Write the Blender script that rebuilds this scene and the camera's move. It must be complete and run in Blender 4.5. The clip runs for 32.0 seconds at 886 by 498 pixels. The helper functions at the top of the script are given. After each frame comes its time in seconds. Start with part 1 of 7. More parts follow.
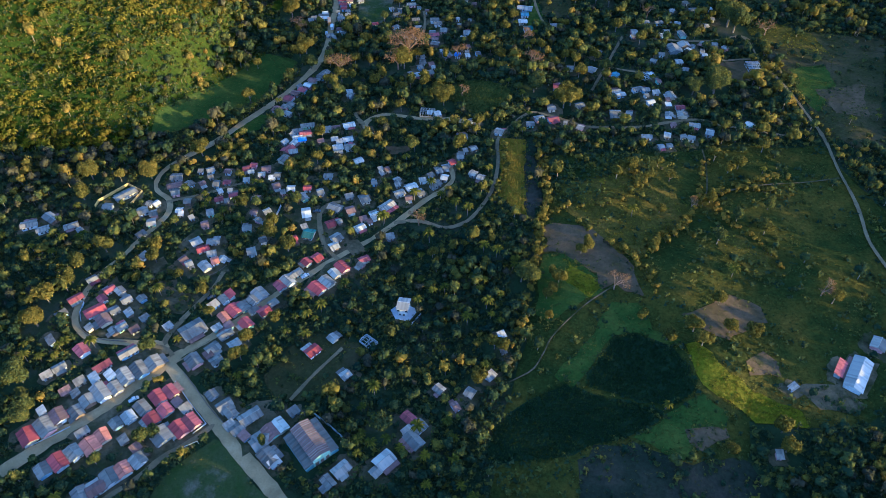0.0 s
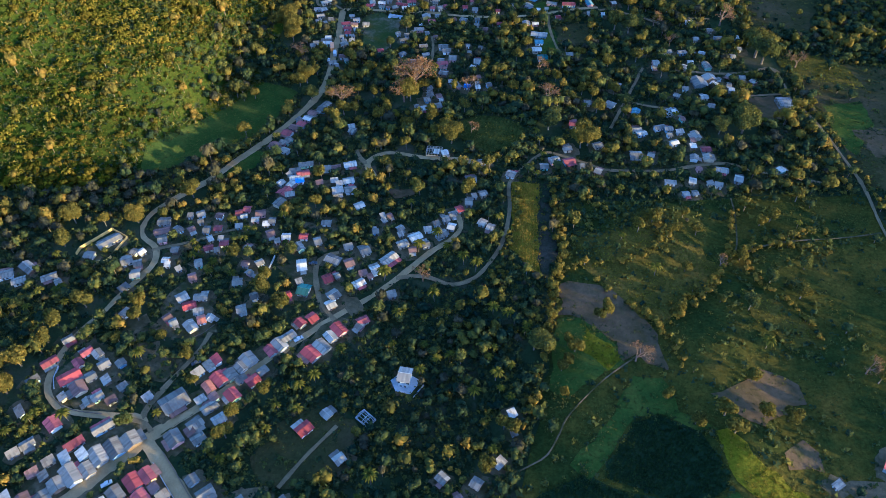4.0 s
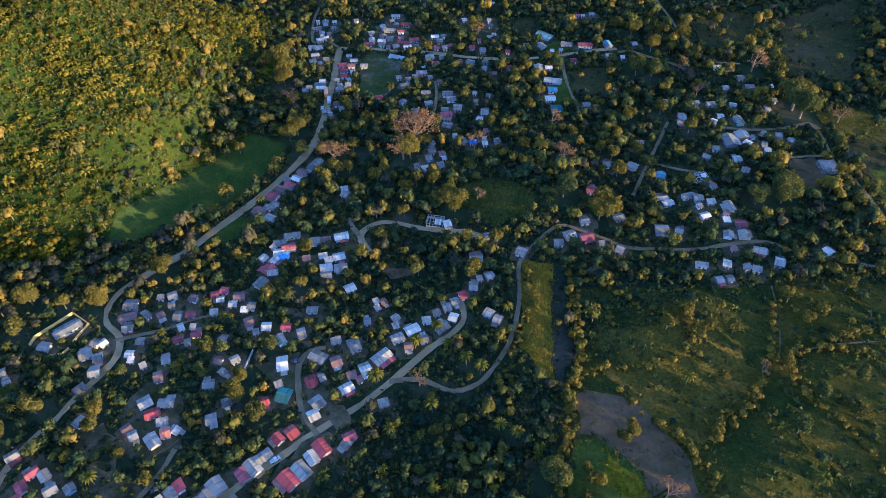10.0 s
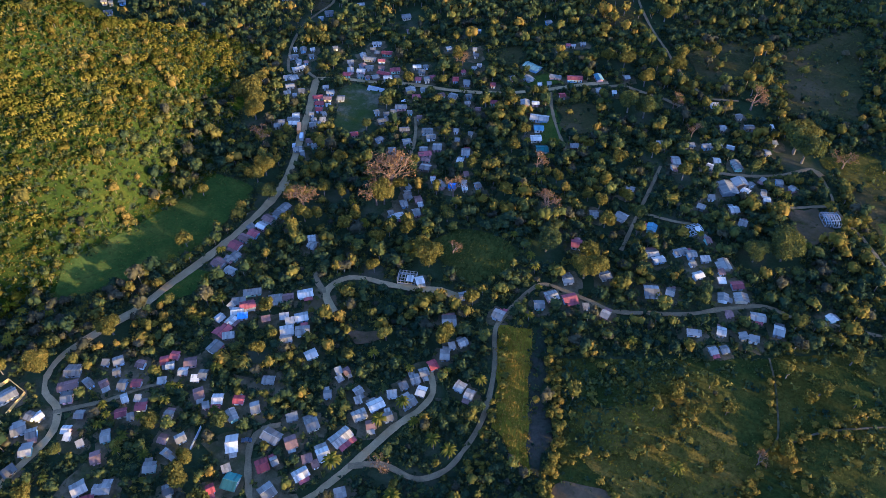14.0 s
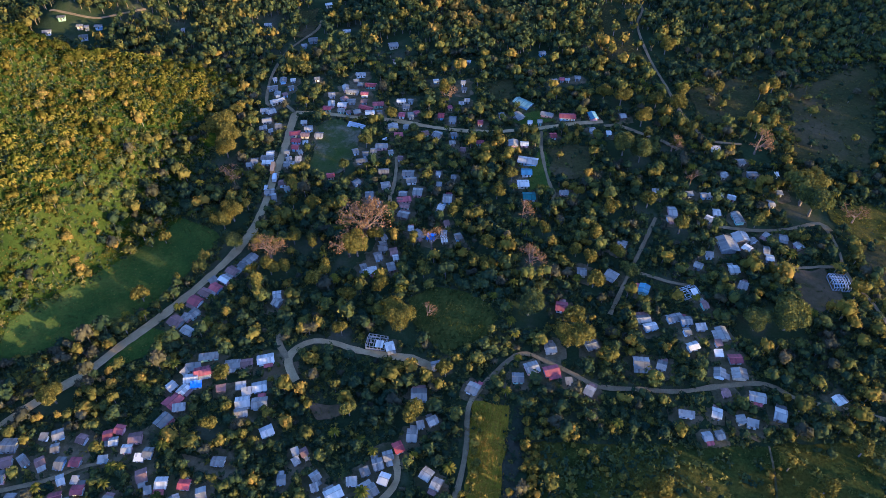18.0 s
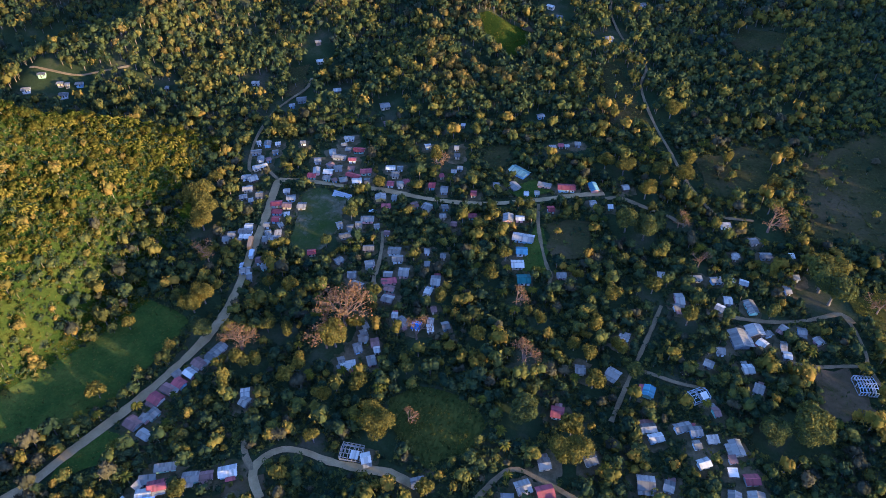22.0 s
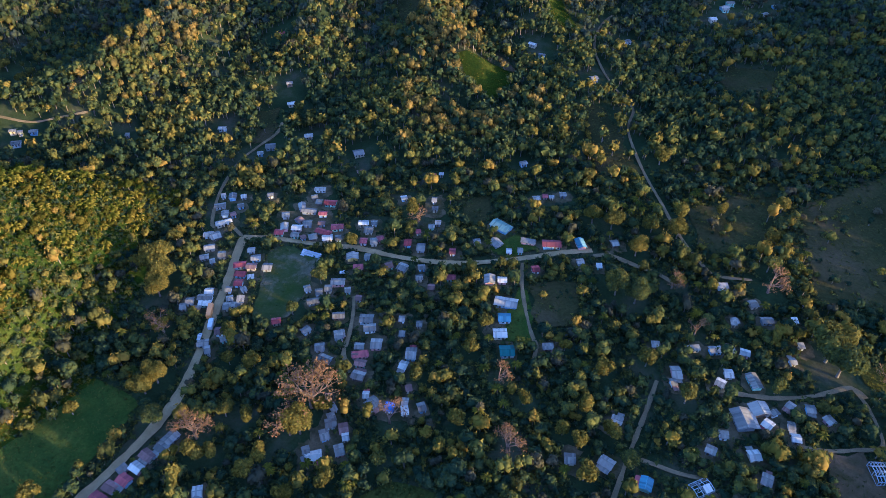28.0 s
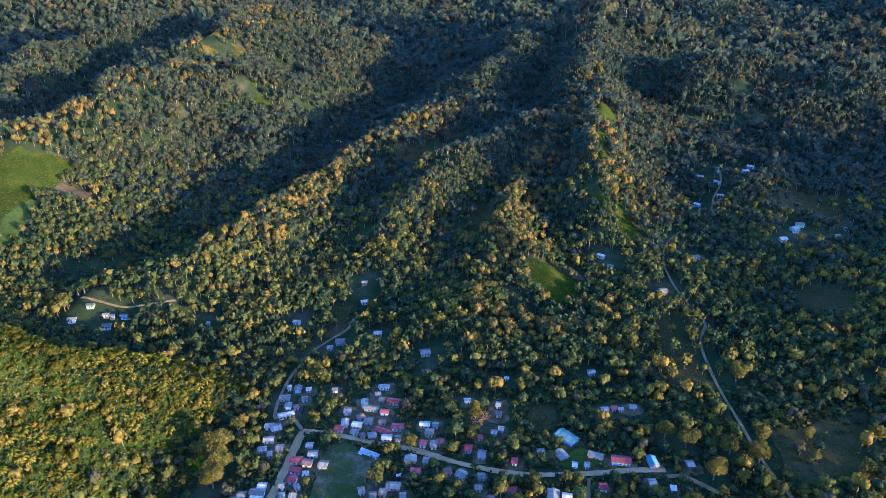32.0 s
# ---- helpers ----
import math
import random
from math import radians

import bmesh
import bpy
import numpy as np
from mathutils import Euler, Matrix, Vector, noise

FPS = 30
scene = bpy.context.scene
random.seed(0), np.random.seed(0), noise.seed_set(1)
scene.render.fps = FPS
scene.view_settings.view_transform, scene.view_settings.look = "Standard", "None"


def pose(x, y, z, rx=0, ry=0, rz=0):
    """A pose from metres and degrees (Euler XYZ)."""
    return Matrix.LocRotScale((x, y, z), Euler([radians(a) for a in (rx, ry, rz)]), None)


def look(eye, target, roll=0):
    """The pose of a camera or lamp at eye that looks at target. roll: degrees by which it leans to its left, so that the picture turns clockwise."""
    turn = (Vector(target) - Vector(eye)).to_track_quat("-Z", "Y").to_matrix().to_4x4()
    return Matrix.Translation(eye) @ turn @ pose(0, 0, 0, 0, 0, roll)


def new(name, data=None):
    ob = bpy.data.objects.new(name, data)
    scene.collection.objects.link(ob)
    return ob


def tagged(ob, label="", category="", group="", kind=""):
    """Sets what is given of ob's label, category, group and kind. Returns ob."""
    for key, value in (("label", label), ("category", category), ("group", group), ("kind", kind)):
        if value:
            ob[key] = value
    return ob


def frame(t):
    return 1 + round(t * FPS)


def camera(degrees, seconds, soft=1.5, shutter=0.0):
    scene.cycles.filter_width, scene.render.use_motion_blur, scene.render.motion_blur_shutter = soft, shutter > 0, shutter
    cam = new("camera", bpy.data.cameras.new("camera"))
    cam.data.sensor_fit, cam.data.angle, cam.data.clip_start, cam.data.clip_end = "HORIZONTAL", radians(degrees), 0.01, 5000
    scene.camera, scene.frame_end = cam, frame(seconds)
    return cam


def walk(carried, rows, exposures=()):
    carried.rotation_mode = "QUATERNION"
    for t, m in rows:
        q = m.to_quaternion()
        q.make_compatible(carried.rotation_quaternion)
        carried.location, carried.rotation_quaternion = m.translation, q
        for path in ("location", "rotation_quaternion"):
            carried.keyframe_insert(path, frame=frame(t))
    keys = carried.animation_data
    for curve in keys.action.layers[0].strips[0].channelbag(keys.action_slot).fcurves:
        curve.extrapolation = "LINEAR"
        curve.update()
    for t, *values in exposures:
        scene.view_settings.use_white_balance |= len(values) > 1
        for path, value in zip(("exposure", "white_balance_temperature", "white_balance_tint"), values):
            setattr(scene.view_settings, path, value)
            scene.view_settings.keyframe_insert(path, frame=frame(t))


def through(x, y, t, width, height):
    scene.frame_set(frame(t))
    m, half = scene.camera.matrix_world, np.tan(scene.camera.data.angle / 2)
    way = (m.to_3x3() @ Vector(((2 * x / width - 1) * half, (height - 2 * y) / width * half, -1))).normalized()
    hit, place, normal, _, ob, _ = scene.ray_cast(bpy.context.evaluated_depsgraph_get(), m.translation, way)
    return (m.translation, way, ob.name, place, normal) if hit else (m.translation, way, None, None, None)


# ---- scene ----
cam = camera(65.66, 32.0, soft=0.8)
# seconds, eye, tilt from straight down, turn, lean
PATH = [
    (0, (0.00, 0.00, 256.00), 44.332, -0.000, -0.057),
    (0.5, (0.16, 5.20, 255.97), 44.357, 0.110, -0.027),
    (1, (0.31, 10.39, 255.93), 44.370, 0.258, -0.004),
    (1.5, (0.44, 15.57, 255.90), 44.378, 0.386, 0.003),
    (2, (0.55, 20.75, 255.87), 44.381, 0.519, -0.009),
    (2.5, (0.65, 25.92, 255.84), 44.373, 0.623, -0.028),
    (3, (0.73, 31.08, 255.81), 44.357, 0.733, -0.059),
    (3.5, (0.78, 36.25, 255.78), 44.339, 0.855, -0.103),
    (5.5, (1.04, 57.20, 255.64), 44.286, 1.242, -0.156),
    (6, (1.02, 62.48, 255.59), 44.311, 1.313, -0.141),
    (6.5, (0.97, 67.73, 255.53), 44.294, 1.375, -0.128),
    (7, (0.91, 72.98, 255.48), 44.293, 1.429, -0.133),
    (7.5, (0.87, 78.22, 255.43), 44.317, 1.503, -0.151),
    (8, (0.92, 83.42, 255.38), 44.300, 1.584, -0.182),
    (8.5, (1.09, 88.57, 255.36), 44.283, 1.669, -0.222),
    (9, (1.41, 93.67, 255.36), 44.264, 1.758, -0.268),
    (9.5, (1.92, 98.71, 255.39), 44.281, 1.864, -0.285),
    (10, (2.66, 103.72, 255.43), 44.325, 1.817, -0.274),
    (10.5, (3.62, 108.74, 255.49), 44.381, 1.802, -0.217),
    (11, (4.82, 113.75, 255.56), 44.417, 1.722, -0.150),
    (11.5, (6.27, 118.74, 255.62), 44.467, 1.666, -0.071),
    (12, (7.94, 123.71, 255.67), 44.500, 1.646, 0.007),
    (12.5, (9.78, 128.66, 255.70), 44.518, 1.687, 0.070),
    (13, (11.73, 133.62, 255.72), 44.508, 1.745, 0.113),
    (13.5, (13.74, 138.61, 255.71), 44.507, 1.854, 0.123),
    (14, (15.80, 143.62, 255.70), 44.496, 1.955, 0.122),
    (14.5, (17.86, 148.60, 255.68), 44.495, 2.073, 0.118),
    (16.5, (25.76, 167.65, 255.69), 44.600, 2.590, 0.089),
    (17, (27.31, 172.59, 255.73), 44.656, 2.673, 0.119),
    (17.5, (28.77, 177.58, 255.78), 44.783, 2.753, 0.156),
    (18, (30.10, 182.61, 255.83), 44.837, 2.830, 0.192),
    (18.5, (31.29, 187.71, 255.88), 44.828, 2.918, 0.221),
    (19, (32.33, 192.94, 255.96), 45.419, 2.987, 0.236),
    (19.5, (33.26, 198.26, 256.05), 45.846, 3.051, 0.234),
    (20, (34.15, 203.57, 256.15), 46.229, 3.157, 0.226),
    (20.5, (35.08, 208.73, 256.23), 46.355, 3.233, 0.200),
    (21, (35.97, 213.85, 256.29), 46.577, 3.350, 0.163),
    (21.5, (36.77, 218.96, 256.34), 46.979, 3.456, 0.124),
    (22, (37.47, 224.09, 256.35), 47.324, 3.544, 0.083),
    (22.5, (38.06, 229.22, 256.32), 47.565, 3.649, 0.044),
    (23, (38.54, 234.37, 256.27), 47.838, 3.728, 0.005),
    (23.5, (38.89, 239.50, 256.17), 48.095, 3.822, -0.049),
    (24, (39.15, 244.54, 256.05), 48.422, 3.902, -0.103),
    (24.5, (39.37, 249.38, 255.91), 48.816, 3.992, -0.146),
    (25, (39.59, 253.86, 255.75), 48.916, 4.046, -0.164),
    (25.5, (39.84, 257.86, 255.58), 49.014, 4.035, -0.139),
    (27.5, (40.99, 261.66, 254.97), 48.887, 2.363, 0.317),
    (28, (41.11, 261.81, 254.99), 48.889, 2.147, 0.306),
    (28.5, (41.24, 261.92, 255.04), 51.844, 1.925, 0.256),
    (29, (41.45, 261.99, 255.11), 54.503, 1.885, 0.179),
    (29.5, (41.72, 261.98, 255.18), 56.389, 1.915, 0.094),
    (30, (41.99, 261.91, 255.25), 58.303, 1.980, 0.014),
    (30.5, (42.21, 261.79, 255.29), 60.189, 2.062, -0.057),
    (31, (42.32, 261.62, 255.32), 62.025, 2.153, -0.130),
    (31.5, (42.33, 261.42, 255.32), 63.867, 5.301, -0.213),
    (32, (42.29, 261.19, 255.31), 65.647, 8.814, -0.288),
]
walk(cam, [(t, pose(*eye, tilt, 0, turn) @ pose(0, 0, 0, 0, 0, lean)) for t, eye, tilt, turn, lean in PATH],
     [(0, 2.30, 3880, 18), (12, 2.30, 4020, 29), (22, 2.34, 4030, 33), (28, 2.34, 3950, 31), (30, 2.42, 3830, 30), (32, 2.56, 3740, 30)])

# ---- world, sun ----
SUN_EL, SUN_AZ = 7.8, 118.0  # degrees above the horizon; compass turn from +y towards +x
world = bpy.data.worlds.new("world")
scene.world = world
world.use_nodes = True
wn = world.node_tree.nodes
sky = wn.new("ShaderNodeTexSky")
sky.sky_type, sky.sun_disc = "NISHITA", False
sky.sun_elevation, sky.sun_rotation = radians(SUN_EL), radians(SUN_AZ)
wn["Background"].inputs[1].default_value = 0.15
world.node_tree.links.new(sky.outputs[0], wn["Background"].inputs[0])
sun = new("sun", bpy.data.lights.new("sun", "SUN"))
sun.data.energy, sun.data.angle, sun.data.color = 4.2, radians(0.6), (1.0, 0.60, 0.06)
sun_way = Vector((math.sin(radians(SUN_AZ)) * math.cos(radians(SUN_EL)), math.cos(radians(SUN_AZ)) * math.cos(radians(SUN_EL)), math.sin(radians(SUN_EL))))
sun.matrix_world = look(sun_way * 900, (0, 0, 0))


# ---- materials ----
def blank(name, rough=0.8, metal=0.0):
    m = bpy.data.materials.new(name)
    m.use_nodes = True
    b = m.node_tree.nodes["Principled BSDF"]
    b.inputs["Roughness"].default_value, b.inputs["Metallic"].default_value = rough, metal
    b.inputs["Specular IOR Level"].default_value = 0.3
    return m, m.node_tree.nodes, m.node_tree.links, b


def ramp(nodes, stops):
    r = nodes.new("ShaderNodeValToRGB")
    e = r.color_ramp.elements
    while len(e) < len(stops):
        e.new(0.5)
    for k, (p, c) in enumerate(stops):
        e[k].position, e[k].color = p, (*c, 1)
    return r


def noise_node(nodes, links, scale, detail=4.0, rough=0.6, world_space=True):
    n = nodes.new("ShaderNodeTexNoise")
    n.inputs["Scale"].default_value, n.inputs["Detail"].default_value, n.inputs["Roughness"].default_value = scale, detail, rough
    if world_space:
        g = nodes.new("ShaderNodeNewGeometry")
        links.new(g.outputs["Position"], n.inputs["Vector"])
    return n


def mixed(nodes, links, fac, a, b, mode="MIX"):
    m = nodes.new("ShaderNodeMix")
    m.data_type, m.blend_type = "RGBA", mode
    for sock, v in ((m.inputs[0], fac), (m.inputs[6], a), (m.inputs[7], b)):
        if hasattr(v, "is_linked"):
            links.new(v, sock)
        elif isinstance(v, tuple):
            sock.default_value = (*v, 1)
        else:
            sock.default_value = v
    return m.outputs[2]


def earth_mat(name, stops, scale=0.05, fine=0.9, grain=(0.75, 1.2), bump=0.4, rough=0.95):
    """Broad patches of colour with a finer grain over them."""
    m, n, l, b = blank(name, rough)
    b.inputs["Specular IOR Level"].default_value = 0.0
    big = noise_node(n, l, scale, 6, 0.65)
    r = ramp(n, stops)
    l.new(big.outputs[0], r.inputs[0])
    small = noise_node(n, l, fine, 5, 0.7)
    lo, hi = grain
    g = ramp(n, ((0.25, (lo, lo, lo)), (0.75, (hi, hi, hi))))
    l.new(small.outputs[0], g.inputs[0])
    l.new(mixed(n, l, 1.0, r.outputs[0], g.outputs[0], "MULTIPLY"), b.inputs["Base Color"])
    bp = n.new("ShaderNodeBump")
    bp.inputs["Strength"].default_value, bp.inputs["Distance"].default_value = bump, 0.6
    l.new(small.outputs[0], bp.inputs["Height"])
    l.new(bp.outputs[0], b.inputs["Normal"])
    return m


def row_mat(name, stops, width, turn):
    """A planted field: rows of a fixed width, and patches across them."""
    m, n, l, b = blank(name, 0.9)
    b.inputs["Specular IOR Level"].default_value = 0.0
    g = n.new("ShaderNodeNewGeometry")
    mp = n.new("ShaderNodeMapping")
    mp.inputs["Rotation"].default_value = (0, 0, radians(turn))
    l.new(g.outputs["Position"], mp.inputs[0])
    w = n.new("ShaderNodeTexWave")
    w.inputs["Scale"].default_value, w.inputs["Distortion"].default_value = 0.314 / width, 5.0
    w.inputs["Detail"].default_value, w.inputs["Detail Scale"].default_value = 2, 2
    l.new(mp.outputs[0], w.inputs[0])
    big = noise_node(n, l, 0.06, 5)
    r = ramp(n, stops)
    l.new(big.outputs[0], r.inputs[0])
    s = ramp(n, ((0.2, (0.9, 0.9, 0.9)), (0.8, (1.06, 1.06, 1.06))))
    l.new(w.outputs[0], s.inputs[0])
    l.new(mixed(n, l, 1.0, r.outputs[0], s.outputs[0], "MULTIPLY"), b.inputs["Base Color"])
    bp = n.new("ShaderNodeBump")
    bp.inputs["Strength"].default_value, bp.inputs["Distance"].default_value = 0.2, 0.4
    l.new(w.outputs[0], bp.inputs["Height"])
    l.new(bp.outputs[0], b.inputs["Normal"])
    return m


def leaf_mat(name, stops, through=0.25, vary=0.46):
    """Leaves: each tree has its own tint, each clump a little of its own."""
    m, n, l, b = blank(name, 0.85)
    b.inputs["Specular IOR Level"].default_value = 0.01
    at = n.new("ShaderNodeAttribute")
    at.attribute_name = "tint"
    ge, oi = n.new("ShaderNodeNewGeometry"), n.new("ShaderNodeObjectInfo")
    a = n.new("ShaderNodeMath")
    a.operation = "MULTIPLY_ADD"
    l.new(ge.outputs["Random Per Island"], a.inputs[0])
    a.inputs[1].default_value = vary
    lower = n.new("ShaderNodeMath")
    lower.operation = "SUBTRACT"
    l.new(at.outputs["Fac"], lower.inputs[0])
    lower.inputs[1].default_value = 0.06
    l.new(lower.outputs[0], a.inputs[2])
    c = n.new("ShaderNodeMath")
    c.operation = "MULTIPLY_ADD"
    l.new(oi.outputs["Random"], c.inputs[0])
    c.inputs[1].default_value = 0.25
    l.new(a.outputs[0], c.inputs[2])
    r = ramp(n, stops)
    l.new(c.outputs[0], r.inputs[0])
    l.new(r.outputs[0], b.inputs["Base Color"])
    t = n.new("ShaderNodeBsdfTranslucent")
    l.new(r.outputs[0], t.inputs[0])
    mx = n.new("ShaderNodeMixShader")
    mx.inputs[0].default_value = through
    l.new(b.outputs[0], mx.inputs[1])
    l.new(t.outputs[0], mx.inputs[2])
    l.new(mx.outputs[0], n["Material Output"].inputs[0])
    return m


def tin_mat(name, colour, rust, metal=0.1, rough=0.5):
    """Corrugated sheet: each sheet a shade of its own, streaks and blooms of rust."""
    m, n, l, b = blank(name, rough, metal)
    b.inputs["Specular IOR Level"].default_value = 0.15
    ge, oi = n.new("ShaderNodeNewGeometry"), n.new("ShaderNodeObjectInfo")
    sh = ramp(n, ((0.0, (0.62, 0.62, 0.63)), (0.35, (0.92, 0.92, 0.93)), (1.0, (1.12, 1.11, 1.10))))
    tc, cell = n.new("ShaderNodeTexCoord"), n.new("ShaderNodeVectorMath")
    cell.operation = "SNAP"
    cell.inputs[1].default_value = (0.85, 60, 60)
    l.new(tc.outputs["Object"], cell.inputs[0])
    shift = n.new("ShaderNodeVectorMath")
    shift.operation = "ADD"
    l.new(cell.outputs[0], shift.inputs[0])
    l.new(oi.outputs["Random"], shift.inputs[1])
    wh = n.new("ShaderNodeTexWhiteNoise")
    l.new(shift.outputs[0], wh.inputs["Vector"])
    l.new(wh.outputs["Value"], sh.inputs[0])
    c = mixed(n, l, 1.0, tuple(colour), sh.outputs[0], "MULTIPLY")
    ob = ramp(n, ((0.0, (0.48, 0.49, 0.51)), (0.5, (0.85, 0.85, 0.85)), (1.0, (1.2, 1.18, 1.15))))
    l.new(oi.outputs["Random"], ob.inputs[0])
    c = mixed(n, l, 1.0, c, ob.outputs[0], "MULTIPLY")
    big = noise_node(n, l, 0.55, 7, 0.7)
    k = ramp(n, ((0.62 - rust * 0.35, (0, 0, 0)), (0.78 - rust * 0.25, (1, 1, 1))))
    l.new(big.outputs[0], k.inputs[0])
    fade = n.new("ShaderNodeMath")
    fade.operation = "MULTIPLY"
    l.new(k.outputs[0], fade.inputs[0])
    fade.inputs[1].default_value = 0.55
    c = mixed(n, l, fade.outputs[0], c, (0.13, 0.075, 0.045))
    l.new(c, b.inputs["Base Color"])
    rr = ramp(n, ((0.3, (rough,) * 3), (0.7, (rough + 0.25,) * 3)))
    l.new(big.outputs[0], rr.inputs[0])
    l.new(rr.outputs[0], b.inputs["Roughness"])
    return m


def paint_mat(name, colour, wear=0.35):
    m, n, l, b = blank(name, 0.85)
    big = noise_node(n, l, 0.7, 6, 0.7)
    r = ramp(n, ((0.35, tuple(v * (1 - wear) for v in colour)), (0.7, colour)))
    l.new(big.outputs[0], r.inputs[0])
    l.new(r.outputs[0], b.inputs["Base Color"])
    return m


M_GROUND = earth_mat("ground_cover", ((0.25, (0.014, 0.021, 0.009)), (0.5, (0.028, 0.036, 0.013)), (0.64, (0.052, 0.050, 0.025)), (0.8, (0.090, 0.066, 0.049))), 0.035)
M_PASTURE = earth_mat("pasture_grass", ((0.3, (0.019, 0.026, 0.006)), (0.45, (0.031, 0.036, 0.007)), (0.58, (0.060, 0.051, 0.008)), (0.70, (0.105, 0.070, 0.011))), 0.035, 0.7, (0.45, 1.35), 0.9)
# dry grass with the pasture's sunlit patches put into its colour
M_SUNDRY = earth_mat("sunlit_dry_grass", ((0.3, (0.036, 0.036, 0.007)), (0.5, (0.070, 0.057, 0.009)), (0.7, (0.115, 0.078, 0.014))), 0.06, 0.7, (0.5, 1.35), 0.9)
# low sun on long grass, put into the yellow of the colour
M_SUNGOLD = earth_mat("sunlit_yellow_grass", ((0.3, (0.060, 0.062, 0.002)), (0.5, (0.105, 0.095, 0.003)), (0.7, (0.150, 0.120, 0.005))), 0.08, 0.7, (0.5, 1.35), 0.9)
# dark fallow soil, also the colour of the hedge's shade beside the crop
M_FALLOWSHADE = earth_mat("fallow_and_shade_ground", ((0.3, (0.017, 0.021, 0.011)), (0.5, (0.027, 0.028, 0.015)), (0.7, (0.050, 0.040, 0.026))), 0.05, 0.6, (0.6, 1.3), 0.7)
M_FALLOW = earth_mat("fallow_grass", ((0.3, (0.022, 0.026, 0.009)), (0.5, (0.040, 0.036, 0.012)), (0.68, (0.066, 0.050, 0.023))), 0.03, 0.6, (0.6, 1.3), 0.7)
M_LUSH = earth_mat("short_grass", ((0.25, (0.026, 0.042, 0.008)), (0.5, (0.042, 0.058, 0.009)), (0.75, (0.078, 0.080, 0.013))), 0.07, 0.8, (0.65, 1.25))
M_MEADOW = earth_mat("dry_meadow", ((0.25, (0.017, 0.028, 0.0030)), (0.5, (0.028, 0.038, 0.0030)), (0.75, (0.050, 0.050, 0.0030))), 0.06, 0.8, (0.55, 1.35))
M_HILL = earth_mat("hillside_cover", ((0.25, (0.014, 0.025, 0.0030)), (0.5, (0.026, 0.039, 0.0030)), (0.75, (0.052, 0.056, 0.0040))), 0.05, 0.8, (0.5, 1.3))
M_SOIL = earth_mat("bare_soil", ((0.3, (0.040, 0.036, 0.012)), (0.42, (0.066, 0.048, 0.022)), (0.58, (0.096, 0.064, 0.032)), (0.72, (0.046, 0.044, 0.012))), 0.07, 0.5)
M_PITCH = earth_mat("worn_turf", ((0.3, (0.030, 0.042, 0.008)), (0.50, (0.044, 0.050, 0.016)), (0.64, (0.110, 0.090, 0.052))), 0.07, 0.8)
M_KNOLL = row_mat("young_crop", ((0.3, (0.030, 0.036, 0.007)), (0.7, (0.054, 0.053, 0.010))), 2.2, 25)
M_CROP = row_mat("strip_crop", ((0.35, (0.075, 0.066, 0.005)), (0.65, (0.15, 0.105, 0.007))), 0.9, 12)
M_CORN = row_mat("corn_rows", ((0.3, (0.013, 0.021, 0.009)), (0.7, (0.024, 0.034, 0.012))), 1.3, 40)
M_ROAD = earth_mat("dirt_road", ((0.25, (0.178, 0.124, 0.054)), (0.55, (0.268, 0.188, 0.084)), (0.8, (0.340, 0.248, 0.120))), 0.12, 1.6, (0.82, 1.12), 0.25)
M_LANE = earth_mat("dirt_lane", ((0.25, (0.105, 0.077, 0.037)), (0.55, (0.172, 0.125, 0.060)), (0.8, (0.232, 0.172, 0.088))), 0.12, 1.6, (0.7, 1.15), 0.25)
M_YARD = earth_mat("trodden_earth", ((0.25, (0.028, 0.035, 0.009)), (0.45, (0.054, 0.047, 0.020)), (0.60, (0.115, 0.086, 0.044)), (0.75, (0.076, 0.061, 0.028)), (0.85, (0.04, 0.048, 0.013))), 0.1, 0.7)
M_CONCRETE = earth_mat("concrete", ((0.3, (0.30, 0.29, 0.27)), (0.7, (0.42, 0.41, 0.39))), 0.2, 1.2, (0.85, 1.1), 0.1)
M_BARK = earth_mat("bark", ((0.3, (0.09, 0.07, 0.05)), (0.7, (0.20, 0.165, 0.13))), 0.5, 3)
M_PALEBARK = earth_mat("pale_bark", ((0.3, (0.13, 0.085, 0.055)), (0.7, (0.21, 0.145, 0.10))), 0.5, 3)
M_LEAF = leaf_mat("leaf_green", ((0.0, (0.013, 0.022, 0.013)), (0.4, (0.031, 0.043, 0.018)), (0.75, (0.070, 0.073, 0.015)), (1.0, (0.132, 0.106, 0.014))))
M_RUST = leaf_mat("leaf_olive", ((0.0, (0.022, 0.026, 0.011)), (0.4, (0.056, 0.054, 0.011)), (0.8, (0.122, 0.096, 0.011)), (1.0, (0.18, 0.116, 0.014))))
M_PALM = leaf_mat("leaf_palm", ((0.0, (0.020, 0.030, 0.008)), (0.5, (0.055, 0.060, 0.008)), (1.0, (0.14, 0.115, 0.009))), 0.4)
M_GRASS = leaf_mat("grass_blades", ((0.0, (0.018, 0.030, 0.009)), (0.5, (0.042, 0.052, 0.011)), (1.0, (0.11, 0.09, 0.017))))
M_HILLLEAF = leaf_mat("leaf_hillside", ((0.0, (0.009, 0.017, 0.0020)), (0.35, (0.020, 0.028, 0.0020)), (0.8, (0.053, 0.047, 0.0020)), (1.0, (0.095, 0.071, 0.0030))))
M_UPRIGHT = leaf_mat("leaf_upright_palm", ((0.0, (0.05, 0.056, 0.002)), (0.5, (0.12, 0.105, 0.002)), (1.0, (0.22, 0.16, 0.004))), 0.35)
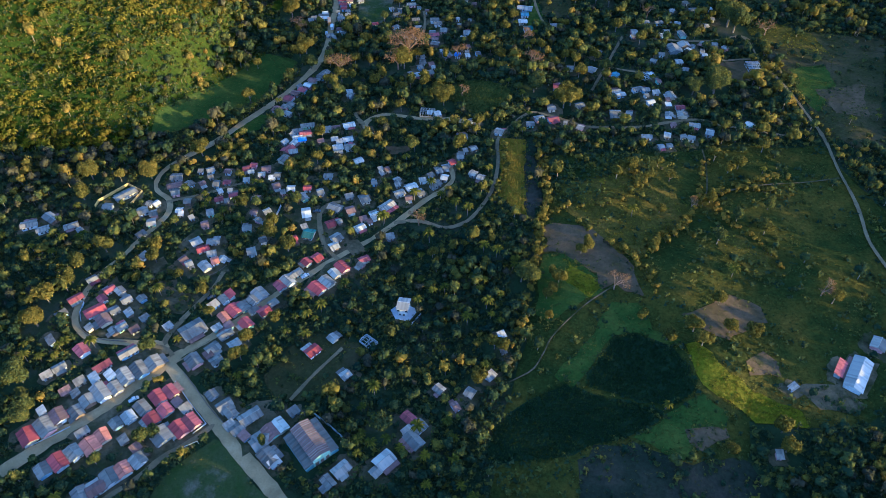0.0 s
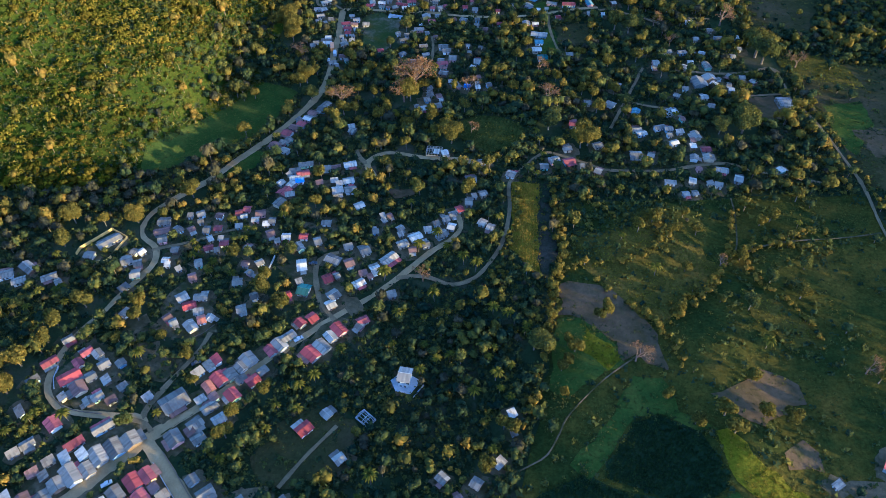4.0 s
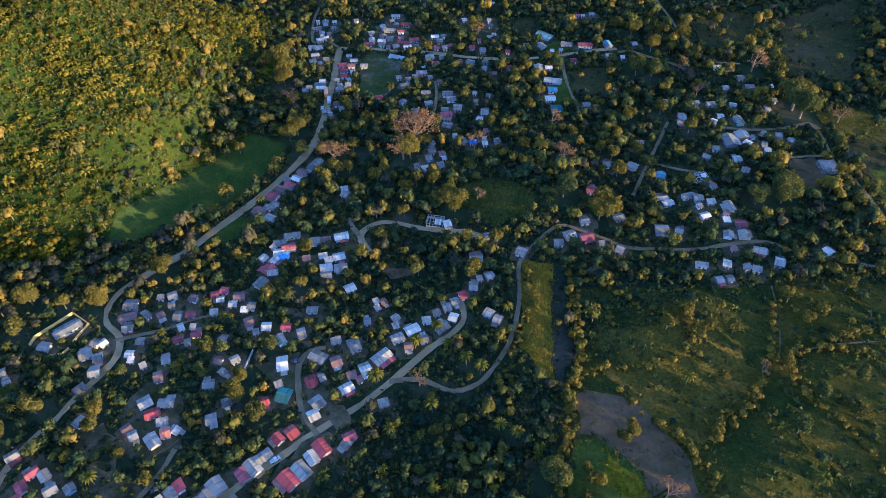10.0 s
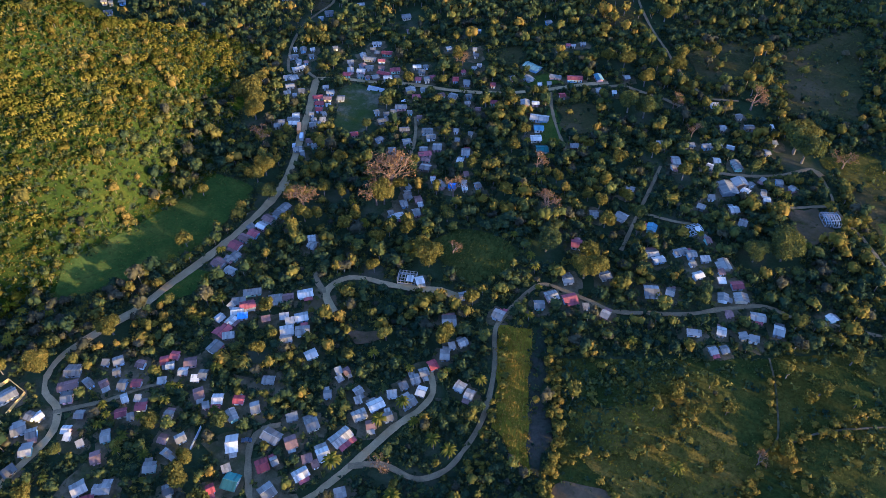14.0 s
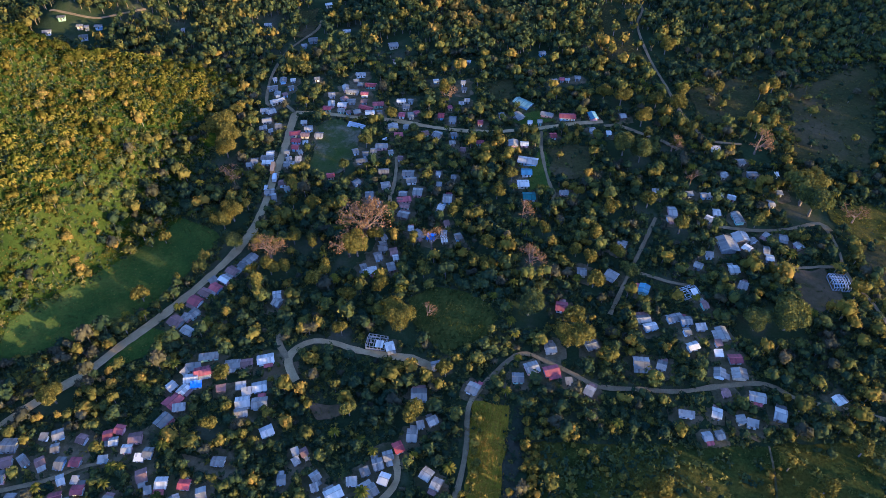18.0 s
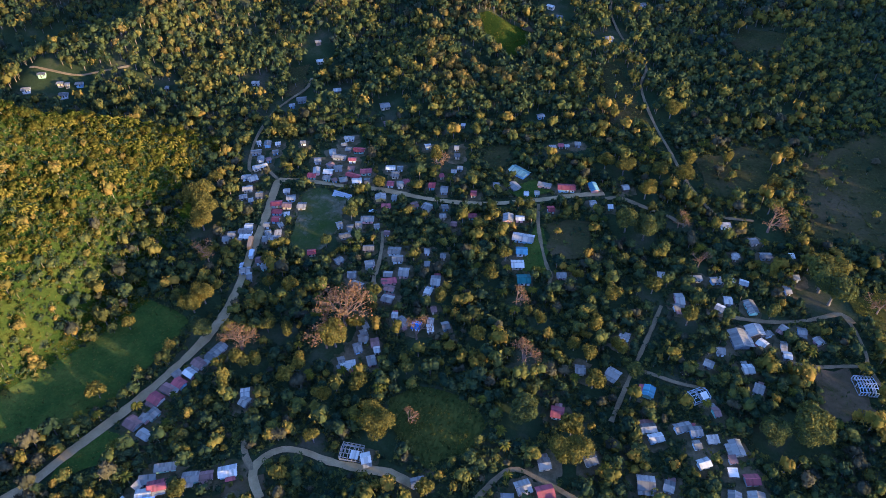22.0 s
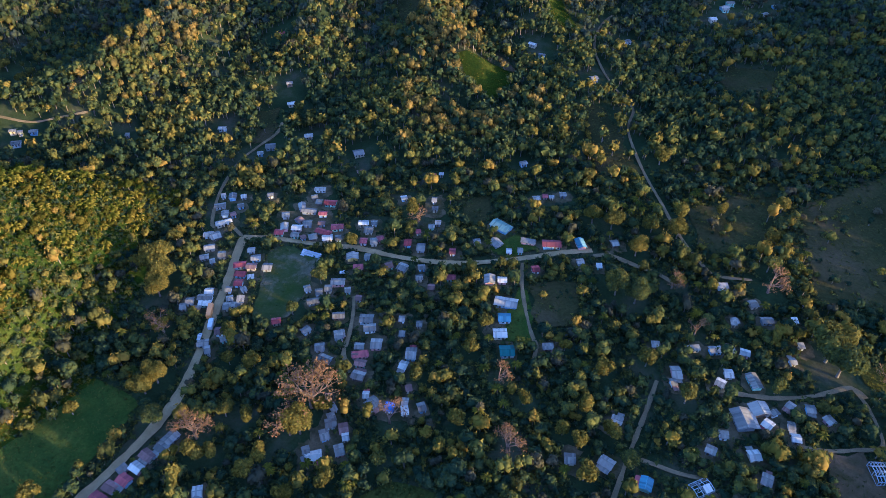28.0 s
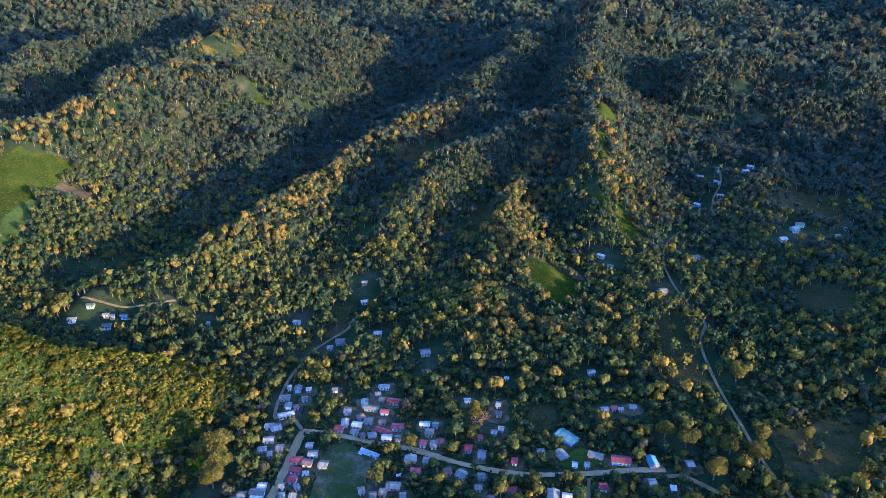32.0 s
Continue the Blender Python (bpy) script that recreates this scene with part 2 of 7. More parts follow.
# far leaves: distance haze put into the colour, paler and bluer with less contrast
M_HAZYLEAF = leaf_mat("leaf_hazed_green", ((0.0, (0.036, 0.047, 0.032)), (0.5, (0.054, 0.063, 0.038)), (1.0, (0.082, 0.079, 0.040))), 0.45, 0.2)
M_HAZYRUST = leaf_mat("leaf_hazed_olive", ((0.0, (0.048, 0.046, 0.026)), (0.5, (0.074, 0.062, 0.028)), (1.0, (0.112, 0.083, 0.030))), 0.45, 0.2)
# crest leaves brightened to gold, low sunlight put into the colour
M_SUNCREST = leaf_mat("leaf_crest_sun_olive", ((0.0, (0.044, 0.042, 0.017)), (0.5, (0.108, 0.080, 0.017)), (1.0, (0.19, 0.120, 0.019))), 0.25, 0.3)
M_PINK = leaf_mat("leaf_dry", ((0.0, (0.09, 0.052, 0.022)), (0.6, (0.145, 0.082, 0.034)), (1.0, (0.20, 0.115, 0.045))))
M_GREYLEAF = leaf_mat("leaf_withered", ((0.0, (0.022, 0.023, 0.014)), (0.5, (0.042, 0.040, 0.022)), (1.0, (0.080, 0.066, 0.032))))
M_CORNLEAF = leaf_mat("leaf_corn", ((0.0, (0.012, 0.021, 0.008)), (0.6, (0.024, 0.037, 0.010)), (1.0, (0.042, 0.052, 0.014))))

ROOFS = {
    "zinc": tin_mat("roof_zinc", (0.255, 0.222, 0.168), 0.22),
    "bright": tin_mat("roof_bright_zinc", (0.44, 0.39, 0.30), 0.10),
    "dull": tin_mat("roof_dull_zinc", (0.20, 0.175, 0.132), 0.34, 0.1, 0.62),
    "rusty": tin_mat("roof_rusty", (0.20, 0.115, 0.095), 0.85, 0.1, 0.7),
    "red": tin_mat("roof_red", (0.28, 0.055, 0.046), 0.12, 0.0, 0.45),
    "maroon": tin_mat("roof_maroon", (0.25, 0.066, 0.062), 0.3, 0.0, 0.5),
    "orange": tin_mat("roof_orange", (0.42, 0.15, 0.085), 0.35, 0.0, 0.7),
    "green": tin_mat("roof_green", (0.055, 0.135, 0.11), 0.15, 0.0, 0.5),
    "mint": tin_mat("roof_mint", (0.27, 0.35, 0.25), 0.1, 0.0, 0.5),
    "teal": tin_mat("roof_teal", (0.15, 0.25, 0.27), 0.1, 0.0, 0.5),
    "blue": tin_mat("roof_blue", (0.12, 0.21, 0.50), 0.05, 0.0, 0.5),
}
ROOF_WORDS = {"zinc": "greyed zinc", "bright": "bright new zinc", "dull": "dull weathered zinc", "rusty": "rust-brown tin", "red": "red painted tin", "maroon": "faded maroon tin",
              "orange": "orange-brown tin", "green": "dark green tin", "mint": "pale green tin", "teal": "turquoise tin", "blue": "blue and white tin"}
WALLS = {
    "whitewashed": paint_mat("wall_white", (0.62, 0.60, 0.56)),
    "cream": paint_mat("wall_cream", (0.55, 0.44, 0.29)),
    "grey block": paint_mat("wall_block", (0.28, 0.27, 0.26)),
    "pale green": paint_mat("wall_green", (0.30, 0.44, 0.34)),
    "pale blue": paint_mat("wall_blue", (0.30, 0.40, 0.50)),
    "pink": paint_mat("wall_pink", (0.55, 0.30, 0.27)),
    "brown plank": paint_mat("wall_plank", (0.17, 0.115, 0.075)),
}
M_WOOD = paint_mat("old_wood", (0.13, 0.095, 0.065))
M_PALEWOOD = paint_mat("new_timber", (0.36, 0.29, 0.21))
M_GLASS = blank("window_glass", 0.15)[0]
M_GLASS.node_tree.nodes["Principled BSDF"].inputs["Base Color"].default_value = (0.025, 0.03, 0.035, 1)
M_FRAME = paint_mat("window_frame_paint", (0.5, 0.48, 0.44))
M_YELLOW = paint_mat("wall_yellow", (0.62, 0.40, 0.10))
M_STEEL = blank("grey_steel", 0.5, 0.6)[0]
M_STEEL.node_tree.nodes["Principled BSDF"].inputs["Base Color"].default_value = (0.4, 0.42, 0.45, 1)


# ---- small builders ----
def mesh_of(name, bm, *materials):
    me = bpy.data.meshes.new(name)
    bm.to_mesh(me)
    bm.free()
    for m in materials:
        me.materials.append(m)
    return me


def part(name, bm, material, parent, label=""):
    """Links a bmesh as one mesh object under a thing or under a part."""
    ob = new(name, mesh_of(name, bm, material))
    ob.parent = parent
    if label:
        tagged(ob, label)
    return ob


def box(bm, cx, cy, cz, sx, sy, sz, turn=0.0):
    m = Matrix.Translation((cx, cy, cz)) @ Matrix.Rotation(turn, 4, "Z") @ Matrix.Diagonal((sx, sy, sz, 1))
    return bmesh.ops.create_cube(bm, size=1, matrix=m)["verts"]


def beam(bm, a, b, thick):
    a, b = Vector(a), Vector(b)
    d = b - a
    m = Matrix.Translation((a + b) / 2) @ d.to_track_quat("Z", "Y").to_matrix().to_4x4() @ Matrix.Diagonal((thick, thick, d.length, 1))
    bmesh.ops.create_cube(bm, size=1, matrix=m)


def thing(name, label, category, x, y, turn=0.0, group="", z=None):
    ob = new(name)
    ob.empty_display_size = 0.5
    ob.matrix_basis = pose(x, y, ground_at(x, y) if z is None else z, 0, 0, turn)
    return tagged(ob, label, category, group)


def array_mesh(name, verts, faces, materials, which=None, tint=None):
    """A mesh of quads, or of triangles, straight from arrays."""
    me = bpy.data.meshes.new(name)
    nf, corners = np.shape(faces)
    me.vertices.add(len(verts))
    me.vertices.foreach_set("co", np.ascontiguousarray(verts, np.float32).ravel())
    me.loops.add(nf * corners)
    me.loops.foreach_set("vertex_index", np.ascontiguousarray(faces, np.int32).ravel())
    me.polygons.add(nf)
    me.polygons.foreach_set("loop_start", np.arange(nf, dtype=np.int32) * corners)
    for m in materials:
        me.materials.append(m)
    if which is not None:
        me.polygons.foreach_set("material_index", np.ascontiguousarray(which, np.int32))
    if tint is not None:
        at = me.attributes.new("tint", "FLOAT", "FACE")
        at.data.foreach_set("value", np.ascontiguousarray(tint, np.float32))
    me.update(calc_edges=True)
    return me


# ---- the lie of the land ----
def ease(a, b, v):
    t = np.clip((np.asarray(v, float) - a) / (b - a), 0, 1)
    return t * t * (3 - 2 * t)


def roll_noise(x, y, size, seed):
    """Smooth rolling noise between about -1 and 1."""
    rng = np.random.RandomState(seed)
    out = 0
    for k in range(7):
        a, ph, s = rng.rand() * 6.283, rng.rand() * 6.283, size * (0.6 + 0.9 * rng.rand())
        out = out + np.sin((x * np.cos(a) + y * np.sin(a)) * 6.283 / s + ph)
    return out / 3.6


SPURS = []


def spur(*crest):
    """The crest of a ridge: points of x, y and height."""
    SPURS.append(crest)


spur((4, 735, 8), (6, 770, 20), (8, 820, 27), (22, 950, 44), (62, 1080, 60), (97, 1250, 86), (120, 1500, 110), (158, 1750, 134))
spur((-620, 690, 25), (-520, 790, 56), (-477, 850, 78), (-471, 980, 90), (-451, 1100, 106), (-452, 1200, 122), (-466, 1480, 152))
spur((-300, 690, 9), (-235, 715, 20), (-211, 800, 29), (-186, 900, 38), (-161, 980, 44), (-80, 1150, 62), (-20, 1350, 84), (0, 1500, 105))
spur((620, 1150, 42), (520, 1190, 58), (455, 1215, 76), (394, 1255, 92), (333, 1300, 103), (206, 1310, 92), (130, 1330, 92))
# unseen ridge past the east edge, added to shade the northern valley
spur((455, 330, 16), (510, 430, 45), (590, 560, 75), (710, 760, 105), (830, 1000, 115), (920, 1300, 120))
spur((98, 840, 30), (96, 900, 46), (95, 1000, 57), (105, 1100, 72), (112, 1200, 84))
spur((8, 800, 26), (34, 765, 26), (52, 748, 19))
spur((-86, 800, 26), (-80, 840, 38), (-55, 920, 46), (0, 1020, 58), (50, 1090, 62))
spur((-800, 950, 62), (-692, 1100, 86), (-717, 1300, 108), (-670, 1500, 126))


def spur_height(x, y):
    """Ridges that fall away on both sides of a crest."""
    best = np.full(np.shape(x), -50.0)
    for crest in SPURS:
        for (ax, ay, ah), (bx, by, bh) in zip(crest, crest[1:]):
            dx, dy = bx - ax, by - ay
            t = np.clip(((x - ax) * dx + (y - ay) * dy) / (dx * dx + dy * dy), 0, 1)
            d = np.hypot(x - ax - t * dx, y - ay - t * dy)
            best = np.maximum(best, ah + t * (bh - ah) - 0.42 * d + 10.8 * (np.exp(-d / 60) - 1))
    return best


def ground(x, y):
    x, y = np.asarray(x, float), np.asarray(y, float)
    z = 9 * np.tanh(x / 150) - 2 + 0.7 * roll_noise(x, y, 90, 3)
    z = z + (2.6 * roll_noise(x, y, 75, 4)) * ease(60, 110, x) * ease(430, 300, y)
    z = z + 5 * np.exp(-(((x - 31) / 30) ** 2 + ((y - 396) / 24) ** 2))
    z = z + 2.4 * np.exp(-((x - 39) / 9) ** 2) * ease(265, 285, y) * ease(350, 335, y)
    z = z + 4.2 * np.exp(-(((x - 88) / 22) ** 2 + ((y - 292) / 22) ** 2)) + 2.6 * np.exp(-(((x - 118) / 15) ** 2 + ((y - 176) / 16) ** 2))
    z = z - 5 * np.exp(-(((x - 2) / 62) ** 2 + ((y - 212) / 52) ** 2))
    up = np.maximum(0, -150 - 0.25 * np.clip(520 - y, -60, 260) + 7 * np.sin(y / 31) - x)
    z = z + (90 * (1 - np.exp(-up / 66)) - 0.42 * np.maximum(0, up - 105)) * ease(345, 450, y) * ease(640, 525, y) * (1 + 0.20 * roll_noise(x, y, 75, 5))
    z = z + 10.5 * ease(0, 34, -128 - 0.25 * np.clip(520 - y, -60, 260) - x) * ease(350, 385, y) * ease(560, 500, y)
    z = z + 14 * ease(620, 1000, y) + 5 * ease(600, 760, y) * roll_noise(x, y, 140, 6)
    spur = spur_height(x, y) + (12 * roll_noise(x, y, 150, 7) + 6 * roll_noise(x, y, 62, 11)) * ease(730, 950, y)
    z = np.maximum(z, spur) + 6 * np.exp(-np.abs(z - spur) / 6)*ease(640, 760, y)
    # unseen low rise to the southeast, added to block the low sun
    rise = 0.87 * (x - 572) - 0.49 * (y - 44)
    z = z + ease(-230, 0, rise) * ease(1150, 800, y) * (7 + 4 * roll_noise(x, y, 160, 9))
    z = np.maximum(z, -14)
    d = np.hypot(x, y - 550)
    back = ease(-0.25, 0.35, (y - 500) / np.maximum(d, 1) - 0.35 * x / np.maximum(d, 1))
    z = z + ease(1100, 2800, d) * (35 + back * 150 + (20 + 60 * back) * roll_noise(x, y, 700, 8))
    return z


def ground_at(x, y):
    return float(ground(x, y))


# ---- roads, fields and zones in plan ----
ROADS = []


def street(name, width, points):
    """A road's name, width and line in plan."""
    ROADS.append((name, width, points))


street("main_street", 6.4, ((-190, 124), (-181, 131), (-164, 147), (-152, 157), (-141, 169), (-128, 184), (-121, 190)))
street("main_street_middle", 4.4, ((-123, 188), (-119, 192), (-110, 199), (-98, 210), (-88, 221), (-75, 233), (-71, 237)))
street("main_street_upper", 3.2, ((-72, 235), (-60, 246), (-49, 255), (-38, 263), (-24, 276), (-10, 291), (0, 299), (6, 308), (4, 319)))
street("south_road", 5.6, ((-128, 185), (-113, 169), (-99, 154), (-86, 140), (-75, 129), (-59, 113)))
street("field_lane", 2.6, ((-98, 152), (-106, 144), (-116, 137), (-124, 128), (-135, 119)))
street("square_lane", 2.6, ((-130, 189), (-132, 197), (-128, 207), (-122, 219), (-117, 229), (-114, 241)))
street("loop_street", 3.2, ((-130, 192), (-134, 195), (-147, 196), (-165, 198), (-175, 203), (-181, 212), (-182, 226), (-178, 241), (-171, 253), (-166, 265), (-160, 277), (-156, 288), (-159, 299), (-168, 307), (-171, 316), (-169, 326), (-162, 335)))
street("loop_road", 4.8, ((-162, 335), (-153, 345), (-142, 356), (-132, 371), (-121, 387), (-108, 408), (-96, 429), (-89, 448), (-87, 471), (-87, 497), (-87, 525), (-88, 552), (-88, 566)))
street("north_road", 3.6, ((-88, 566), (-67, 564), (-46, 560), (-21, 556), (8, 546), (36, 541), (60, 543), (80, 546), (96, 549), (113, 551)))
street("upper_road", 2.2, ((-88, 566), (-102, 580), (-109, 576), (-113, 590), (-115, 616), (-112, 646), (-104, 663), (-95, 681), (-94, 699)))
street("curve_road", 2.3, ((-27, 274), (-14, 275), (-6, 272), (2, 269), (13, 273), (21, 283), (27, 294), (31, 309), (33, 324), (33, 337), (35, 346), (44, 358), (56, 369), (68, 365), (80, 358), (89, 353), (107, 353), (124, 352), (144, 355), (161, 356), (173, 348), (197, 344), (215, 340)))
street("mound_track", 3.5, ((18, 361), (7, 366), (-5, 368), (-19, 371), (-30, 375), (-40, 376), (-47, 372), (-50, 366), (-48, 360), (-44, 354)))
street("mound_lane", 2.4, ((-50, 366), (-55, 372), (-58, 380)))
street("lane_a", 2.6, ((-58, 292), (-65, 290), (-69, 283), (-67, 270), (-63, 258), (-55, 248)))
street("lane_b", 1.94, ((-160, 297), (-149, 300), (-136, 304), (-125, 310), (-113, 313)))
street("lane_c", 1.94, ((131, 461), (123, 444), (117, 432), (112, 422), (106, 409), (99, 394)))
street("lane_d", 1.76, ((112, 423), (120, 420), (131, 415), (142, 412)))
street("lane_e", 2.29, ((152, 457), (170, 454), (183, 453), (200, 455), (217, 460), (221, 454)))
street("lane_f", 1.76, ((183, 429), (194, 427), (207, 428), (218, 430), (220, 447), (218, 459)))
street("lane_g", 1.76, ((218, 430), (219, 419), (223, 406)))
street("lane_h", 1.94, ((74, 541), (73, 524), (74, 506), (76, 490), (78, 481), (76, 473)))
street("lane_i", 2.11, ((-10, 469), (-15, 477), (-14, 490), (-14, 504), (-15, 516)))
street("east_road", 2.8, ((113, 546), (122, 547), (135, 539), (145, 533), (155, 523)))
street("winding_road", 1.9, ((193, 528), (176, 531), (170, 540), (163, 566), (159, 595), (154, 630), (152, 674), (160, 703), (151, 726), (144, 752), (143, 793), (152, 827), (173, 864)))
street("far_lane", 2.0, ((199, 888), (208, 930), (225, 980), (233, 1027)))
street("west_lane", 1.5, ((-306, 681), (-289, 679), (-267, 677), (-248, 682), (-230, 686)))
street("grove_lane", 1.6, ((-67, 163), (-58, 177), (-47, 191)))
street("field_path", 0.7, ((27, 169), (35, 173), (41, 177), (47, 187), (51, 194), (67, 210), (84, 223)))
street("east_lane", 1.8, ((223, 406), (228, 370), (229, 337), (226, 300), (223, 271), (219, 246), (221, 215)))
street("pasture_path", 0.9, ((151, 286), (164, 290), (192, 293), (224, 300)))
street("main_spur", 2.11, ((-126, 188), (-130, 192), (-141, 195)))
street("cow_path", 0.8, ((154, 327), (153, 316), (150, 302), (146, 288), (140, 282), (135, 276)))
FIELDS = []


def field(kind, outline):
    """A field's kind and its outline in plan."""
    FIELDS.append((kind, outline))


field("corn", ((64, 172), (78, 191), (89, 194), (102, 183), (109, 167), (108, 160), (95, 154), (84, 158), (62, 165)))
field("corn", ((20, 146), (40, 162), (54, 169), (62, 162), (84, 156), (93, 151), (77, 141), (58, 136), (42, 131), (18, 131)))
field("lush", ((49, 173), (64, 186), (82, 214), (94, 210), (97, 194), (108, 184), (102, 184), (89, 195), (78, 192), (63, 173), (55, 165)))
field("lush", ((78, 141), (94, 151), (109, 158), (119, 150), (116, 143), (100, 143), (100, 131), (93, 129)))
field("lush", ((51, 246), (63, 245), (76, 230), (79, 221), (63, 211), (51, 201), (45, 207)))
field("soil", ((53, 268), (63, 269), (79, 261), (91, 247), (98, 224), (97, 213), (86, 224), (80, 219), (77, 230), (63, 247), (53, 248)))
field("gold", ((62, 243), (75, 229), (78, 222), (70, 217), (62, 228)))
field("soil", ((112, 201), (137, 216), (152, 209), (151, 200), (128, 187), (117, 192)))
field("soil", ((132, 175), (142, 181), (149, 174), (144, 168), (134, 167)))
field("soil", ((99, 143), (114, 143), (115, 138), (102, 131)))
field("fallow", ((52, 133), (78, 140), (93, 128), (123, 129), (128, 112), (50, 112)))
field("gold", ((106, 182), (113, 185), (119, 172), (132, 161), (151, 150), (151, 145), (128, 147), (115, 157), (110, 168)))
field("dry", ((65, 302), (102, 301), (120, 293), (136, 280), (131, 267), (101, 240), (88, 250), (66, 277)))
field("dry", ((140, 262), (158, 250), (170, 232), (154, 224), (142, 240)))
field("yard", ((151, 163), (168, 163), (176, 156), (166, 150), (155, 152)))
field("pitch", ((-96, 146), (-90, 142), (-70, 119), (-64, 110), (-120, 110), (-112, 131)))
field("slope", ((-206, 358), (-186, 376), (-166, 400), (-147, 433), (-130, 459), (-146, 486), (-162, 462), (-182, 428), (-200, 400), (-222, 374)))
field("lush", ((-136, 368), (-122, 384), (-109, 380), (-116, 366), (-134, 358)))
field("crop", ((34, 344), (51, 344), (49, 322), (47, 298), (46, 284), (45, 272), (39, 276), (32, 290), (34, 310)))
# the hedge's shadow along the crop, put in as a dark strip
field("fallow", ((51, 344), (55, 344), (55, 322), (54, 298), (54, 284), (49, 271), (45, 272), (46, 284), (47, 298), (49, 322)))
field("meadow", ((32, 758), (57, 759), (79, 744), (61, 714), (40, 734)))
field("pasture", ((229, 453), (263, 463), (320, 455), (260, 322), (239, 326), (228, 340), (231, 371), (232, 411)))
field("dry", ((223, 469), (249, 479), (269, 459), (272, 435), (252, 442), (231, 449)))
field("lush", ((236, 414), (263, 421), (259, 394), (237, 364), (232, 379)))
field("soil", ((246, 388), (280, 394), (264, 358), (245, 360)))
field("meadow", ((92, 1004), (103, 1007), (102, 904), (93, 895)))
field("meadow", ((80, 885), (89, 883), (103, 854), (92, 850)))
field("soil", ((-439, 827), (-414, 830), (-386, 832), (-381, 813), (-418, 811)))
field("lush", ((-433, 760), (-432, 795), (-416, 794), (-410, 741), (-417, 736)))
field("dry", ((-520, 1342), (-436, 1255), (-405, 1261), (-403, 1179), (-443, 1195)))
field("meadow", ((-374, 1142), (-352, 1149), (-322, 1129), (-339, 1113)))
field("pasture", ((237, 772), (277, 751), (262, 715), (234, 727)))
field("pasture", ((-28, 870), (-10, 909), (3, 835), (-14, 811)))
field("pasture", ((-114, 710), (-101, 717), (-95, 669), (-108, 670)))
field("pasture", ((-127, 990), (-79, 1055), (-69, 928), (-111, 974)))
field("soil", ((-682, 1088), (-679, 1130), (-667, 1116), (-661, 1065)))
field("meadow", ((110, 873), (119, 857), (136, 813), (109, 819)))
field("meadow", ((105, 1119), (120, 1081), (123, 1060), (96, 1045)))
field("meadow", ((-421, 863), (-468, 845), (-480, 810), (-440, 760), (-425, 802)))
field("soil", ((59, 779), (67, 777), (80, 752), (74, 748)))
field("pasture", ((126, 701), (141, 700), (152, 626), (127, 622), (121, 655)))
field("pasture", ((274, 967), (341, 955), (308, 888), (265, 895)))
field("pasture", ((-82, 176), (-72, 191), (-52, 204), (-36, 188), (-45, 169), (-61, 163), (-78, 166)))
field("yard", ((-150, 233), (-138, 234), (-123, 224), (-128, 212), (-141, 219)))
field("yard", ((-156, 243), (-149, 252), (-138, 244), (-150, 236)))
field("pad", ((-26, 214), (-20, 219), (-13, 214), (-17, 208), (-24, 210)))
field("yard", ((-60, 358), (-51, 364), (-47, 360), (-50, 356), (-59, 353)))
field("yard", ((-160, 149), (-148, 161), (-133, 176), (-122, 169), (-104, 149), (-122, 133), (-150, 134)))
field("yard", ((-186, 146), (-160, 173), (-136, 196), (-131, 189), (-146, 172), (-172, 143)))
field("yard", ((-126, 196), (-108, 214), (-78, 240), (-73, 236), (-92, 218), (-112, 196), (-122, 186)))
field("yard", ((-178, 208), (-178, 224), (-168, 238), (-152, 224), (-146, 203), (-168, 201)))
field("knoll", ((3, 402), (15, 408), (33, 401), (47, 389), (39, 375), (23, 369), (13, 376), (3, 390)))
field("pitch", ((-69, 554), (-61, 559), (-40, 548), (-40, 526), (-48, 501), (-67, 499), (-68, 521)))
field("lush", ((-187, 358), (-154, 373), (-124, 400), (-114, 425), (-104, 446), (-130, 461), (-147, 435), (-166, 402), (-186, 378)))
field("lush", ((65, 505), (72, 521), (76, 518), (77, 495), (75, 484), (64, 484)))
field("lush", ((56, 554), (71, 566), (83, 553), (68, 546), (58, 549)))
field("pasture", ((172, 587), (234, 615), (213, 556), (172, 544)))
field("pasture", ((239, 592), (313, 630), (262, 508), (221, 514)))
field("pasture", ((77, 524), (102, 527), (100, 495), (79, 492)))
field("soil", ((191, 425), (210, 427), (213, 400), (190, 399)))
field("soil", ((-35, 343), (-24, 344), (-19, 336), (-29, 333)))
field("pasture", ((38, 597), (57, 603), (58, 581), (42, 576)))
field("yard", ((-88, 282), (-83, 289), (-70, 288), (-67, 270), (-82, 270)))
field("yard", ((-83, 317), (-66, 313), (-54, 309), (-65, 307), (-79, 311)))
field("soil", ((-60, 353), (-59, 357), (-46, 363), (-44, 359)))
field("yard", ((-56, 259), (-44, 262), (-40, 255), (-49, 251)))
field("yard", ((-144, 261), (-137, 273), (-119, 266), (-112, 243), (-125, 235), (-140, 245)))
field("yard", ((-92, 159), (-75, 164), (-65, 159), (-69, 144), (-81, 138), (-89, 147)))
field("yard", ((-64, 261), (-60, 271), (-52, 268), (-52, 259), (-58, 255)))
field("yard", ((-64, 238), (-57, 247), (-48, 247), (-54, 228), (-62, 224), (-67, 231)))
ZONES = []


def zone(kind, outline):
    """A stretch of land with a cover of its own."""
    ZONES.append((kind, outline))


zone("pasture", ((59, 326), (136, 327), (213, 331), (226, 331), (238, 260), (225, 200), (200, 158), (176, 146), (150, 143), (126, 146), (120, 128), (60, 112), (16, 110), (27, 157), (38, 192), (51, 246)))
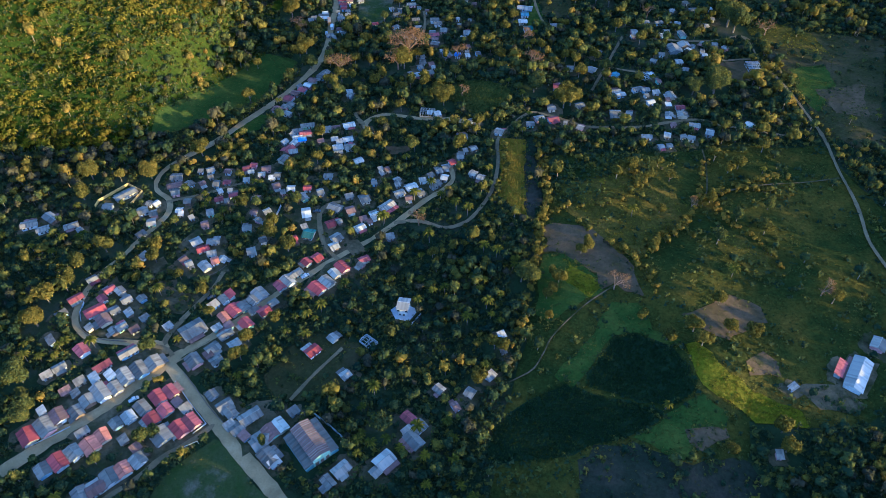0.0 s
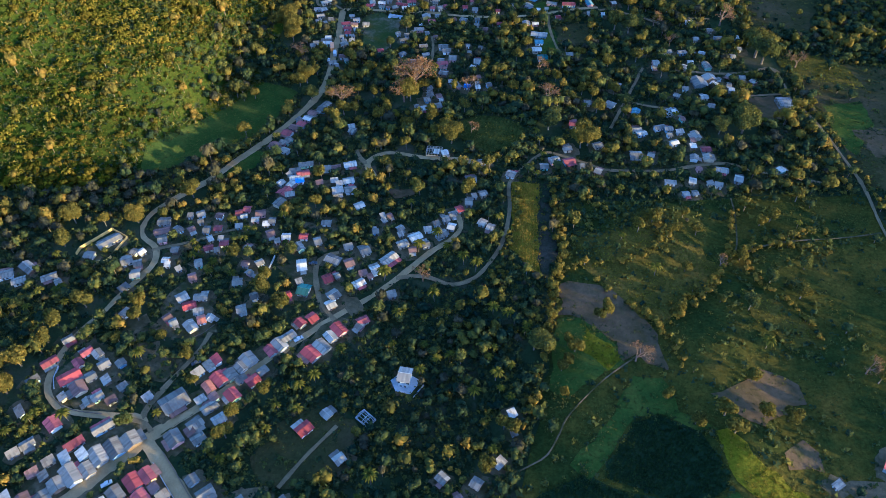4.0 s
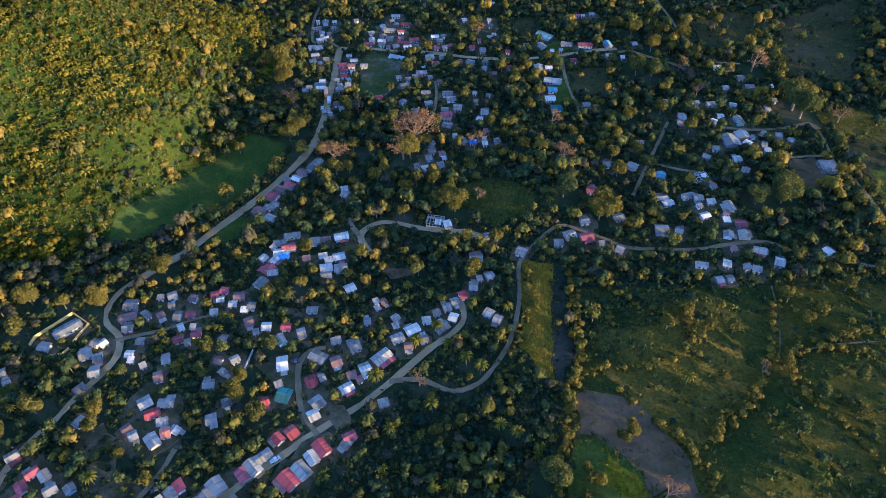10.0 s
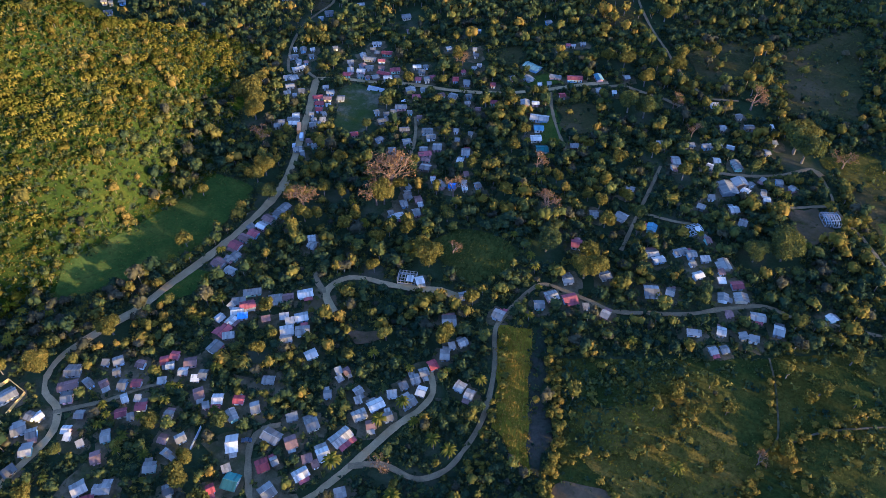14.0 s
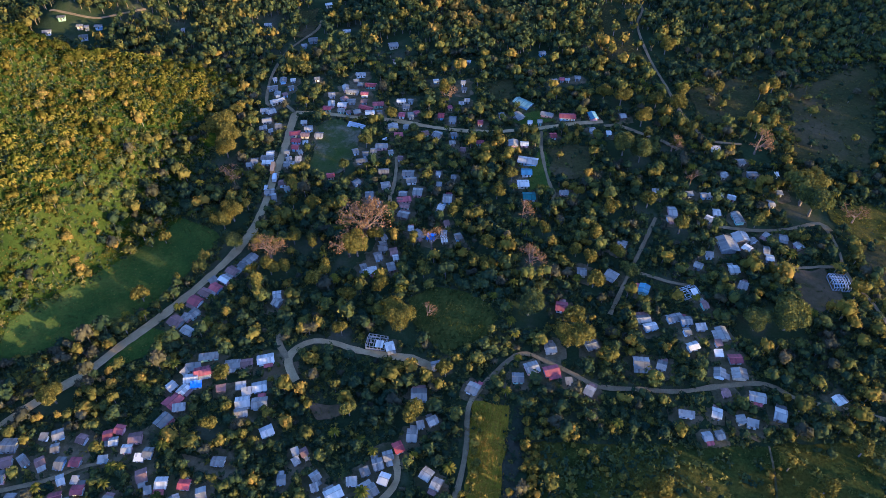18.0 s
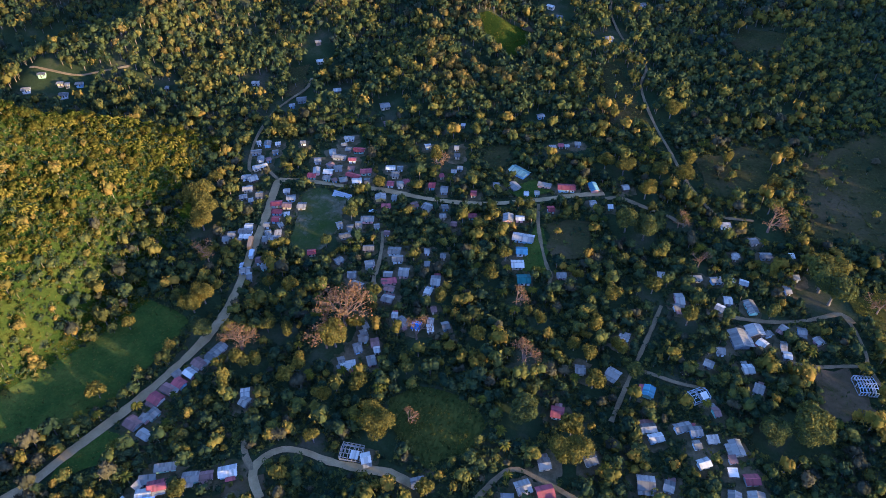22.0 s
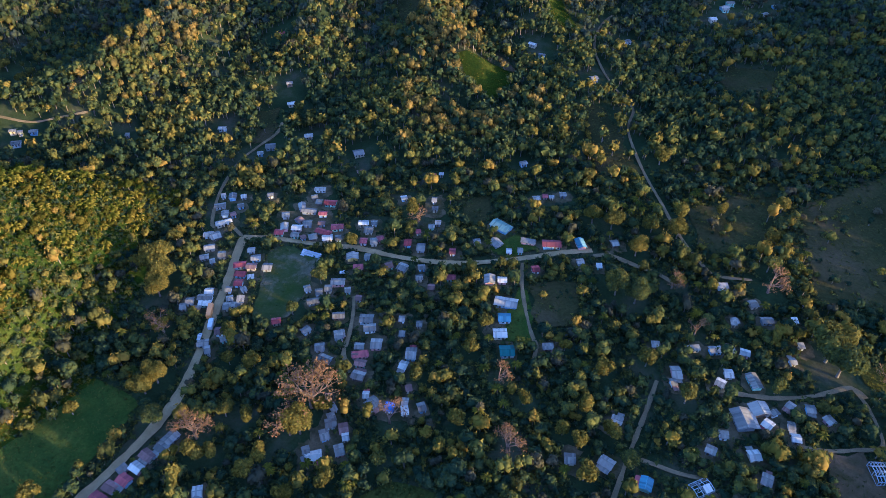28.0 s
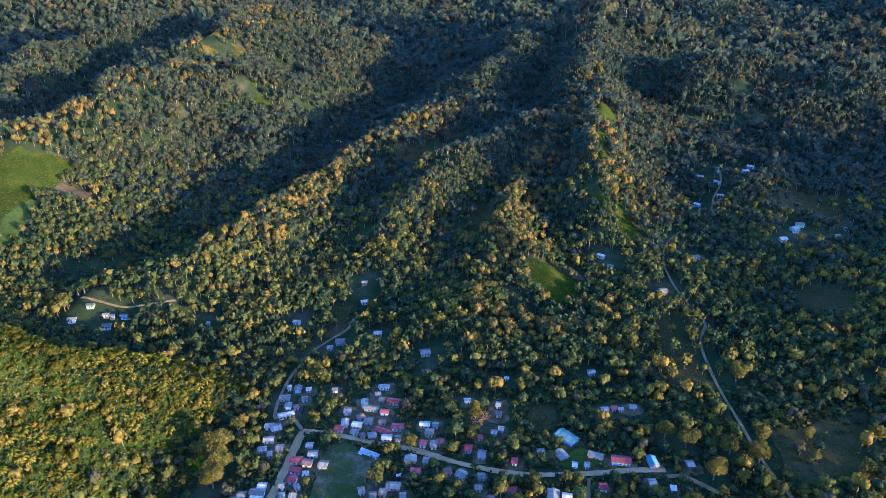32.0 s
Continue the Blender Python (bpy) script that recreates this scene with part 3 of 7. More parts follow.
zone("yard", ((-73, 159), (-66, 176), (-51, 194), (-38, 194), (-36, 170), (-54, 159)))
zone("hedge", ((58, 342), (57, 309), (57, 285), (52, 272), (50, 261), (50, 247), (46, 238), (43, 224)))
zone("hedge", ((134, 275), (126, 262), (113, 248), (103, 241)))
zone("hedge", ((106, 306), (109, 298), (110, 289)))
zone("hedge", ((60, 331), (59, 300), (53, 265), (46, 239), (40, 215), (35, 197), (29, 184)))
zone("hedge", ((98, 236), (101, 226), (104, 213)))
zone("hedge", ((54, 272), (66, 279), (83, 279), (101, 283), (109, 294)))
zone("hedge", ((70, 269), (83, 254), (96, 243), (101, 223)))
zone("hedge", ((32, 278), (21, 270), (27, 284), (35, 309), (37, 335)))
zone("hedge", ((141, 278), (145, 296), (157, 323)))
zone("hedge", ((154, 296), (172, 294), (194, 298)))
zone("hedge", ((224, 405), (228, 379), (231, 350), (232, 320), (236, 290)))
zone("hedge", ((103, 248), (120, 261), (139, 278)))
zone("hedge", ((147, 284), (149, 266), (161, 250), (168, 231)))
zone("hedge", ((62, 338), (77, 323), (93, 308), (110, 297)))
zone("hedge", ((145, 284), (163, 289), (190, 283)))
zone("hedge", ((125, 699), (124, 658), (125, 620), (150, 588)))
zone("hedge", ((173, 595), (234, 616), (220, 558), (239, 598)))
zone("hedge", ((174, 542), (219, 555), (221, 514)))
zone("brush", ((60, 342), (122, 342), (113, 297), (79, 284), (55, 283)))
zone("grove", ((-48, 243), (-29, 264), (-2, 281), (22, 268), (40, 236), (31, 193), (18, 163), (-6, 167), (-36, 170), (-60, 201)))


def grade(lo, hi, step, far):
    """Even steps between lo and hi, then growing ones out to far."""
    mid = list(np.arange(lo, hi + 1, step))
    s, v, out = step, hi, []
    while v < far:
        s *= 1.13
        v += s
        out.append(v)
    s, v, low = step, lo, []
    while v > -far:
        s *= 1.13
        v -= s
        low.append(v)
    return np.array(low[::-1] + mid + out)


gx, gy = grade(-330, 420, 5, 4300), grade(90, 800, 5, 4600)
GX, GY = np.meshgrid(gx, gy)
GZ = ground(GX, GY)
nx, ny = len(gx), len(gy)
ids = np.arange(nx * ny).reshape(ny, nx)
quads = np.stack([ids[:-1, :-1], ids[:-1, 1:], ids[1:, 1:], ids[1:, :-1]], -1).reshape(-1, 4)
land_mesh = array_mesh("ground", np.stack([GX, GY, GZ], -1).reshape(-1, 3), quads, [M_GROUND])
land_mesh.polygons.foreach_set("use_smooth", np.ones(len(quads), bool))
tagged(new("ground", land_mesh), "dark undergrowth and earth of a wooded valley floor", "ground", kind="structure")


def curve_through(points, step=3.0):
    """A smooth line through plan points, in even steps."""
    p = [np.array(q, float) for q in points]
    p = [2 * p[0] - p[1]] + p + [2 * p[-1] - p[-2]]
    out = []
    for a, b, c, d in zip(p, p[1:], p[2:], p[3:]):
        n = max(2, int(np.hypot(*(c - b)) / step))
        for k in range(n):
            t = k / n
            out.append(0.5 * (2 * b + (c - a) * t + (2 * a - 5 * b + 4 * c - d) * t * t + (3 * b - a - 3 * c + d) * t ** 3))
    return np.array(out + [p[-2]])


def road(name, width, points, lift):
    line = curve_through(points)
    tan = np.gradient(line, axis=0)
    tan /= np.maximum(np.hypot(tan[:, 0], tan[:, 1]), 1e-6)[:, None]
    side = np.stack([-tan[:, 1], tan[:, 0]], -1)
    rng = np.random.RandomState(len(name) * 7 + len(points))
    half = width / 2 * (1 + 0.10 * np.sin(np.arange(len(line)) * 0.35) + 0.10 * rng.randn(len(line)))
    rows = []
    for u in (-1, -0.55, 0, 0.55, 1):
        xy = line + side * (half * u)[:, None]
        z = ground(xy[:, 0], xy[:, 1]) + lift + (0.0 if abs(u) == 1 else 0.10 - 0.06 * (abs(u) > 0.3))
        rows.append(np.column_stack([xy, z]))
    v = np.stack(rows, 1).reshape(-1, 3)
    i = np.arange(len(line) * 5).reshape(-1, 5)
    f = np.stack([i[:-1, :-1], i[:-1, 1:], i[1:, 1:], i[1:, :-1]], -1).reshape(-1, 4)[:, ::-1]
    trodden = "path" in name
    me = array_mesh("road", v, f, [M_YARD if trodden else M_ROAD if width > 3 else M_LANE])
    me.polygons.foreach_set("use_smooth", np.ones(len(f), bool))
    tagged(new("path" if trodden else "road", me), "narrow trodden earth path" if trodden else "pale compacted dirt road with ragged edges", "path" if trodden else "road", kind="structure")
    return line


def inside(x, y, poly):
    hit = np.zeros(np.shape(x), bool)
    for (ax, ay), (bx, by) in zip(poly, poly[1:] + poly[:1]):
        cross = (ay > y) != (by > y)
        with np.errstate(divide="ignore", invalid="ignore"):
            at = ax + (y - ay) * (bx - ax) / (by - ay if by != ay else 1e-9)
        hit ^= cross & (x < at)
    return hit


def sheet(name, poly, material, lift, label, category, ragged=0.9):
    """A field that lies on the ground, with an uneven edge."""
    rng = random.Random(len(poly) * 31 + int(poly[0][0]))
    bm = bmesh.new()
    ring = []
    for (ax, ay), (bx, by) in zip(poly, poly[1:] + poly[:1]):
        n = max(1, int(math.hypot(bx - ax, by - ay) / 5))
        for k in range(n):
            ring.append(bm.verts.new((ax + (bx - ax) * k / n + rng.uniform(-ragged, ragged), ay + (by - ay) * k / n + rng.uniform(-ragged, ragged), 0)))
    f = bm.faces.new(ring)
    if f.normal.z < 0:
        f.normal_flip()
    bmesh.ops.triangulate(bm, faces=bm.faces[:], ngon_method="EAR_CLIP")
    for _ in range(6):
        long = [e for e in bm.edges if e.calc_length() > 6]
        if not long:
            break
        bmesh.ops.subdivide_edges(bm, edges=long, cuts=1)
        bmesh.ops.triangulate(bm, faces=bm.faces[:])
    co = np.array([v.co[:2] for v in bm.verts])
    for v, z in zip(bm.verts, ground(co[:, 0], co[:, 1])):
        v.co.z = z + lift
    bm.normal_update()
    for q in bm.faces:
        if q.normal.z < 0:
            q.normal_flip()
    me = mesh_of(name, bm, material)
    me.polygons.foreach_set("use_smooth", np.ones(len(me.polygons), bool))
    return tagged(new(name, me), label, category, kind="structure")


ROAD_LINES = [(w, road(n, w, p, 0.66 + 0.012 * k)) for k, (n, w, p) in enumerate(ROADS)]
FIELD_KINDS = {
    "corn": ("cornfield", M_CORN, "dark green field of tall corn in rows"),
    "lush": ("meadow", M_LUSH, "short bright green grass clearing"),
    "soil": ("ploughed_field", M_SOIL, "bare brown tilled soil"),
    "pitch": ("playing_field", M_PITCH, "worn grass playing field with bare patches"),
    "knoll": ("crop_field", M_KNOLL, "young green crop on a low round knoll"),
    "crop": ("crop_field", M_CROP, "yellowing crop in rows between hedges"),
    "meadow": ("meadow", M_MEADOW, "sunlit yellow-green hillside meadow"),
    "pasture": ("pasture", M_FALLOW, "rough grey-green pasture"),
    "yard": ("yard", M_YARD, "trodden earth yard between houses"),
    # dry and gold carry the sunlit patches in their own colour
    "dry": ("pasture", M_SUNDRY, "tall dry grass in the rough pasture, with sunlit gold in its colour"),
    "gold": ("meadow", M_SUNGOLD, "long grass on a low bank, sunlit yellow put into its colour"),
    "fallow": ("fallow_shade_field", M_FALLOWSHADE, "dark ground with sparse weeds, fallow land and hedge shade"),
    "slope": ("meadow", M_MEADOW, "long yellow-green grass on the lower hillside"),
    "pad": ("yard", M_CONCRETE, "pale gravel and concrete pad round a house"),
}
PASTURE = [list(p) for k, p in ZONES if k == "pasture"]
HEDGES = [p for k, p in ZONES if k == "hedge"]
GROVE = [p for k, p in ZONES if k == "grove"][0]
BRUSH = [list(p) for k, p in ZONES if k == "brush"]
for p in PASTURE:
    sheet("pasture", p, M_PASTURE, 0.25, "rough pasture with dry patches and scattered trees", "pasture")
for k, (kind, p) in enumerate(FIELDS):
    nm, mat, lb = FIELD_KINDS[kind]
    sheet(nm, list(p), mat, 0.40 + 0.006 * k, lb, "field", 2.3 if kind in ("dry", "gold", "yard", "slope", "meadow", "fallow", "pasture", "soil") else 1.2)

sheet("hillside", [(-164, 372), (-150, 440), (-136, 500), (-130, 555), (-160, 590), (-230, 606), (-430, 612), (-430, 350), (-230, 345)], M_HILL, 0.35, "overgrown yellow-green hillside", "hillside")

# ---- what is taken: a plan of free and used ground, in cells of 1 m ----
CELL, X0, Y0, NX, NY = 1.0, -560.0, 60.0, 1240, 1240
free, on_road = np.ones((NY, NX)), np.zeros((NY, NX), bool)
cx, cy = np.meshgrid(X0 + CELL * (np.arange(NX) + 0.5), Y0 + CELL * (np.arange(NY) + 0.5))
for p in PASTURE:
    free[inside(cx, cy, p)] = 0.035
for kind, p in FIELDS:
    free[inside(cx, cy, list(p))] = 0.6 if kind == "slope" else 0.08 if kind == "pasture" else 0.3 if kind == "yard" else 0.05 if kind == "dry" else 0.14 if kind == "fallow" else 0.0
for w, line in ROAD_LINES:
    for x, y in line:
        i, j, r = int((x - X0) / CELL), int((y - Y0) / CELL), int((w / 2 + 0.5) / CELL) + (1 if y > 575 else 0)
        if r <= i < NX - r and r <= j < NY - r:
            free[j - r:j + r + 1, i - r:i + r + 1] = 0
            on_road[j - r:j + r + 1, i - r:i + r + 1] = True


def take(x, y, turn, l, w, margin):
    """Marks a turned rectangle of the plan as used."""
    a = radians(turn)
    margin += 3.5 if y > 575 else 0
    r = int((max(l, w) / 2 + margin) / CELL) + 2
    i, j = int((x - X0) / CELL), int((y - Y0) / CELL)
    if not (r <= i < NX - r and r <= j < NY - r):
        return
    s = (slice(j - r, j + r + 1), slice(i - r, i + r + 1))
    dx, dy = cx[s] - x, cy[s] - y
    u, v = dx * math.cos(a) + dy * math.sin(a), -dx * math.sin(a) + dy * math.cos(a)
    free[s][(np.abs(u) < l / 2 + margin) & (np.abs(v) < w / 2 + margin)] = 0


# ---- houses ----
def roof_slope(l, run, rise, drop, sheets, rng, thick=0.05):
    """One slope of lapped tin sheets, from the ridge down to a slightly uneven eave."""
    bm = bmesh.new()
    step, last = l / sheets, None
    first = None
    for k in range(sheets):
        up, low = 0.022 * (k % 2) + rng.uniform(0, 0.012), rng.uniform(-0.07, 0.07)
        for x in (-l / 2 + k * step, -l / 2 + (k + 1) * step - 0.02):
            ring = [bm.verts.new(c) for c in ((x, 0, rise + up), (x, -run - low, -drop + up), (x, -run - low, -drop + up - thick), (x, 0, rise + up - thick))]
            if last:
                for q in range(4):
                    bm.faces.new((last[q], last[(q + 1) % 4], ring[(q + 1) % 4], ring[q]))
            else:
                first = ring
            last = ring
    bm.faces.new(first)
    bm.faces.new(last[::-1])
    bmesh.ops.recalc_face_normals(bm, faces=bm.faces[:])
    return bm


HOUSE_SPOTS = []
HOUSE_COUNT = 0
WALL_NAMES = tuple(WALLS)


def house(x, y, turn, l, w, roof):
    """A village house: walls, lapped tin roof, door, windows. The ridge runs along l."""
    global HOUSE_COUNT
    HOUSE_COUNT += 1
    rng = random.Random(HOUSE_COUNT * 13 + 5)
    tower, yellow = roof == "tower", roof == "yellow"
    paint = "whitewashed" if tower else rng.choice(WALL_NAMES + ("cream", "whitewashed", "grey block"))
    wall_mat = M_YELLOW if yellow else WALLS[paint]
    skin = "bright" if tower else "zinc" if yellow else roof
    high = 5.6 if tower else rng.uniform(2.2, 2.6)
    shed = w <= 4.2 and not tower
    label = f"{'small' if l < 7 else 'long' if l > 13 else 'low'} {'yellow' if yellow else paint} house with a {ROOF_WORDS[skin]} roof"
    if tower:
        label = "white two-storey house with a bright zinc roof on a clearing"
    name, word = ("shed", "shed") if shed else ("long_building", "building") if l > 14 else ("shack", "shack") if l < 9 and skin in ("rusty", "dull") else ("house", "house")
    label = label.replace(" house ", f" {word} ")
    ob = thing(name, label, word, x, y, turn, f"village {word}s")
    take(x, y, turn, l, w, 1.2 if y < 640 else 4.5)
    HOUSE_SPOTS.append((x, y, turn, l, w))
    wl, ww = l - 1.3, w - 1.3
    rise = (0.2 if shed else 0.17) * w
    mat = ROOFS[skin]
    sheets = max(3, int(l / 0.85))
    bm = bmesh.new()
    if shed:
        v = box(bm, 0, 0, (high - 1) / 2, wl, ww, high + 1)
        for q in v:
            if q.co.z > 0 and q.co.y > 0:
                q.co.z += rise * ww / w
        part("wall", bm, wall_mat, ob)
        s = roof_slope(l, w, rise, 0, sheets, rng)
        bmesh.ops.translate(s, verts=s.verts[:], vec=(0, w / 2, high + 0.06))
        part("roof", s, mat, ob)
    else:
        box(bm, 0, 0, (high - 1) / 2, wl, ww, high + 1)
        g = high + rise * ww / w * 0.98
        tri = []
        for sx in (-wl / 2, wl / 2):
            tri.append([bm.verts.new((sx, -ww / 2, high)), bm.verts.new((sx, ww / 2, high)), bm.verts.new((sx, 0, g))])
        bm.faces.new(tri[0][::-1])
        bm.faces.new(tri[1])
        bm.faces.new((tri[0][0], tri[1][0], tri[1][2], tri[0][2]))
        bm.faces.new((tri[1][1], tri[0][1], tri[0][2], tri[1][2]))
        part("wall", bm, wall_mat, ob)
        for turned in (0, math.pi):
            s = roof_slope(l, w / 2, rise, 0, sheets, rng)
            bmesh.ops.rotate(s, verts=s.verts[:], cent=(0, 0, 0), matrix=Matrix.Rotation(turned, 3, "Z"))
            bmesh.ops.translate(s, verts=s.verts[:], vec=(0, 0, high + 0.07))
            part("roof_slope", s, mat, ob)
        cap = bmesh.new()
        box(cap, 0, 0, high + 0.07 + rise + 0.02, l + 0.05, 0.3, 0.05)
        part("ridge_cap", cap, mat, ob)
    d = bmesh.new()
    dx = rng.uniform(-0.25, 0.25) * wl
    box(d, dx, -ww / 2 - 0.02, 1.0, 0.9, 0.07, 2.0)
    part("door", d, M_WOOD, ob)
    for wx, wy in ((dx - 1.9, -1), (dx + 1.9, -1), (0.0, 1)):
        if abs(wx) < wl / 2 - 0.6:
            wb = bmesh.new()
            box(wb, wx, wy * (ww / 2 + 0.02), 1.45, 1.15, 0.07, 1.05)
            win = part("window", wb, M_FRAME, ob)
            pb = bmesh.new()
            box(pb, wx, wy * (ww / 2 + 0.045), 1.45, 0.95, 0.05, 0.85)
            part("pane", pb, M_GLASS, win)
    if not (shed or tower) and y < 480 and rng.random() < 0.6:
        deep, side, run = rng.uniform(1.7, 2.6), rng.choice((0, math.pi)), l * rng.uniform(0.5, 0.95)
        s = roof_slope(run, deep, 0.42, 0, max(2, int(run / 0.85)), rng)
        bmesh.ops.translate(s, verts=s.verts[:], vec=(rng.uniform(-0.5, 0.5) * (l - run), -w / 2 + 0.25, high - 0.5))
        bmesh.ops.rotate(s, verts=s.verts[:], cent=(0, 0, 0), matrix=Matrix.Rotation(side, 3, "Z"))
        porch = part("porch_roof", s, ROOFS[rng.choice(("dull", "dull", "zinc", "rusty", "maroon"))], ob, "lower lean-to roof of weathered tin")
        sg = -1 if side == 0 else 1
        for px in (-run * 0.4, run * 0.4):
            bm = bmesh.new()
            beam(bm, (px * -sg, sg * (w / 2 + deep - 0.45), -0.3), (px * -sg, sg * (w / 2 + deep - 0.45), high - 0.45), 0.12)
            part("post", bm, M_WOOD, porch)
    if tower:
        for wx in (-2, 2):
            wb = bmesh.new()
            box(wb, wx, -(ww / 2 + 0.02), 4.1, 1.2, 0.07, 1.1)
            part("window", wb, M_GLASS, ob)
    return ob


house(-144.2, 120.7, -50, 6.7, 5.9, "dull")
house(-138.3, 122.9, 40, 7.6, 5.9, "rusty")
house(-45.6, 123.9, -46, 6.3, 4.6, "dull")
house(-134.5, 127.7, -49, 8.0, 6.7, "dull")
house(-26.3, 128.3, 46, 6.3, 4.6, "zinc")
house(-40.9, 129.0, 44, 7.6, 5.5, "zinc")
house(132.3, 130.6, -4, 3.2, 4.0, "dull")
house(-162.8, 130.8, -46, 7.1, 5.9, "dull")
house(-130.2, 130.8, -48, 7.1, 6.3, "orange")
house(-68.3, 132.5, 47, 5.0, 4.2, "bright")
house(-23.8, 132.5, 44, 8.4, 6.7, "bright")
house(-158.0, 134.5, -44, 8.8, 6.3, "red")
house(-125.3, 135.0, -42, 6.3, 6.3, "zinc")
house(-71.4, 135.1, -44, 8.8, 6.7, "dull")
house(-152.9, 138.5, -43, 7.6, 5.5, "dull")
house(-127.9, 140.6, 46, 4.5, 4.0, "rusty")
house(-12.1, 141.2, -49, 8.8, 5.9, "zinc")
house(-147.3, 141.6, -43, 8.4, 7.1, "orange")
house(-75.9, 142.5, 41, 8.8, 6.7, "zinc")
house(-134.3, 144.2, -49, 5.0, 4.0, "dull")
house(-83.3, 144.9, -42, 5.0, 4.0, "rusty")
house(-14.7, 145.2, 43, 5.0, 4.2, "zinc")
house(-119.3, 146.2, -45, 8.8, 8.0, "zinc")
house(-143.7, 146.2, -50, 7.6, 5.5, "orange")
house(-175.7, 146.4, -48, 9.2, 7.1, "red")
house(-72.2, 146.7, -48, 7.6, 6.7, "rusty")
house(-10.0, 147.4, 42, 5.9, 5.5, "zinc")
house(-152.6, 147.6, 43, 5.9, 3.6, "zinc")
house(-87.2, 148.6, 45, 6.3, 5.5, "dull")
house(-112.0, 149.4, -45, 8.8, 6.3, "red")
house(-69.0, 149.5, -47, 7.6, 5.5, "bright")
house(-90.6, 150.1, 44, 5.0, 4.2, "dull")
house(-170.2, 150.8, -43, 10.1, 7.1, "dull")
house(-14.8, 151.9, -43, 5.9, 5.0, "maroon")
house(-140.0, 152.0, -42, 5.9, 5.0, "dull")
house(-107.8, 152.6, -44, 8.0, 6.3, "maroon")
house(-125.3, 154.1, -45, 7.1, 6.3, "red")
house(-82.7, 154.3, 39, 10.1, 6.3, "zinc")
house(-135.5, 155.2, -47, 6.3, 5.5, "bright")
house(-166.2, 155.9, -48, 8.4, 6.3, "rusty")
house(-64.2, 156.2, 42, 5.0, 4.2, "dull")
house(-91.6, 156.4, -46, 6.7, 5.0, "dull")
house(5.2, 156.8, 31, 3.4, 5.0, "rusty")
house(-159.2, 157.7, -43, 7.1, 5.5, "dull")
house(-174.6, 158.4, -48, 5.0, 3.6, "bright")
house(-120.8, 158.8, -43, 6.7, 5.9, "maroon")
house(-111.9, 159.3, 46, 5.0, 4.2, "dull")
house(-131.3, 160.0, -43, 7.6, 5.9, "dull")
house(-95.2, 160.4, 39, 7.1, 5.0, "dull")
house(148.4, 161.4, -60, 3.2, 4.0, "zinc")
house(-116.8, 162.6, -43, 5.0, 4.0, "rusty")
house(-156.4, 163.5, -46, 6.7, 5.9, "dull")
house(11.7, 163.9, -32, 4.7, 5.0, "dull")
house(-126.0, 165.2, -46, 8.0, 6.3, "red")
house(-102.1, 165.9, -47, 5.0, 5.0, "dull")
house(-1.8, 166.2, -42, 5.0, 4.5, "zinc")
house(-163.2, 167.2, -48, 4.5, 4.0, "dull")
house(-152.3, 167.8, -45, 10.5, 6.4, "zinc")
house(-121.0, 168.0, -44, 7.6, 5.2, "maroon")
house(178.9, 168.0, 53, 19.5, 8.2, "bright")
house(-168.2, 168.5, 41, 5.0, 4.0, "rusty")
house(-146.6, 170.1, -44, 7.6, 5.5, "dull")
house(172.2, 170.8, 53, 10.0, 3.8, "maroon")
house(21.2, 173.1, 47, 5.4, 4.0, "zinc")
house(-163.6, 173.6, 42, 5.0, 4.0, "zinc")
house(-43.8, 174.8, 42, 5.0, 4.6, "bright")
house(-157.8, 175.3, -49, 6.3, 4.2, "bright")
house(-144.3, 176.3, -46, 9.7, 6.2, "zinc")
house(-151.2, 176.9, -44, 5.9, 4.2, "bright")
house(-180.2, 177.1, 42, 5.0, 4.0, "dull")
house(-138.7, 180.0, -48, 9.7, 6.7, "dull")
house(194.5, 183.5, 50, 7.5, 6.5, "zinc")
house(-156.1, 181.5, 43, 8.4, 3.9, "maroon")
house(-176.2, 181.5, 41, 6.3, 4.6, "dull")
house(-133.0, 183.5, -48, 8.0, 7.1, "dull")
house(-104.1, 183.8, 42, 5.9, 4.6, "dull")
house(-114.8, 184.3, -49, 8.0, 6.7, "dull")
house(27.6, 187.2, 17, 3.2, 4.0, "dull")
house(-108.8, 187.3, -47, 5.0, 4.0, "rusty")
house(-60.5, 188.7, 46, 7.1, 5.9, "red")
house(-146.9, 189.4, 40, 9.2, 4.6, "dull")
house(-107.5, 190.9, 46, 6.7, 5.9, "dull")
house(-169.2, 190.9, -43, 7.6, 5.9, "maroon")
house(-97.9, 193.3, 40, 5.9, 5.0, "bright")
house(-51.9, 195.9, -42, 5.0, 4.6, "bright")
house(27.6, 196.2, 26, 3.9, 4.0, "bright")
house(-186.4, 196.9, -48, 6.7, 3.6, "dull")
house(-103.4, 199.0, 43, 7.6, 4.6, "dull")
house(-119.5, 201.7, 41, 11.8, 9.7, "dull")
house(-158.0, 202.2, -50, 5.0, 4.5, "dull")
house(-147.9, 202.6, 44, 5.0, 3.6, "rusty")
house(-108.2, 202.7, 42, 5.0, 3.6, "zinc")
house(-102.7, 203.9, -47, 5.0, 4.0, "rusty")
house(-132.0, 203.9, 47, 4.5, 3.8, "bright")
house(-170.6, 204.2, -46, 4.6, 3.6, "dull")
house(-154.8, 204.4, 41, 5.5, 4.6, "zinc")
house(-94.7, 205.1, -46, 7.1, 5.9, "red")
house(-165.0, 208.8, -49, 7.6, 6.7, "rusty")
house(-106.2, 209.1, -49, 6.7, 4.6, "orange")
house(-145.0, 209.4, 45, 4.6, 3.7, "dull")
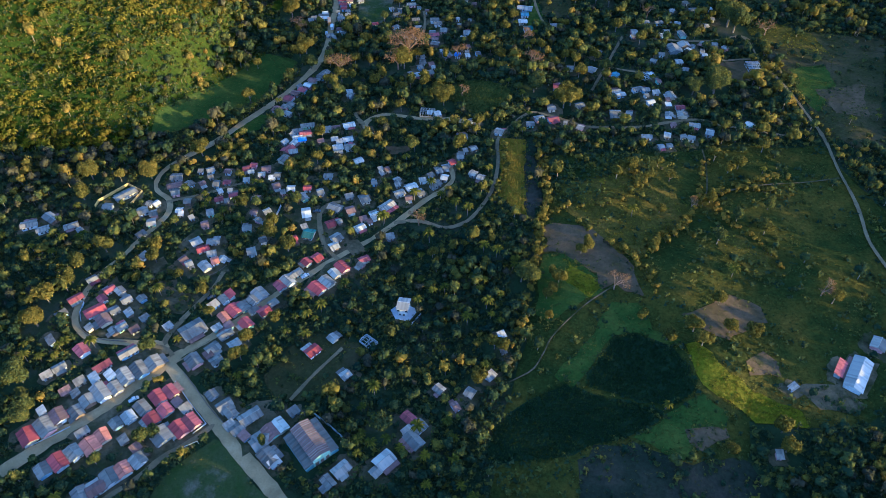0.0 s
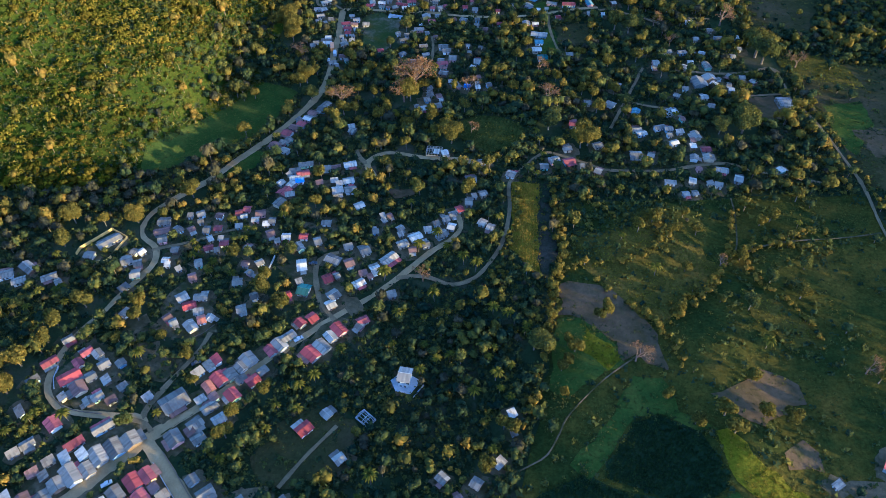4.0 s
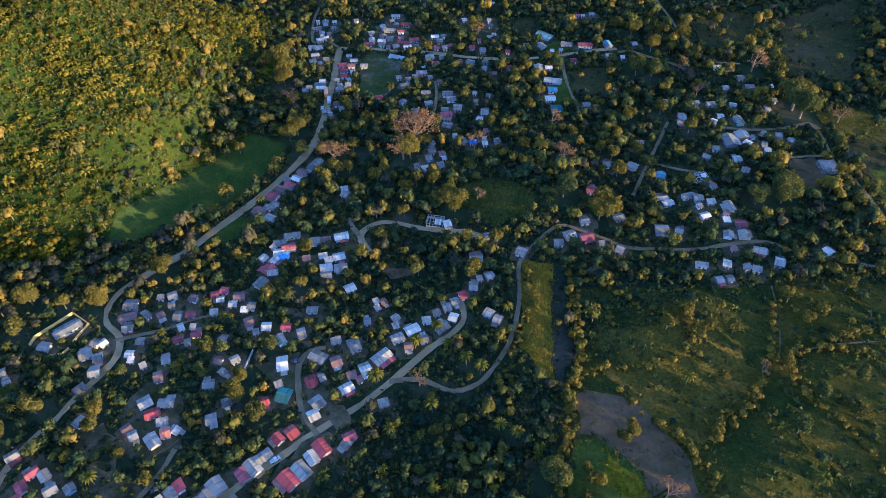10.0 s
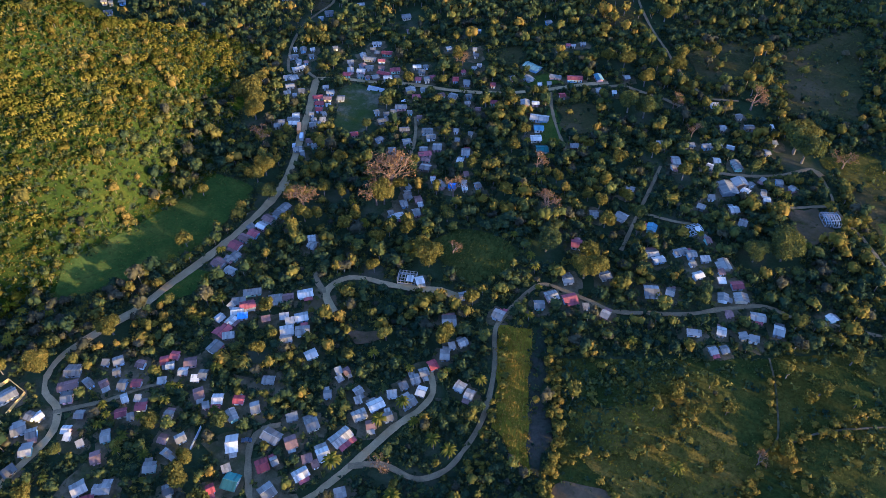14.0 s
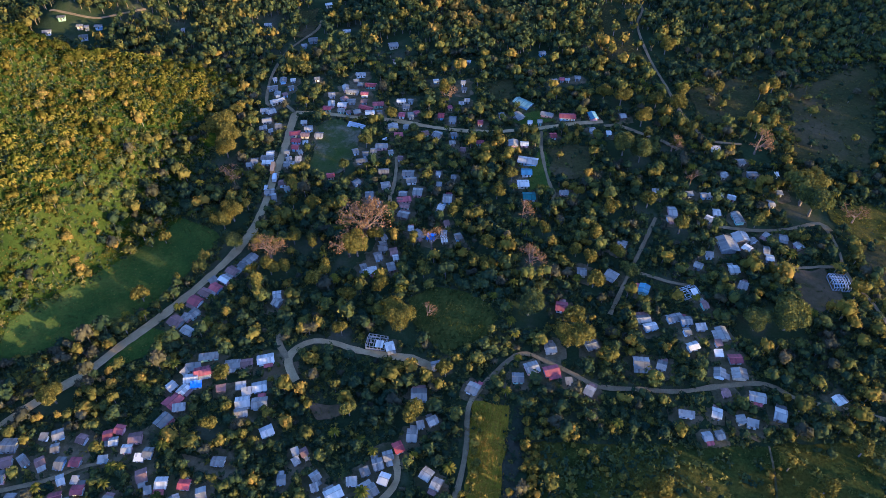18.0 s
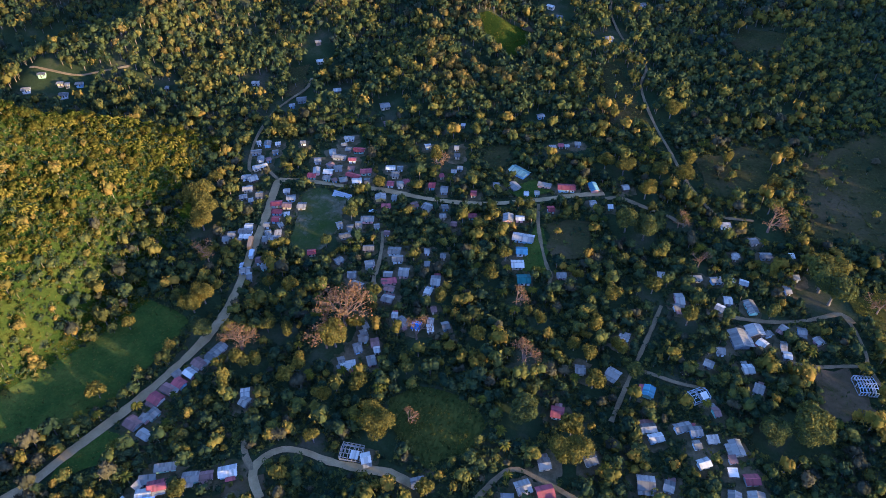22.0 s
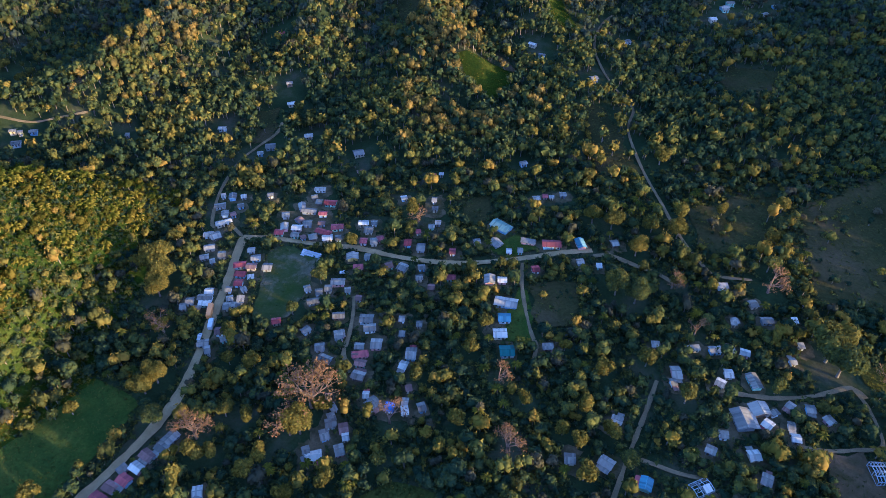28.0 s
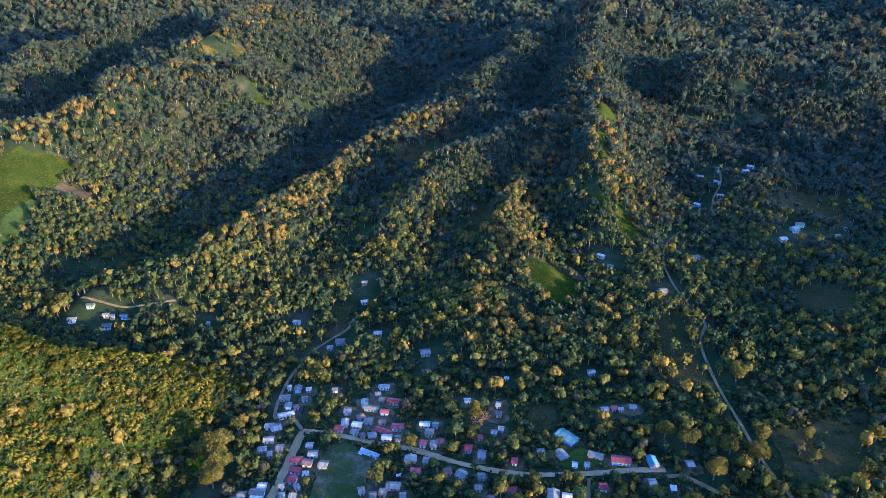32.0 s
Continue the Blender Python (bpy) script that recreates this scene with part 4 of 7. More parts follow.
house(-187.1, 212.6, 44, 5.9, 3.7, "dull")
house(-87.3, 212.8, 45, 6.3, 5.5, "red")
house(-154.0, 213.0, -50, 5.5, 3.9, "bright")
house(-92.7, 213.4, 43, 5.5, 3.6, "dull")
house(-102.6, 213.7, -43, 8.0, 6.3, "red")
house(-19.2, 214.6, -10, 6.1, 8.0, "tower")
house(-161.6, 214.7, 39, 5.0, 4.4, "dull")
house(-171.5, 214.9, 40, 10.1, 6.7, "red")
house(-98.0, 215.8, -46, 6.7, 5.5, "dull")
house(-113.0, 216.8, 47, 5.5, 4.2, "zinc")
house(-83.9, 218.0, 45, 5.0, 4.4, "dull")
house(-94.3, 219.9, -43, 5.9, 5.0, "zinc")
house(-109.0, 220.8, -47, 5.9, 4.6, "dull")
house(-158.1, 221.6, 41, 5.5, 5.0, "zinc")
house(-150.4, 222.2, -44, 4.6, 4.5, "dull")
house(-170.3, 222.3, -45, 5.9, 4.5, "maroon")
house(-184.1, 222.9, 44, 7.6, 5.0, "maroon")
house(-106.5, 223.8, -50, 5.9, 4.2, "red")
house(-91.7, 224.2, -46, 8.0, 6.7, "zinc")
house(-63.2, 227.3, -42, 8.8, 6.7, "red")
house(-163.2, 227.6, -42, 5.5, 4.6, "zinc")
house(-168.8, 228.6, 47, 5.9, 4.6, "maroon")
house(-82.2, 229.3, -50, 6.7, 5.5, "maroon")
house(-58.7, 231.3, -44, 8.4, 5.9, "zinc")
house(-78.8, 232.4, -45, 8.0, 5.5, "zinc")
house(-180.5, 235.7, 44, 5.5, 4.6, "dull")
house(-55.5, 236.9, -50, 6.7, 5.0, "bright")
house(-75.6, 237.0, 42, 7.6, 5.0, "zinc")
house(-52.1, 241.4, -48, 8.0, 5.9, "red")
house(-123.9, 243.5, -48, 7.4, 5.5, "zinc")
house(-42.2, 243.6, -35, 4.2, 4.8, "dull")
house(-71.1, 245.3, -43, 5.4, 4.8, "red")
house(-133.1, 245.9, 32, 4.1, 4.8, "bright")
house(-41.2, 246.7, 31, 5.8, 4.8, "maroon")
house(-119.6, 247.4, 24, 4.3, 5.7, "orange")
house(-65.9, 248.2, 45, 5.1, 6.4, "red")
house(-116.0, 248.7, 66, 4.0, 4.8, "bright")
house(-136.8, 248.8, 46, 4.6, 4.8, "rusty")
house(-158.4, 251.9, 63, 5.6, 4.0, "dull")
house(-122.5, 252.4, 16, 5.2, 4.0, "zinc")
house(-101.7, 253.9, 20, 5.0, 5.7, "dull")
house(-58.0, 256.5, 33, 5.2, 5.7, "bright")
house(-128.2, 256.6, 26, 6.8, 5.5, "red")
house(-123.8, 261.8, 6, 7.1, 4.8, "zinc")
house(-133.3, 261.9, 38, 6.0, 6.4, "zinc")
house(-28.3, 262.2, 18, 4.8, 4.2, "dull")
house(-97.1, 262.3, 25, 4.3, 4.8, "dull")
house(-57.3, 262.4, 43, 6.0, 6.6, "zinc")
house(-80.1, 262.8, 29, 3.4, 4.3, "red")
house(-72.7, 266.1, -13, 6.5, 7.4, "green")
house(-165.0, 268.4, 52, 5.7, 4.2, "dull")
house(-45.3, 269.7, 35, 6.5, 5.0, "bright")
house(-199.0, 270.6, 38, 3.7, 5.2, "dull")
house(-107.4, 271.3, 10, 5.4, 5.0, "dull")
house(-75.9, 271.4, 27, 3.7, 3.5, "zinc")
house(-61.6, 273.1, 27, 5.3, 6.1, "red")
house(-40.0, 273.8, 26, 3.2, 3.5, "rusty")
house(-57.1, 275.0, 31, 3.2, 4.3, "dull")
house(-131.7, 275.3, 23, 4.3, 6.1, "rusty")
house(-43.7, 276.1, 21, 4.5, 3.7, "rusty")
house(-162.2, 277.4, 16, 5.3, 5.3, "zinc")
house(-102.7, 277.7, 59, 3.4, 4.3, "zinc")
house(-37.4, 278.2, 27, 5.4, 6.1, "bright")
house(-140.7, 281.3, 36, 3.2, 3.5, "dull")
house(-76.2, 282.2, 13, 5.3, 8.4, "bright")
house(-51.7, 283.2, 25, 5.1, 6.1, "rusty")
house(-106.0, 284.0, -11, 4.0, 4.5, "rusty")
house(-147.5, 284.3, -0, 3.2, 3.5, "bright")
house(-98.7, 284.5, 35, 4.5, 4.5, "zinc")
house(-130.9, 284.5, 21, 4.3, 5.3, "dull")
house(-163.7, 285.7, 21, 4.8, 5.3, "dull")
house(-31.2, 285.7, 45, 9.4, 6.1, "zinc")
house(-60.4, 285.8, -26, 8.2, 6.1, "zinc")
house(-170.1, 287.4, 28, 6.2, 6.1, "zinc")
house(-149.4, 287.8, -0, 4.1, 4.3, "bright")
house(-190.9, 290.8, -9, 5.6, 5.3, "dull")
house(-44.2, 291.3, 27, 5.7, 6.1, "dull")
house(-19.3, 291.5, 13, 4.4, 4.5, "rusty")
house(-164.3, 293.8, 50, 4.3, 4.5, "bright")
house(-168.0, 293.9, -18, 4.1, 4.5, "dull")
house(-123.6, 294.2, 17, 3.2, 3.5, "dull")
house(-53.3, 294.6, 21, 5.1, 3.7, "dull")
house(-146.5, 295.0, 3, 4.4, 4.5, "dull")
house(-12.5, 295.2, 19, 4.5, 4.5, "dull")
house(-107.4, 295.4, -9, 4.1, 4.3, "dull")
house(-79.6, 295.5, -56, 6.6, 4.5, "zinc")
house(-128.6, 296.1, 19, 5.2, 4.5, "maroon")
house(-24.8, 296.2, 28, 6.3, 5.3, "zinc")
house(-70.4, 299.3, 21, 4.2, 6.1, "zinc")
house(-121.0, 299.5, 6, 5.1, 4.5, "maroon")
house(-92.3, 300.1, 19, 3.2, 3.5, "dull")
house(-18.2, 301.2, 31, 7.2, 5.3, "bright")
house(-184.4, 301.6, 44, 13.5, 5.3, "zinc")
house(-4.4, 302.1, 35, 7.1, 5.3, "dull")
house(-78.4, 303.0, -1, 5.0, 4.5, "red")
house(-26.2, 303.4, 23, 3.2, 3.5, "zinc")
house(-129.7, 303.4, 32, 3.2, 5.2, "bright")
house(-155.8, 303.5, 16, 5.2, 6.1, "dull")
house(-88.0, 303.5, 5, 5.0, 5.3, "bright")
house(-123.9, 303.6, 0, 3.2, 3.5, "zinc")
house(21.8, 305.7, -23, 4.3, 5.2, "zinc")
house(-39.9, 306.2, 11, 3.6, 4.3, "zinc")
house(-11.7, 306.2, 9, 4.5, 3.7, "zinc")
house(-97.2, 306.3, 25, 4.6, 6.1, "rusty")
house(1.0, 307.5, -17, 4.4, 5.3, "bright")
house(-26.7, 308.2, 40, 4.1, 4.3, "zinc")
house(-157.9, 309.5, 19, 8.9, 5.3, "rusty")
house(17.7, 309.7, -30, 4.8, 5.3, "zinc")
house(-7.0, 310.4, 27, 4.0, 3.7, "dull")
house(-133.5, 310.6, 0, 4.0, 6.1, "dull")
house(-148.9, 310.9, 50, 3.6, 5.2, "dull")
house(-142.0, 311.0, 37, 4.0, 4.5, "rusty")
house(-127.2, 311.4, 0, 4.7, 4.5, "maroon")
house(-116.1, 312.8, 9, 4.2, 3.5, "zinc")
house(-67.4, 313.1, -0, 5.7, 4.5, "dull")
house(-2.2, 313.7, 20, 4.4, 5.2, "zinc")
house(-101.1, 314.1, 3, 4.0, 3.5, "bright")
house(-35.7, 314.5, 38, 3.2, 3.5, "dull")
house(-98.2, 316.3, -2, 4.1, 5.2, "dull")
house(-158.9, 317.0, 5, 7.4, 5.3, "dull")
house(-138.5, 317.3, 18, 3.6, 4.3, "dull")
house(1.5, 317.5, 21, 4.3, 4.5, "dull")
house(-108.0, 318.1, 7, 4.5, 4.3, "bright")
house(-33.3, 318.5, 32, 3.3, 4.3, "rusty")
house(-36.9, 318.7, 27, 3.2, 3.5, "zinc")
house(5.3, 321.1, 29, 4.2, 5.3, "red")
house(-115.1, 321.4, 14, 4.0, 4.3, "bright")
house(-129.0, 321.9, -12, 4.4, 4.5, "rusty")
house(-145.7, 322.2, 1, 3.6, 3.5, "dull")
house(-106.0, 323.0, 13, 5.8, 5.3, "rusty")
house(-140.1, 323.6, 28, 4.9, 5.3, "zinc")
house(-118.6, 324.2, 19, 4.3, 5.2, "maroon")
house(10.5, 326.7, -1, 4.6, 6.1, "dull")
house(-114.5, 326.9, -6, 4.3, 4.5, "maroon")
house(-51.0, 327.8, 31, 5.7, 5.3, "bright")
house(130.2, 330.1, 12, 4.0, 4.3, "bright")
house(135.4, 331.0, 12, 3.6, 4.3, "dull")
house(-97.0, 331.5, 61, 7.0, 5.7, "dull")
house(13.6, 331.6, 15, 3.2, 3.5, "dull")
house(18.4, 333.7, 28, 4.8, 4.5, "zinc")
house(-64.2, 336.1, 17, 5.9, 4.7, "dull")
house(149.5, 336.2, -15, 4.7, 3.7, "zinc")
house(-91.9, 337.6, 12, 5.7, 3.8, "zinc")
house(145.4, 338.0, -81, 4.3, 3.7, "zinc")
house(161.3, 340.1, -22, 5.0, 6.1, "bright")
house(124.0, 340.3, -7, 6.7, 3.3, "zinc")
house(136.3, 340.8, -16, 4.3, 5.2, "bright")
house(-95.3, 340.8, 59, 7.8, 5.7, "maroon")
house(-57.3, 341.2, 10, 7.0, 5.9, "dull")
house(-64.8, 341.3, 15, 6.6, 6.2, "bright")
house(11.8, 346.4, 4, 7.0, 6.8, "dull")
house(-64.4, 346.6, 17, 4.3, 3.9, "zinc")
house(-93.0, 346.7, 60, 5.7, 4.3, "bright")
house(-76.2, 347.8, 15, 4.3, 3.5, "rusty")
house(187.8, 348.3, -65, 4.8, 4.5, "bright")
house(-99.1, 348.4, 55, 4.8, 4.8, "bright")
house(154.5, 348.5, -11, 6.9, 5.3, "zinc")
house(84.7, 349.3, -29, 4.4, 5.2, "zinc")
house(-88.0, 349.4, 11, 5.2, 3.5, "blue")
house(-67.7, 349.5, 12, 4.7, 3.9, "bright")
house(-59.4, 349.5, 16, 6.6, 5.5, "bright")
house(35.1, 350.1, -25, 5.7, 6.1, "zinc")
house(142.0, 350.6, 10, 3.4, 4.3, "rusty")
house(-91.4, 352.6, 12, 6.5, 5.2, "bright")
house(76.3, 353.9, 6, 3.2, 3.5, "zinc")
house(54.5, 355.6, 1, 5.3, 5.3, "zinc")
house(-95.0, 356.4, 62, 4.3, 3.5, "dull")
house(-87.2, 356.5, 18, 7.8, 5.2, "maroon")
house(-92.2, 358.8, 11, 7.0, 4.2, "zinc")
house(149.9, 360.0, 87, 5.6, 6.8, "dull")
house(141.5, 360.1, 76, 5.1, 5.3, "zinc")
house(-74.5, 360.9, 10, 7.0, 5.1, "zinc")
house(60.7, 360.9, 20, 6.4, 6.1, "zinc")
house(18.9, 361.7, 17, 5.7, 4.5, "dull")
house(-68.9, 361.9, 14, 7.0, 4.3, "rusty")
house(117.6, 364.0, -19, 4.3, 5.3, "dull")
house(-60.1, 364.3, 17, 7.8, 5.5, "bright")
house(-86.8, 364.8, 12, 9.1, 3.7, "dull")
house(109.0, 365.2, -3, 7.2, 6.8, "zinc")
house(143.2, 370.3, 2, 4.0, 3.7, "bright")
house(69.3, 371.1, 11, 5.4, 5.3, "dull")
house(-3.6, 371.7, 18, 4.3, 5.2, "bright")
house(144.6, 376.3, 10, 3.4, 3.5, "rusty")
house(-102.1, 380.3, -26, 6.2, 4.7, "zinc")
house(131.9, 382.5, 12, 3.4, 4.3, "dull")
house(138.8, 385.1, 8, 5.0, 3.7, "zinc")
house(-109.7, 386.0, -26, 7.0, 6.6, "rusty")
house(-105.5, 388.4, -26, 4.7, 3.9, "dull")
house(-102.8, 391.0, 60, 6.2, 5.5, "dull")
house(76.0, 395.7, -9, 5.7, 6.1, "maroon")
house(-62.4, 398.3, -22, 4.6, 5.3, "zinc")
house(143.3, 399.0, 13, 3.2, 5.2, "rusty")
house(-104.3, 399.4, -26, 7.0, 5.9, "maroon")
house(-63.4, 402.7, 15, 4.3, 6.1, "bright")
house(-100.8, 404.7, -24, 6.2, 5.1, "rusty")
house(-96.2, 407.9, -29, 6.2, 5.1, "maroon")
house(116.9, 409.4, 68, 6.3, 5.3, "teal")
house(164.2, 411.4, -27, 4.5, 6.1, "zinc")
house(-98.9, 412.8, 55, 4.7, 3.9, "dull")
house(-93.1, 413.5, -30, 6.2, 4.7, "bright")
house(-22.2, 418.0, 27, 3.2, 3.5, "zinc")
house(102.7, 418.7, -35, 6.4, 5.3, "zinc")
house(-90.5, 419.4, -30, 7.0, 5.1, "rusty")
house(-20.9, 419.4, 20, 3.2, 4.3, "bright")
house(87.8, 419.8, -3, 4.8, 5.3, "dull")
house(-17.7, 419.9, 15, 4.8, 5.3, "bright")
house(-22.5, 422.2, 23, 3.5, 5.2, "dull")
house(162.6, 422.5, 7, 5.1, 5.3, "bright")
house(-8.4, 422.8, 19, 4.3, 6.1, "dull")
house(-85.3, 423.1, -29, 6.2, 5.1, "dull")
house(145.7, 424.6, -28, 4.5, 4.5, "dull")
house(-83.5, 428.3, 60, 7.0, 5.7, "dull")
house(-6.7, 429.3, 15, 3.2, 4.3, "bright")
house(-16.1, 430.3, 22, 4.3, 6.1, "zinc")
house(182.6, 431.5, -8, 4.0, 4.5, "bright")
house(152.6, 431.6, -5, 4.1, 3.7, "dull")
house(-8.2, 433.5, 15, 4.2, 6.1, "rusty")
house(-14.5, 435.9, 16, 4.5, 5.2, "dull")
house(182.8, 437.9, -9, 3.2, 4.3, "dull")
house(173.0, 437.9, -47, 4.5, 5.3, "bright")
house(109.6, 438.5, -24, 5.1, 6.1, "zinc")
house(-14.5, 439.4, 26, 3.7, 5.2, "zinc")
house(163.0, 440.1, -84, 10.9, 8.4, "zinc")
house(200.0, 441.1, -66, 4.7, 4.5, "zinc")
house(17.7, 443.0, 10, 3.5, 5.2, "bright")
house(177.7, 444.0, -68, 3.2, 4.3, "dull")
house(-14.7, 444.4, 33, 3.2, 5.2, "dull")
house(25.1, 444.7, 19, 3.9, 5.2, "dull")
house(10.7, 445.1, -8, 4.6, 5.3, "blue")
house(171.8, 445.7, -79, 7.0, 8.4, "zinc")
house(2.2, 446.2, 41, 4.1, 6.1, "dull")
house(193.9, 446.7, -5, 4.3, 4.5, "zinc")
house(17.5, 448.0, -2, 3.2, 4.3, "zinc")
house(185.8, 448.1, -46, 3.7, 4.3, "zinc")
house(3.2, 448.7, 42, 3.6, 5.2, "dull")
house(-0.7, 451.7, 1, 3.2, 4.3, "bright")
house(18.6, 455.0, 15, 3.2, 3.5, "rusty")
house(137.6, 459.0, 10, 3.2, 4.3, "dull")
house(158.5, 459.2, -34, 4.4, 5.2, "bright")
house(174.0, 460.9, -82, 8.9, 5.3, "dull")
house(-5.7, 462.8, -15, 6.4, 5.3, "zinc")
house(140.0, 464.6, 2, 4.7, 7.6, "zinc")
house(163.6, 464.7, -2, 4.2, 5.3, "bright")
house(15.0, 468.7, -19, 4.0, 5.2, "bright")
house(-5.7, 470.4, -11, 5.7, 4.5, "rusty")
house(195.1, 473.0, 4, 3.3, 4.3, "zinc")
house(-23.3, 473.3, -24, 6.9, 4.5, "dull")
house(-6.4, 475.5, 12, 8.0, 3.7, "maroon")
house(-9.1, 475.6, 7, 3.5, 4.3, "rusty")
house(18.1, 475.6, -2, 5.3, 7.6, "zinc")
house(63.7, 476.8, 4, 7.2, 6.8, "green")
house(174.7, 477.6, -20, 4.7, 4.5, "bright")
house(-82.4, 478.1, 20, 3.2, 5.2, "zinc")
house(161.3, 478.9, 9, 6.2, 4.5, "zinc")
house(168.8, 479.3, 2, 3.2, 4.3, "zinc")
house(151.4, 479.6, 8, 6.3, 3.3, "dull")
house(83.3, 479.9, 4, 5.4, 3.7, "zinc")
house(-27.1, 480.4, 10, 4.9, 5.3, "zinc")
house(-7.7, 481.0, -0, 4.9, 4.5, "zinc")
house(134.1, 481.5, -3, 4.1, 3.7, "zinc")
house(0.6, 482.2, -1, 5.7, 6.8, "zinc")
house(202.2, 482.4, 4, 3.2, 3.5, "dull")
house(-76.4, 485.5, 30, 3.7, 4.3, "zinc")
house(-18.3, 485.8, 4, 4.2, 3.3, "zinc")
house(12.6, 488.2, -1, 3.2, 3.5, "dull")
house(60.7, 488.2, 4, 6.9, 6.1, "bright")
house(-18.7, 489.0, 16, 5.5, 5.3, "dull")
house(-79.9, 490.5, 11, 4.7, 5.3, "rusty")
house(-36.1, 491.5, 46, 4.9, 4.5, "dull")
house(20.8, 494.5, -1, 3.2, 4.3, "dull")
house(174.6, 496.4, 2, 3.2, 3.5, "dull")
house(-52.5, 497.6, 15, 4.8, 4.5, "red")
house(175.7, 498.0, 15, 3.2, 4.3, "zinc")
house(11.7, 498.3, -0, 3.2, 4.3, "zinc")
house(63.1, 498.5, 0, 6.4, 6.1, "teal")
house(191.3, 498.6, 3, 6.1, 4.5, "dull")
house(204.8, 498.9, 3, 3.2, 3.5, "bright")
house(-6.3, 498.9, -1, 7.2, 6.1, "dull")
house(-96.4, 505.3, 1, 4.5, 5.2, "dull")
house(-104.1, 507.1, 12, 3.8, 5.2, "zinc")
house(-81.5, 507.2, 15, 3.2, 4.3, "dull")
house(-79.1, 508.7, 9, 8.3, 3.3, "dull")
house(-93.3, 509.3, 2, 6.9, 3.3, "bright")
house(-74.9, 509.4, 12, 4.1, 4.3, "dull")
house(64.2, 509.4, -11, 12.0, 6.8, "bright")
house(187.9, 509.8, 14, 4.5, 5.2, "dull")
house(-101.8, 511.1, 10, 4.5, 5.3, "dull")
house(-12.3, 513.2, -1, 3.4, 4.3, "rusty")
house(-75.2, 513.5, 8, 4.1, 3.7, "dull")
house(-81.1, 513.6, 18, 3.8, 4.3, "zinc")
house(-94.5, 514.2, 2, 8.2, 4.5, "dull")
house(-34.1, 517.8, 9, 4.0, 5.2, "dull")
house(-18.8, 519.0, 12, 3.4, 4.3, "zinc")
house(-93.8, 519.1, 6, 4.9, 4.5, "bright")
house(-83.7, 520.4, 1, 3.5, 4.3, "dull")
house(-29.4, 520.5, 8, 4.2, 5.3, "zinc")
house(-75.4, 520.5, 37, 3.2, 3.5, "zinc")
house(25.3, 520.8, -2, 3.7, 4.3, "rusty")
house(-40.9, 520.9, 23, 3.8, 5.2, "dull")
house(176.1, 522.2, 3, 5.8, 3.7, "zinc")
house(-25.1, 525.4, 4, 7.7, 5.3, "zinc")
house(-79.6, 525.7, 0, 4.9, 5.3, "red")
house(62.7, 525.7, -0, 5.1, 4.5, "bright")
house(56.0, 526.2, 89, 7.2, 6.1, "zinc")
house(35.4, 527.7, -1, 5.2, 4.5, "maroon")
house(18.5, 527.7, 8, 4.0, 4.5, "dull")
house(-74.0, 530.0, 12, 3.7, 3.5, "bright")
house(-80.6, 532.5, -4, 6.6, 3.7, "red")
house(80.6, 534.3, 8, 4.3, 5.3, "red")
house(19.2, 535.9, 9, 4.1, 4.5, "dull")
house(9.0, 536.3, -25, 5.9, 6.1, "zinc")
house(114.7, 536.4, 1, 3.2, 3.5, "bright")
house(-15.7, 536.8, 6, 5.7, 3.7, "maroon")
house(1.2, 538.0, 22, 4.3, 5.2, "rusty")
house(-66.8, 538.5, 2, 5.5, 6.1, "dull")
house(-76.0, 539.0, -2, 5.9, 5.3, "rusty")
house(105.0, 539.9, 10, 4.2, 4.5, "dull")
house(-99.5, 543.5, 21, 3.2, 4.3, "zinc")
house(-11.8, 546.0, -3, 3.4, 5.2, "zinc")
house(-20.2, 546.4, -81, 5.7, 6.8, "yellow")
house(-105.4, 547.3, 19, 5.1, 4.5, "zinc")
house(35.6, 549.2, 0, 3.6, 5.2, "maroon")
house(-95.8, 549.3, 11, 4.5, 6.1, "dull")
house(67.0, 549.5, -2, 3.2, 4.3, "bright")
house(73.2, 549.7, -3, 3.2, 4.3, "zinc")
house(17.8, 552.8, -1, 4.8, 6.8, "zinc")
house(-79.5, 553.0, 10, 4.3, 4.3, "zinc")
house(90.8, 554.6, -2, 10.6, 6.1, "maroon")
house(106.8, 554.9, -79, 8.3, 5.3, "teal")
house(-105.0, 555.8, 15, 6.3, 5.3, "zinc")
house(125.7, 556.0, 15, 4.5, 5.2, "zinc")
house(10.1, 556.9, -2, 4.3, 6.1, "red")
house(60.1, 557.2, -56, 7.2, 6.1, "zinc")
house(78.0, 557.2, -14, 8.5, 3.7, "dull")
house(49.2, 557.9, 13, 4.1, 5.2, "zinc")
house(-9.7, 559.1, 7, 4.3, 6.1, "dull")
house(-15.7, 559.9, -3, 4.4, 5.2, "maroon")
house(-6.1, 561.3, 25, 3.9, 5.2, "maroon")
house(-30.9, 563.1, 14, 3.7, 5.2, "dull")
house(-37.4, 563.5, 11, 6.3, 5.3, "bright")
house(-51.8, 563.7, 36, 3.4, 4.3, "rusty")
house(-46.1, 564.2, 20, 5.2, 5.3, "dull")
house(-56.8, 565.7, 0, 5.0, 4.5, "dull")
house(-104.6, 566.3, 31, 6.1, 6.8, "zinc")
house(15.2, 566.9, 17, 3.2, 4.3, "maroon")
house(-66.7, 568.2, -0, 5.6, 5.3, "red")
house(-40.4, 568.4, -20, 10.2, 4.5, "red")
house(-13.8, 569.4, -4, 5.3, 6.1, "dull")
house(22.8, 571.6, 0, 3.8, 4.3, "zinc")
house(63.3, 571.9, -40, 12.5, 7.6, "mint")
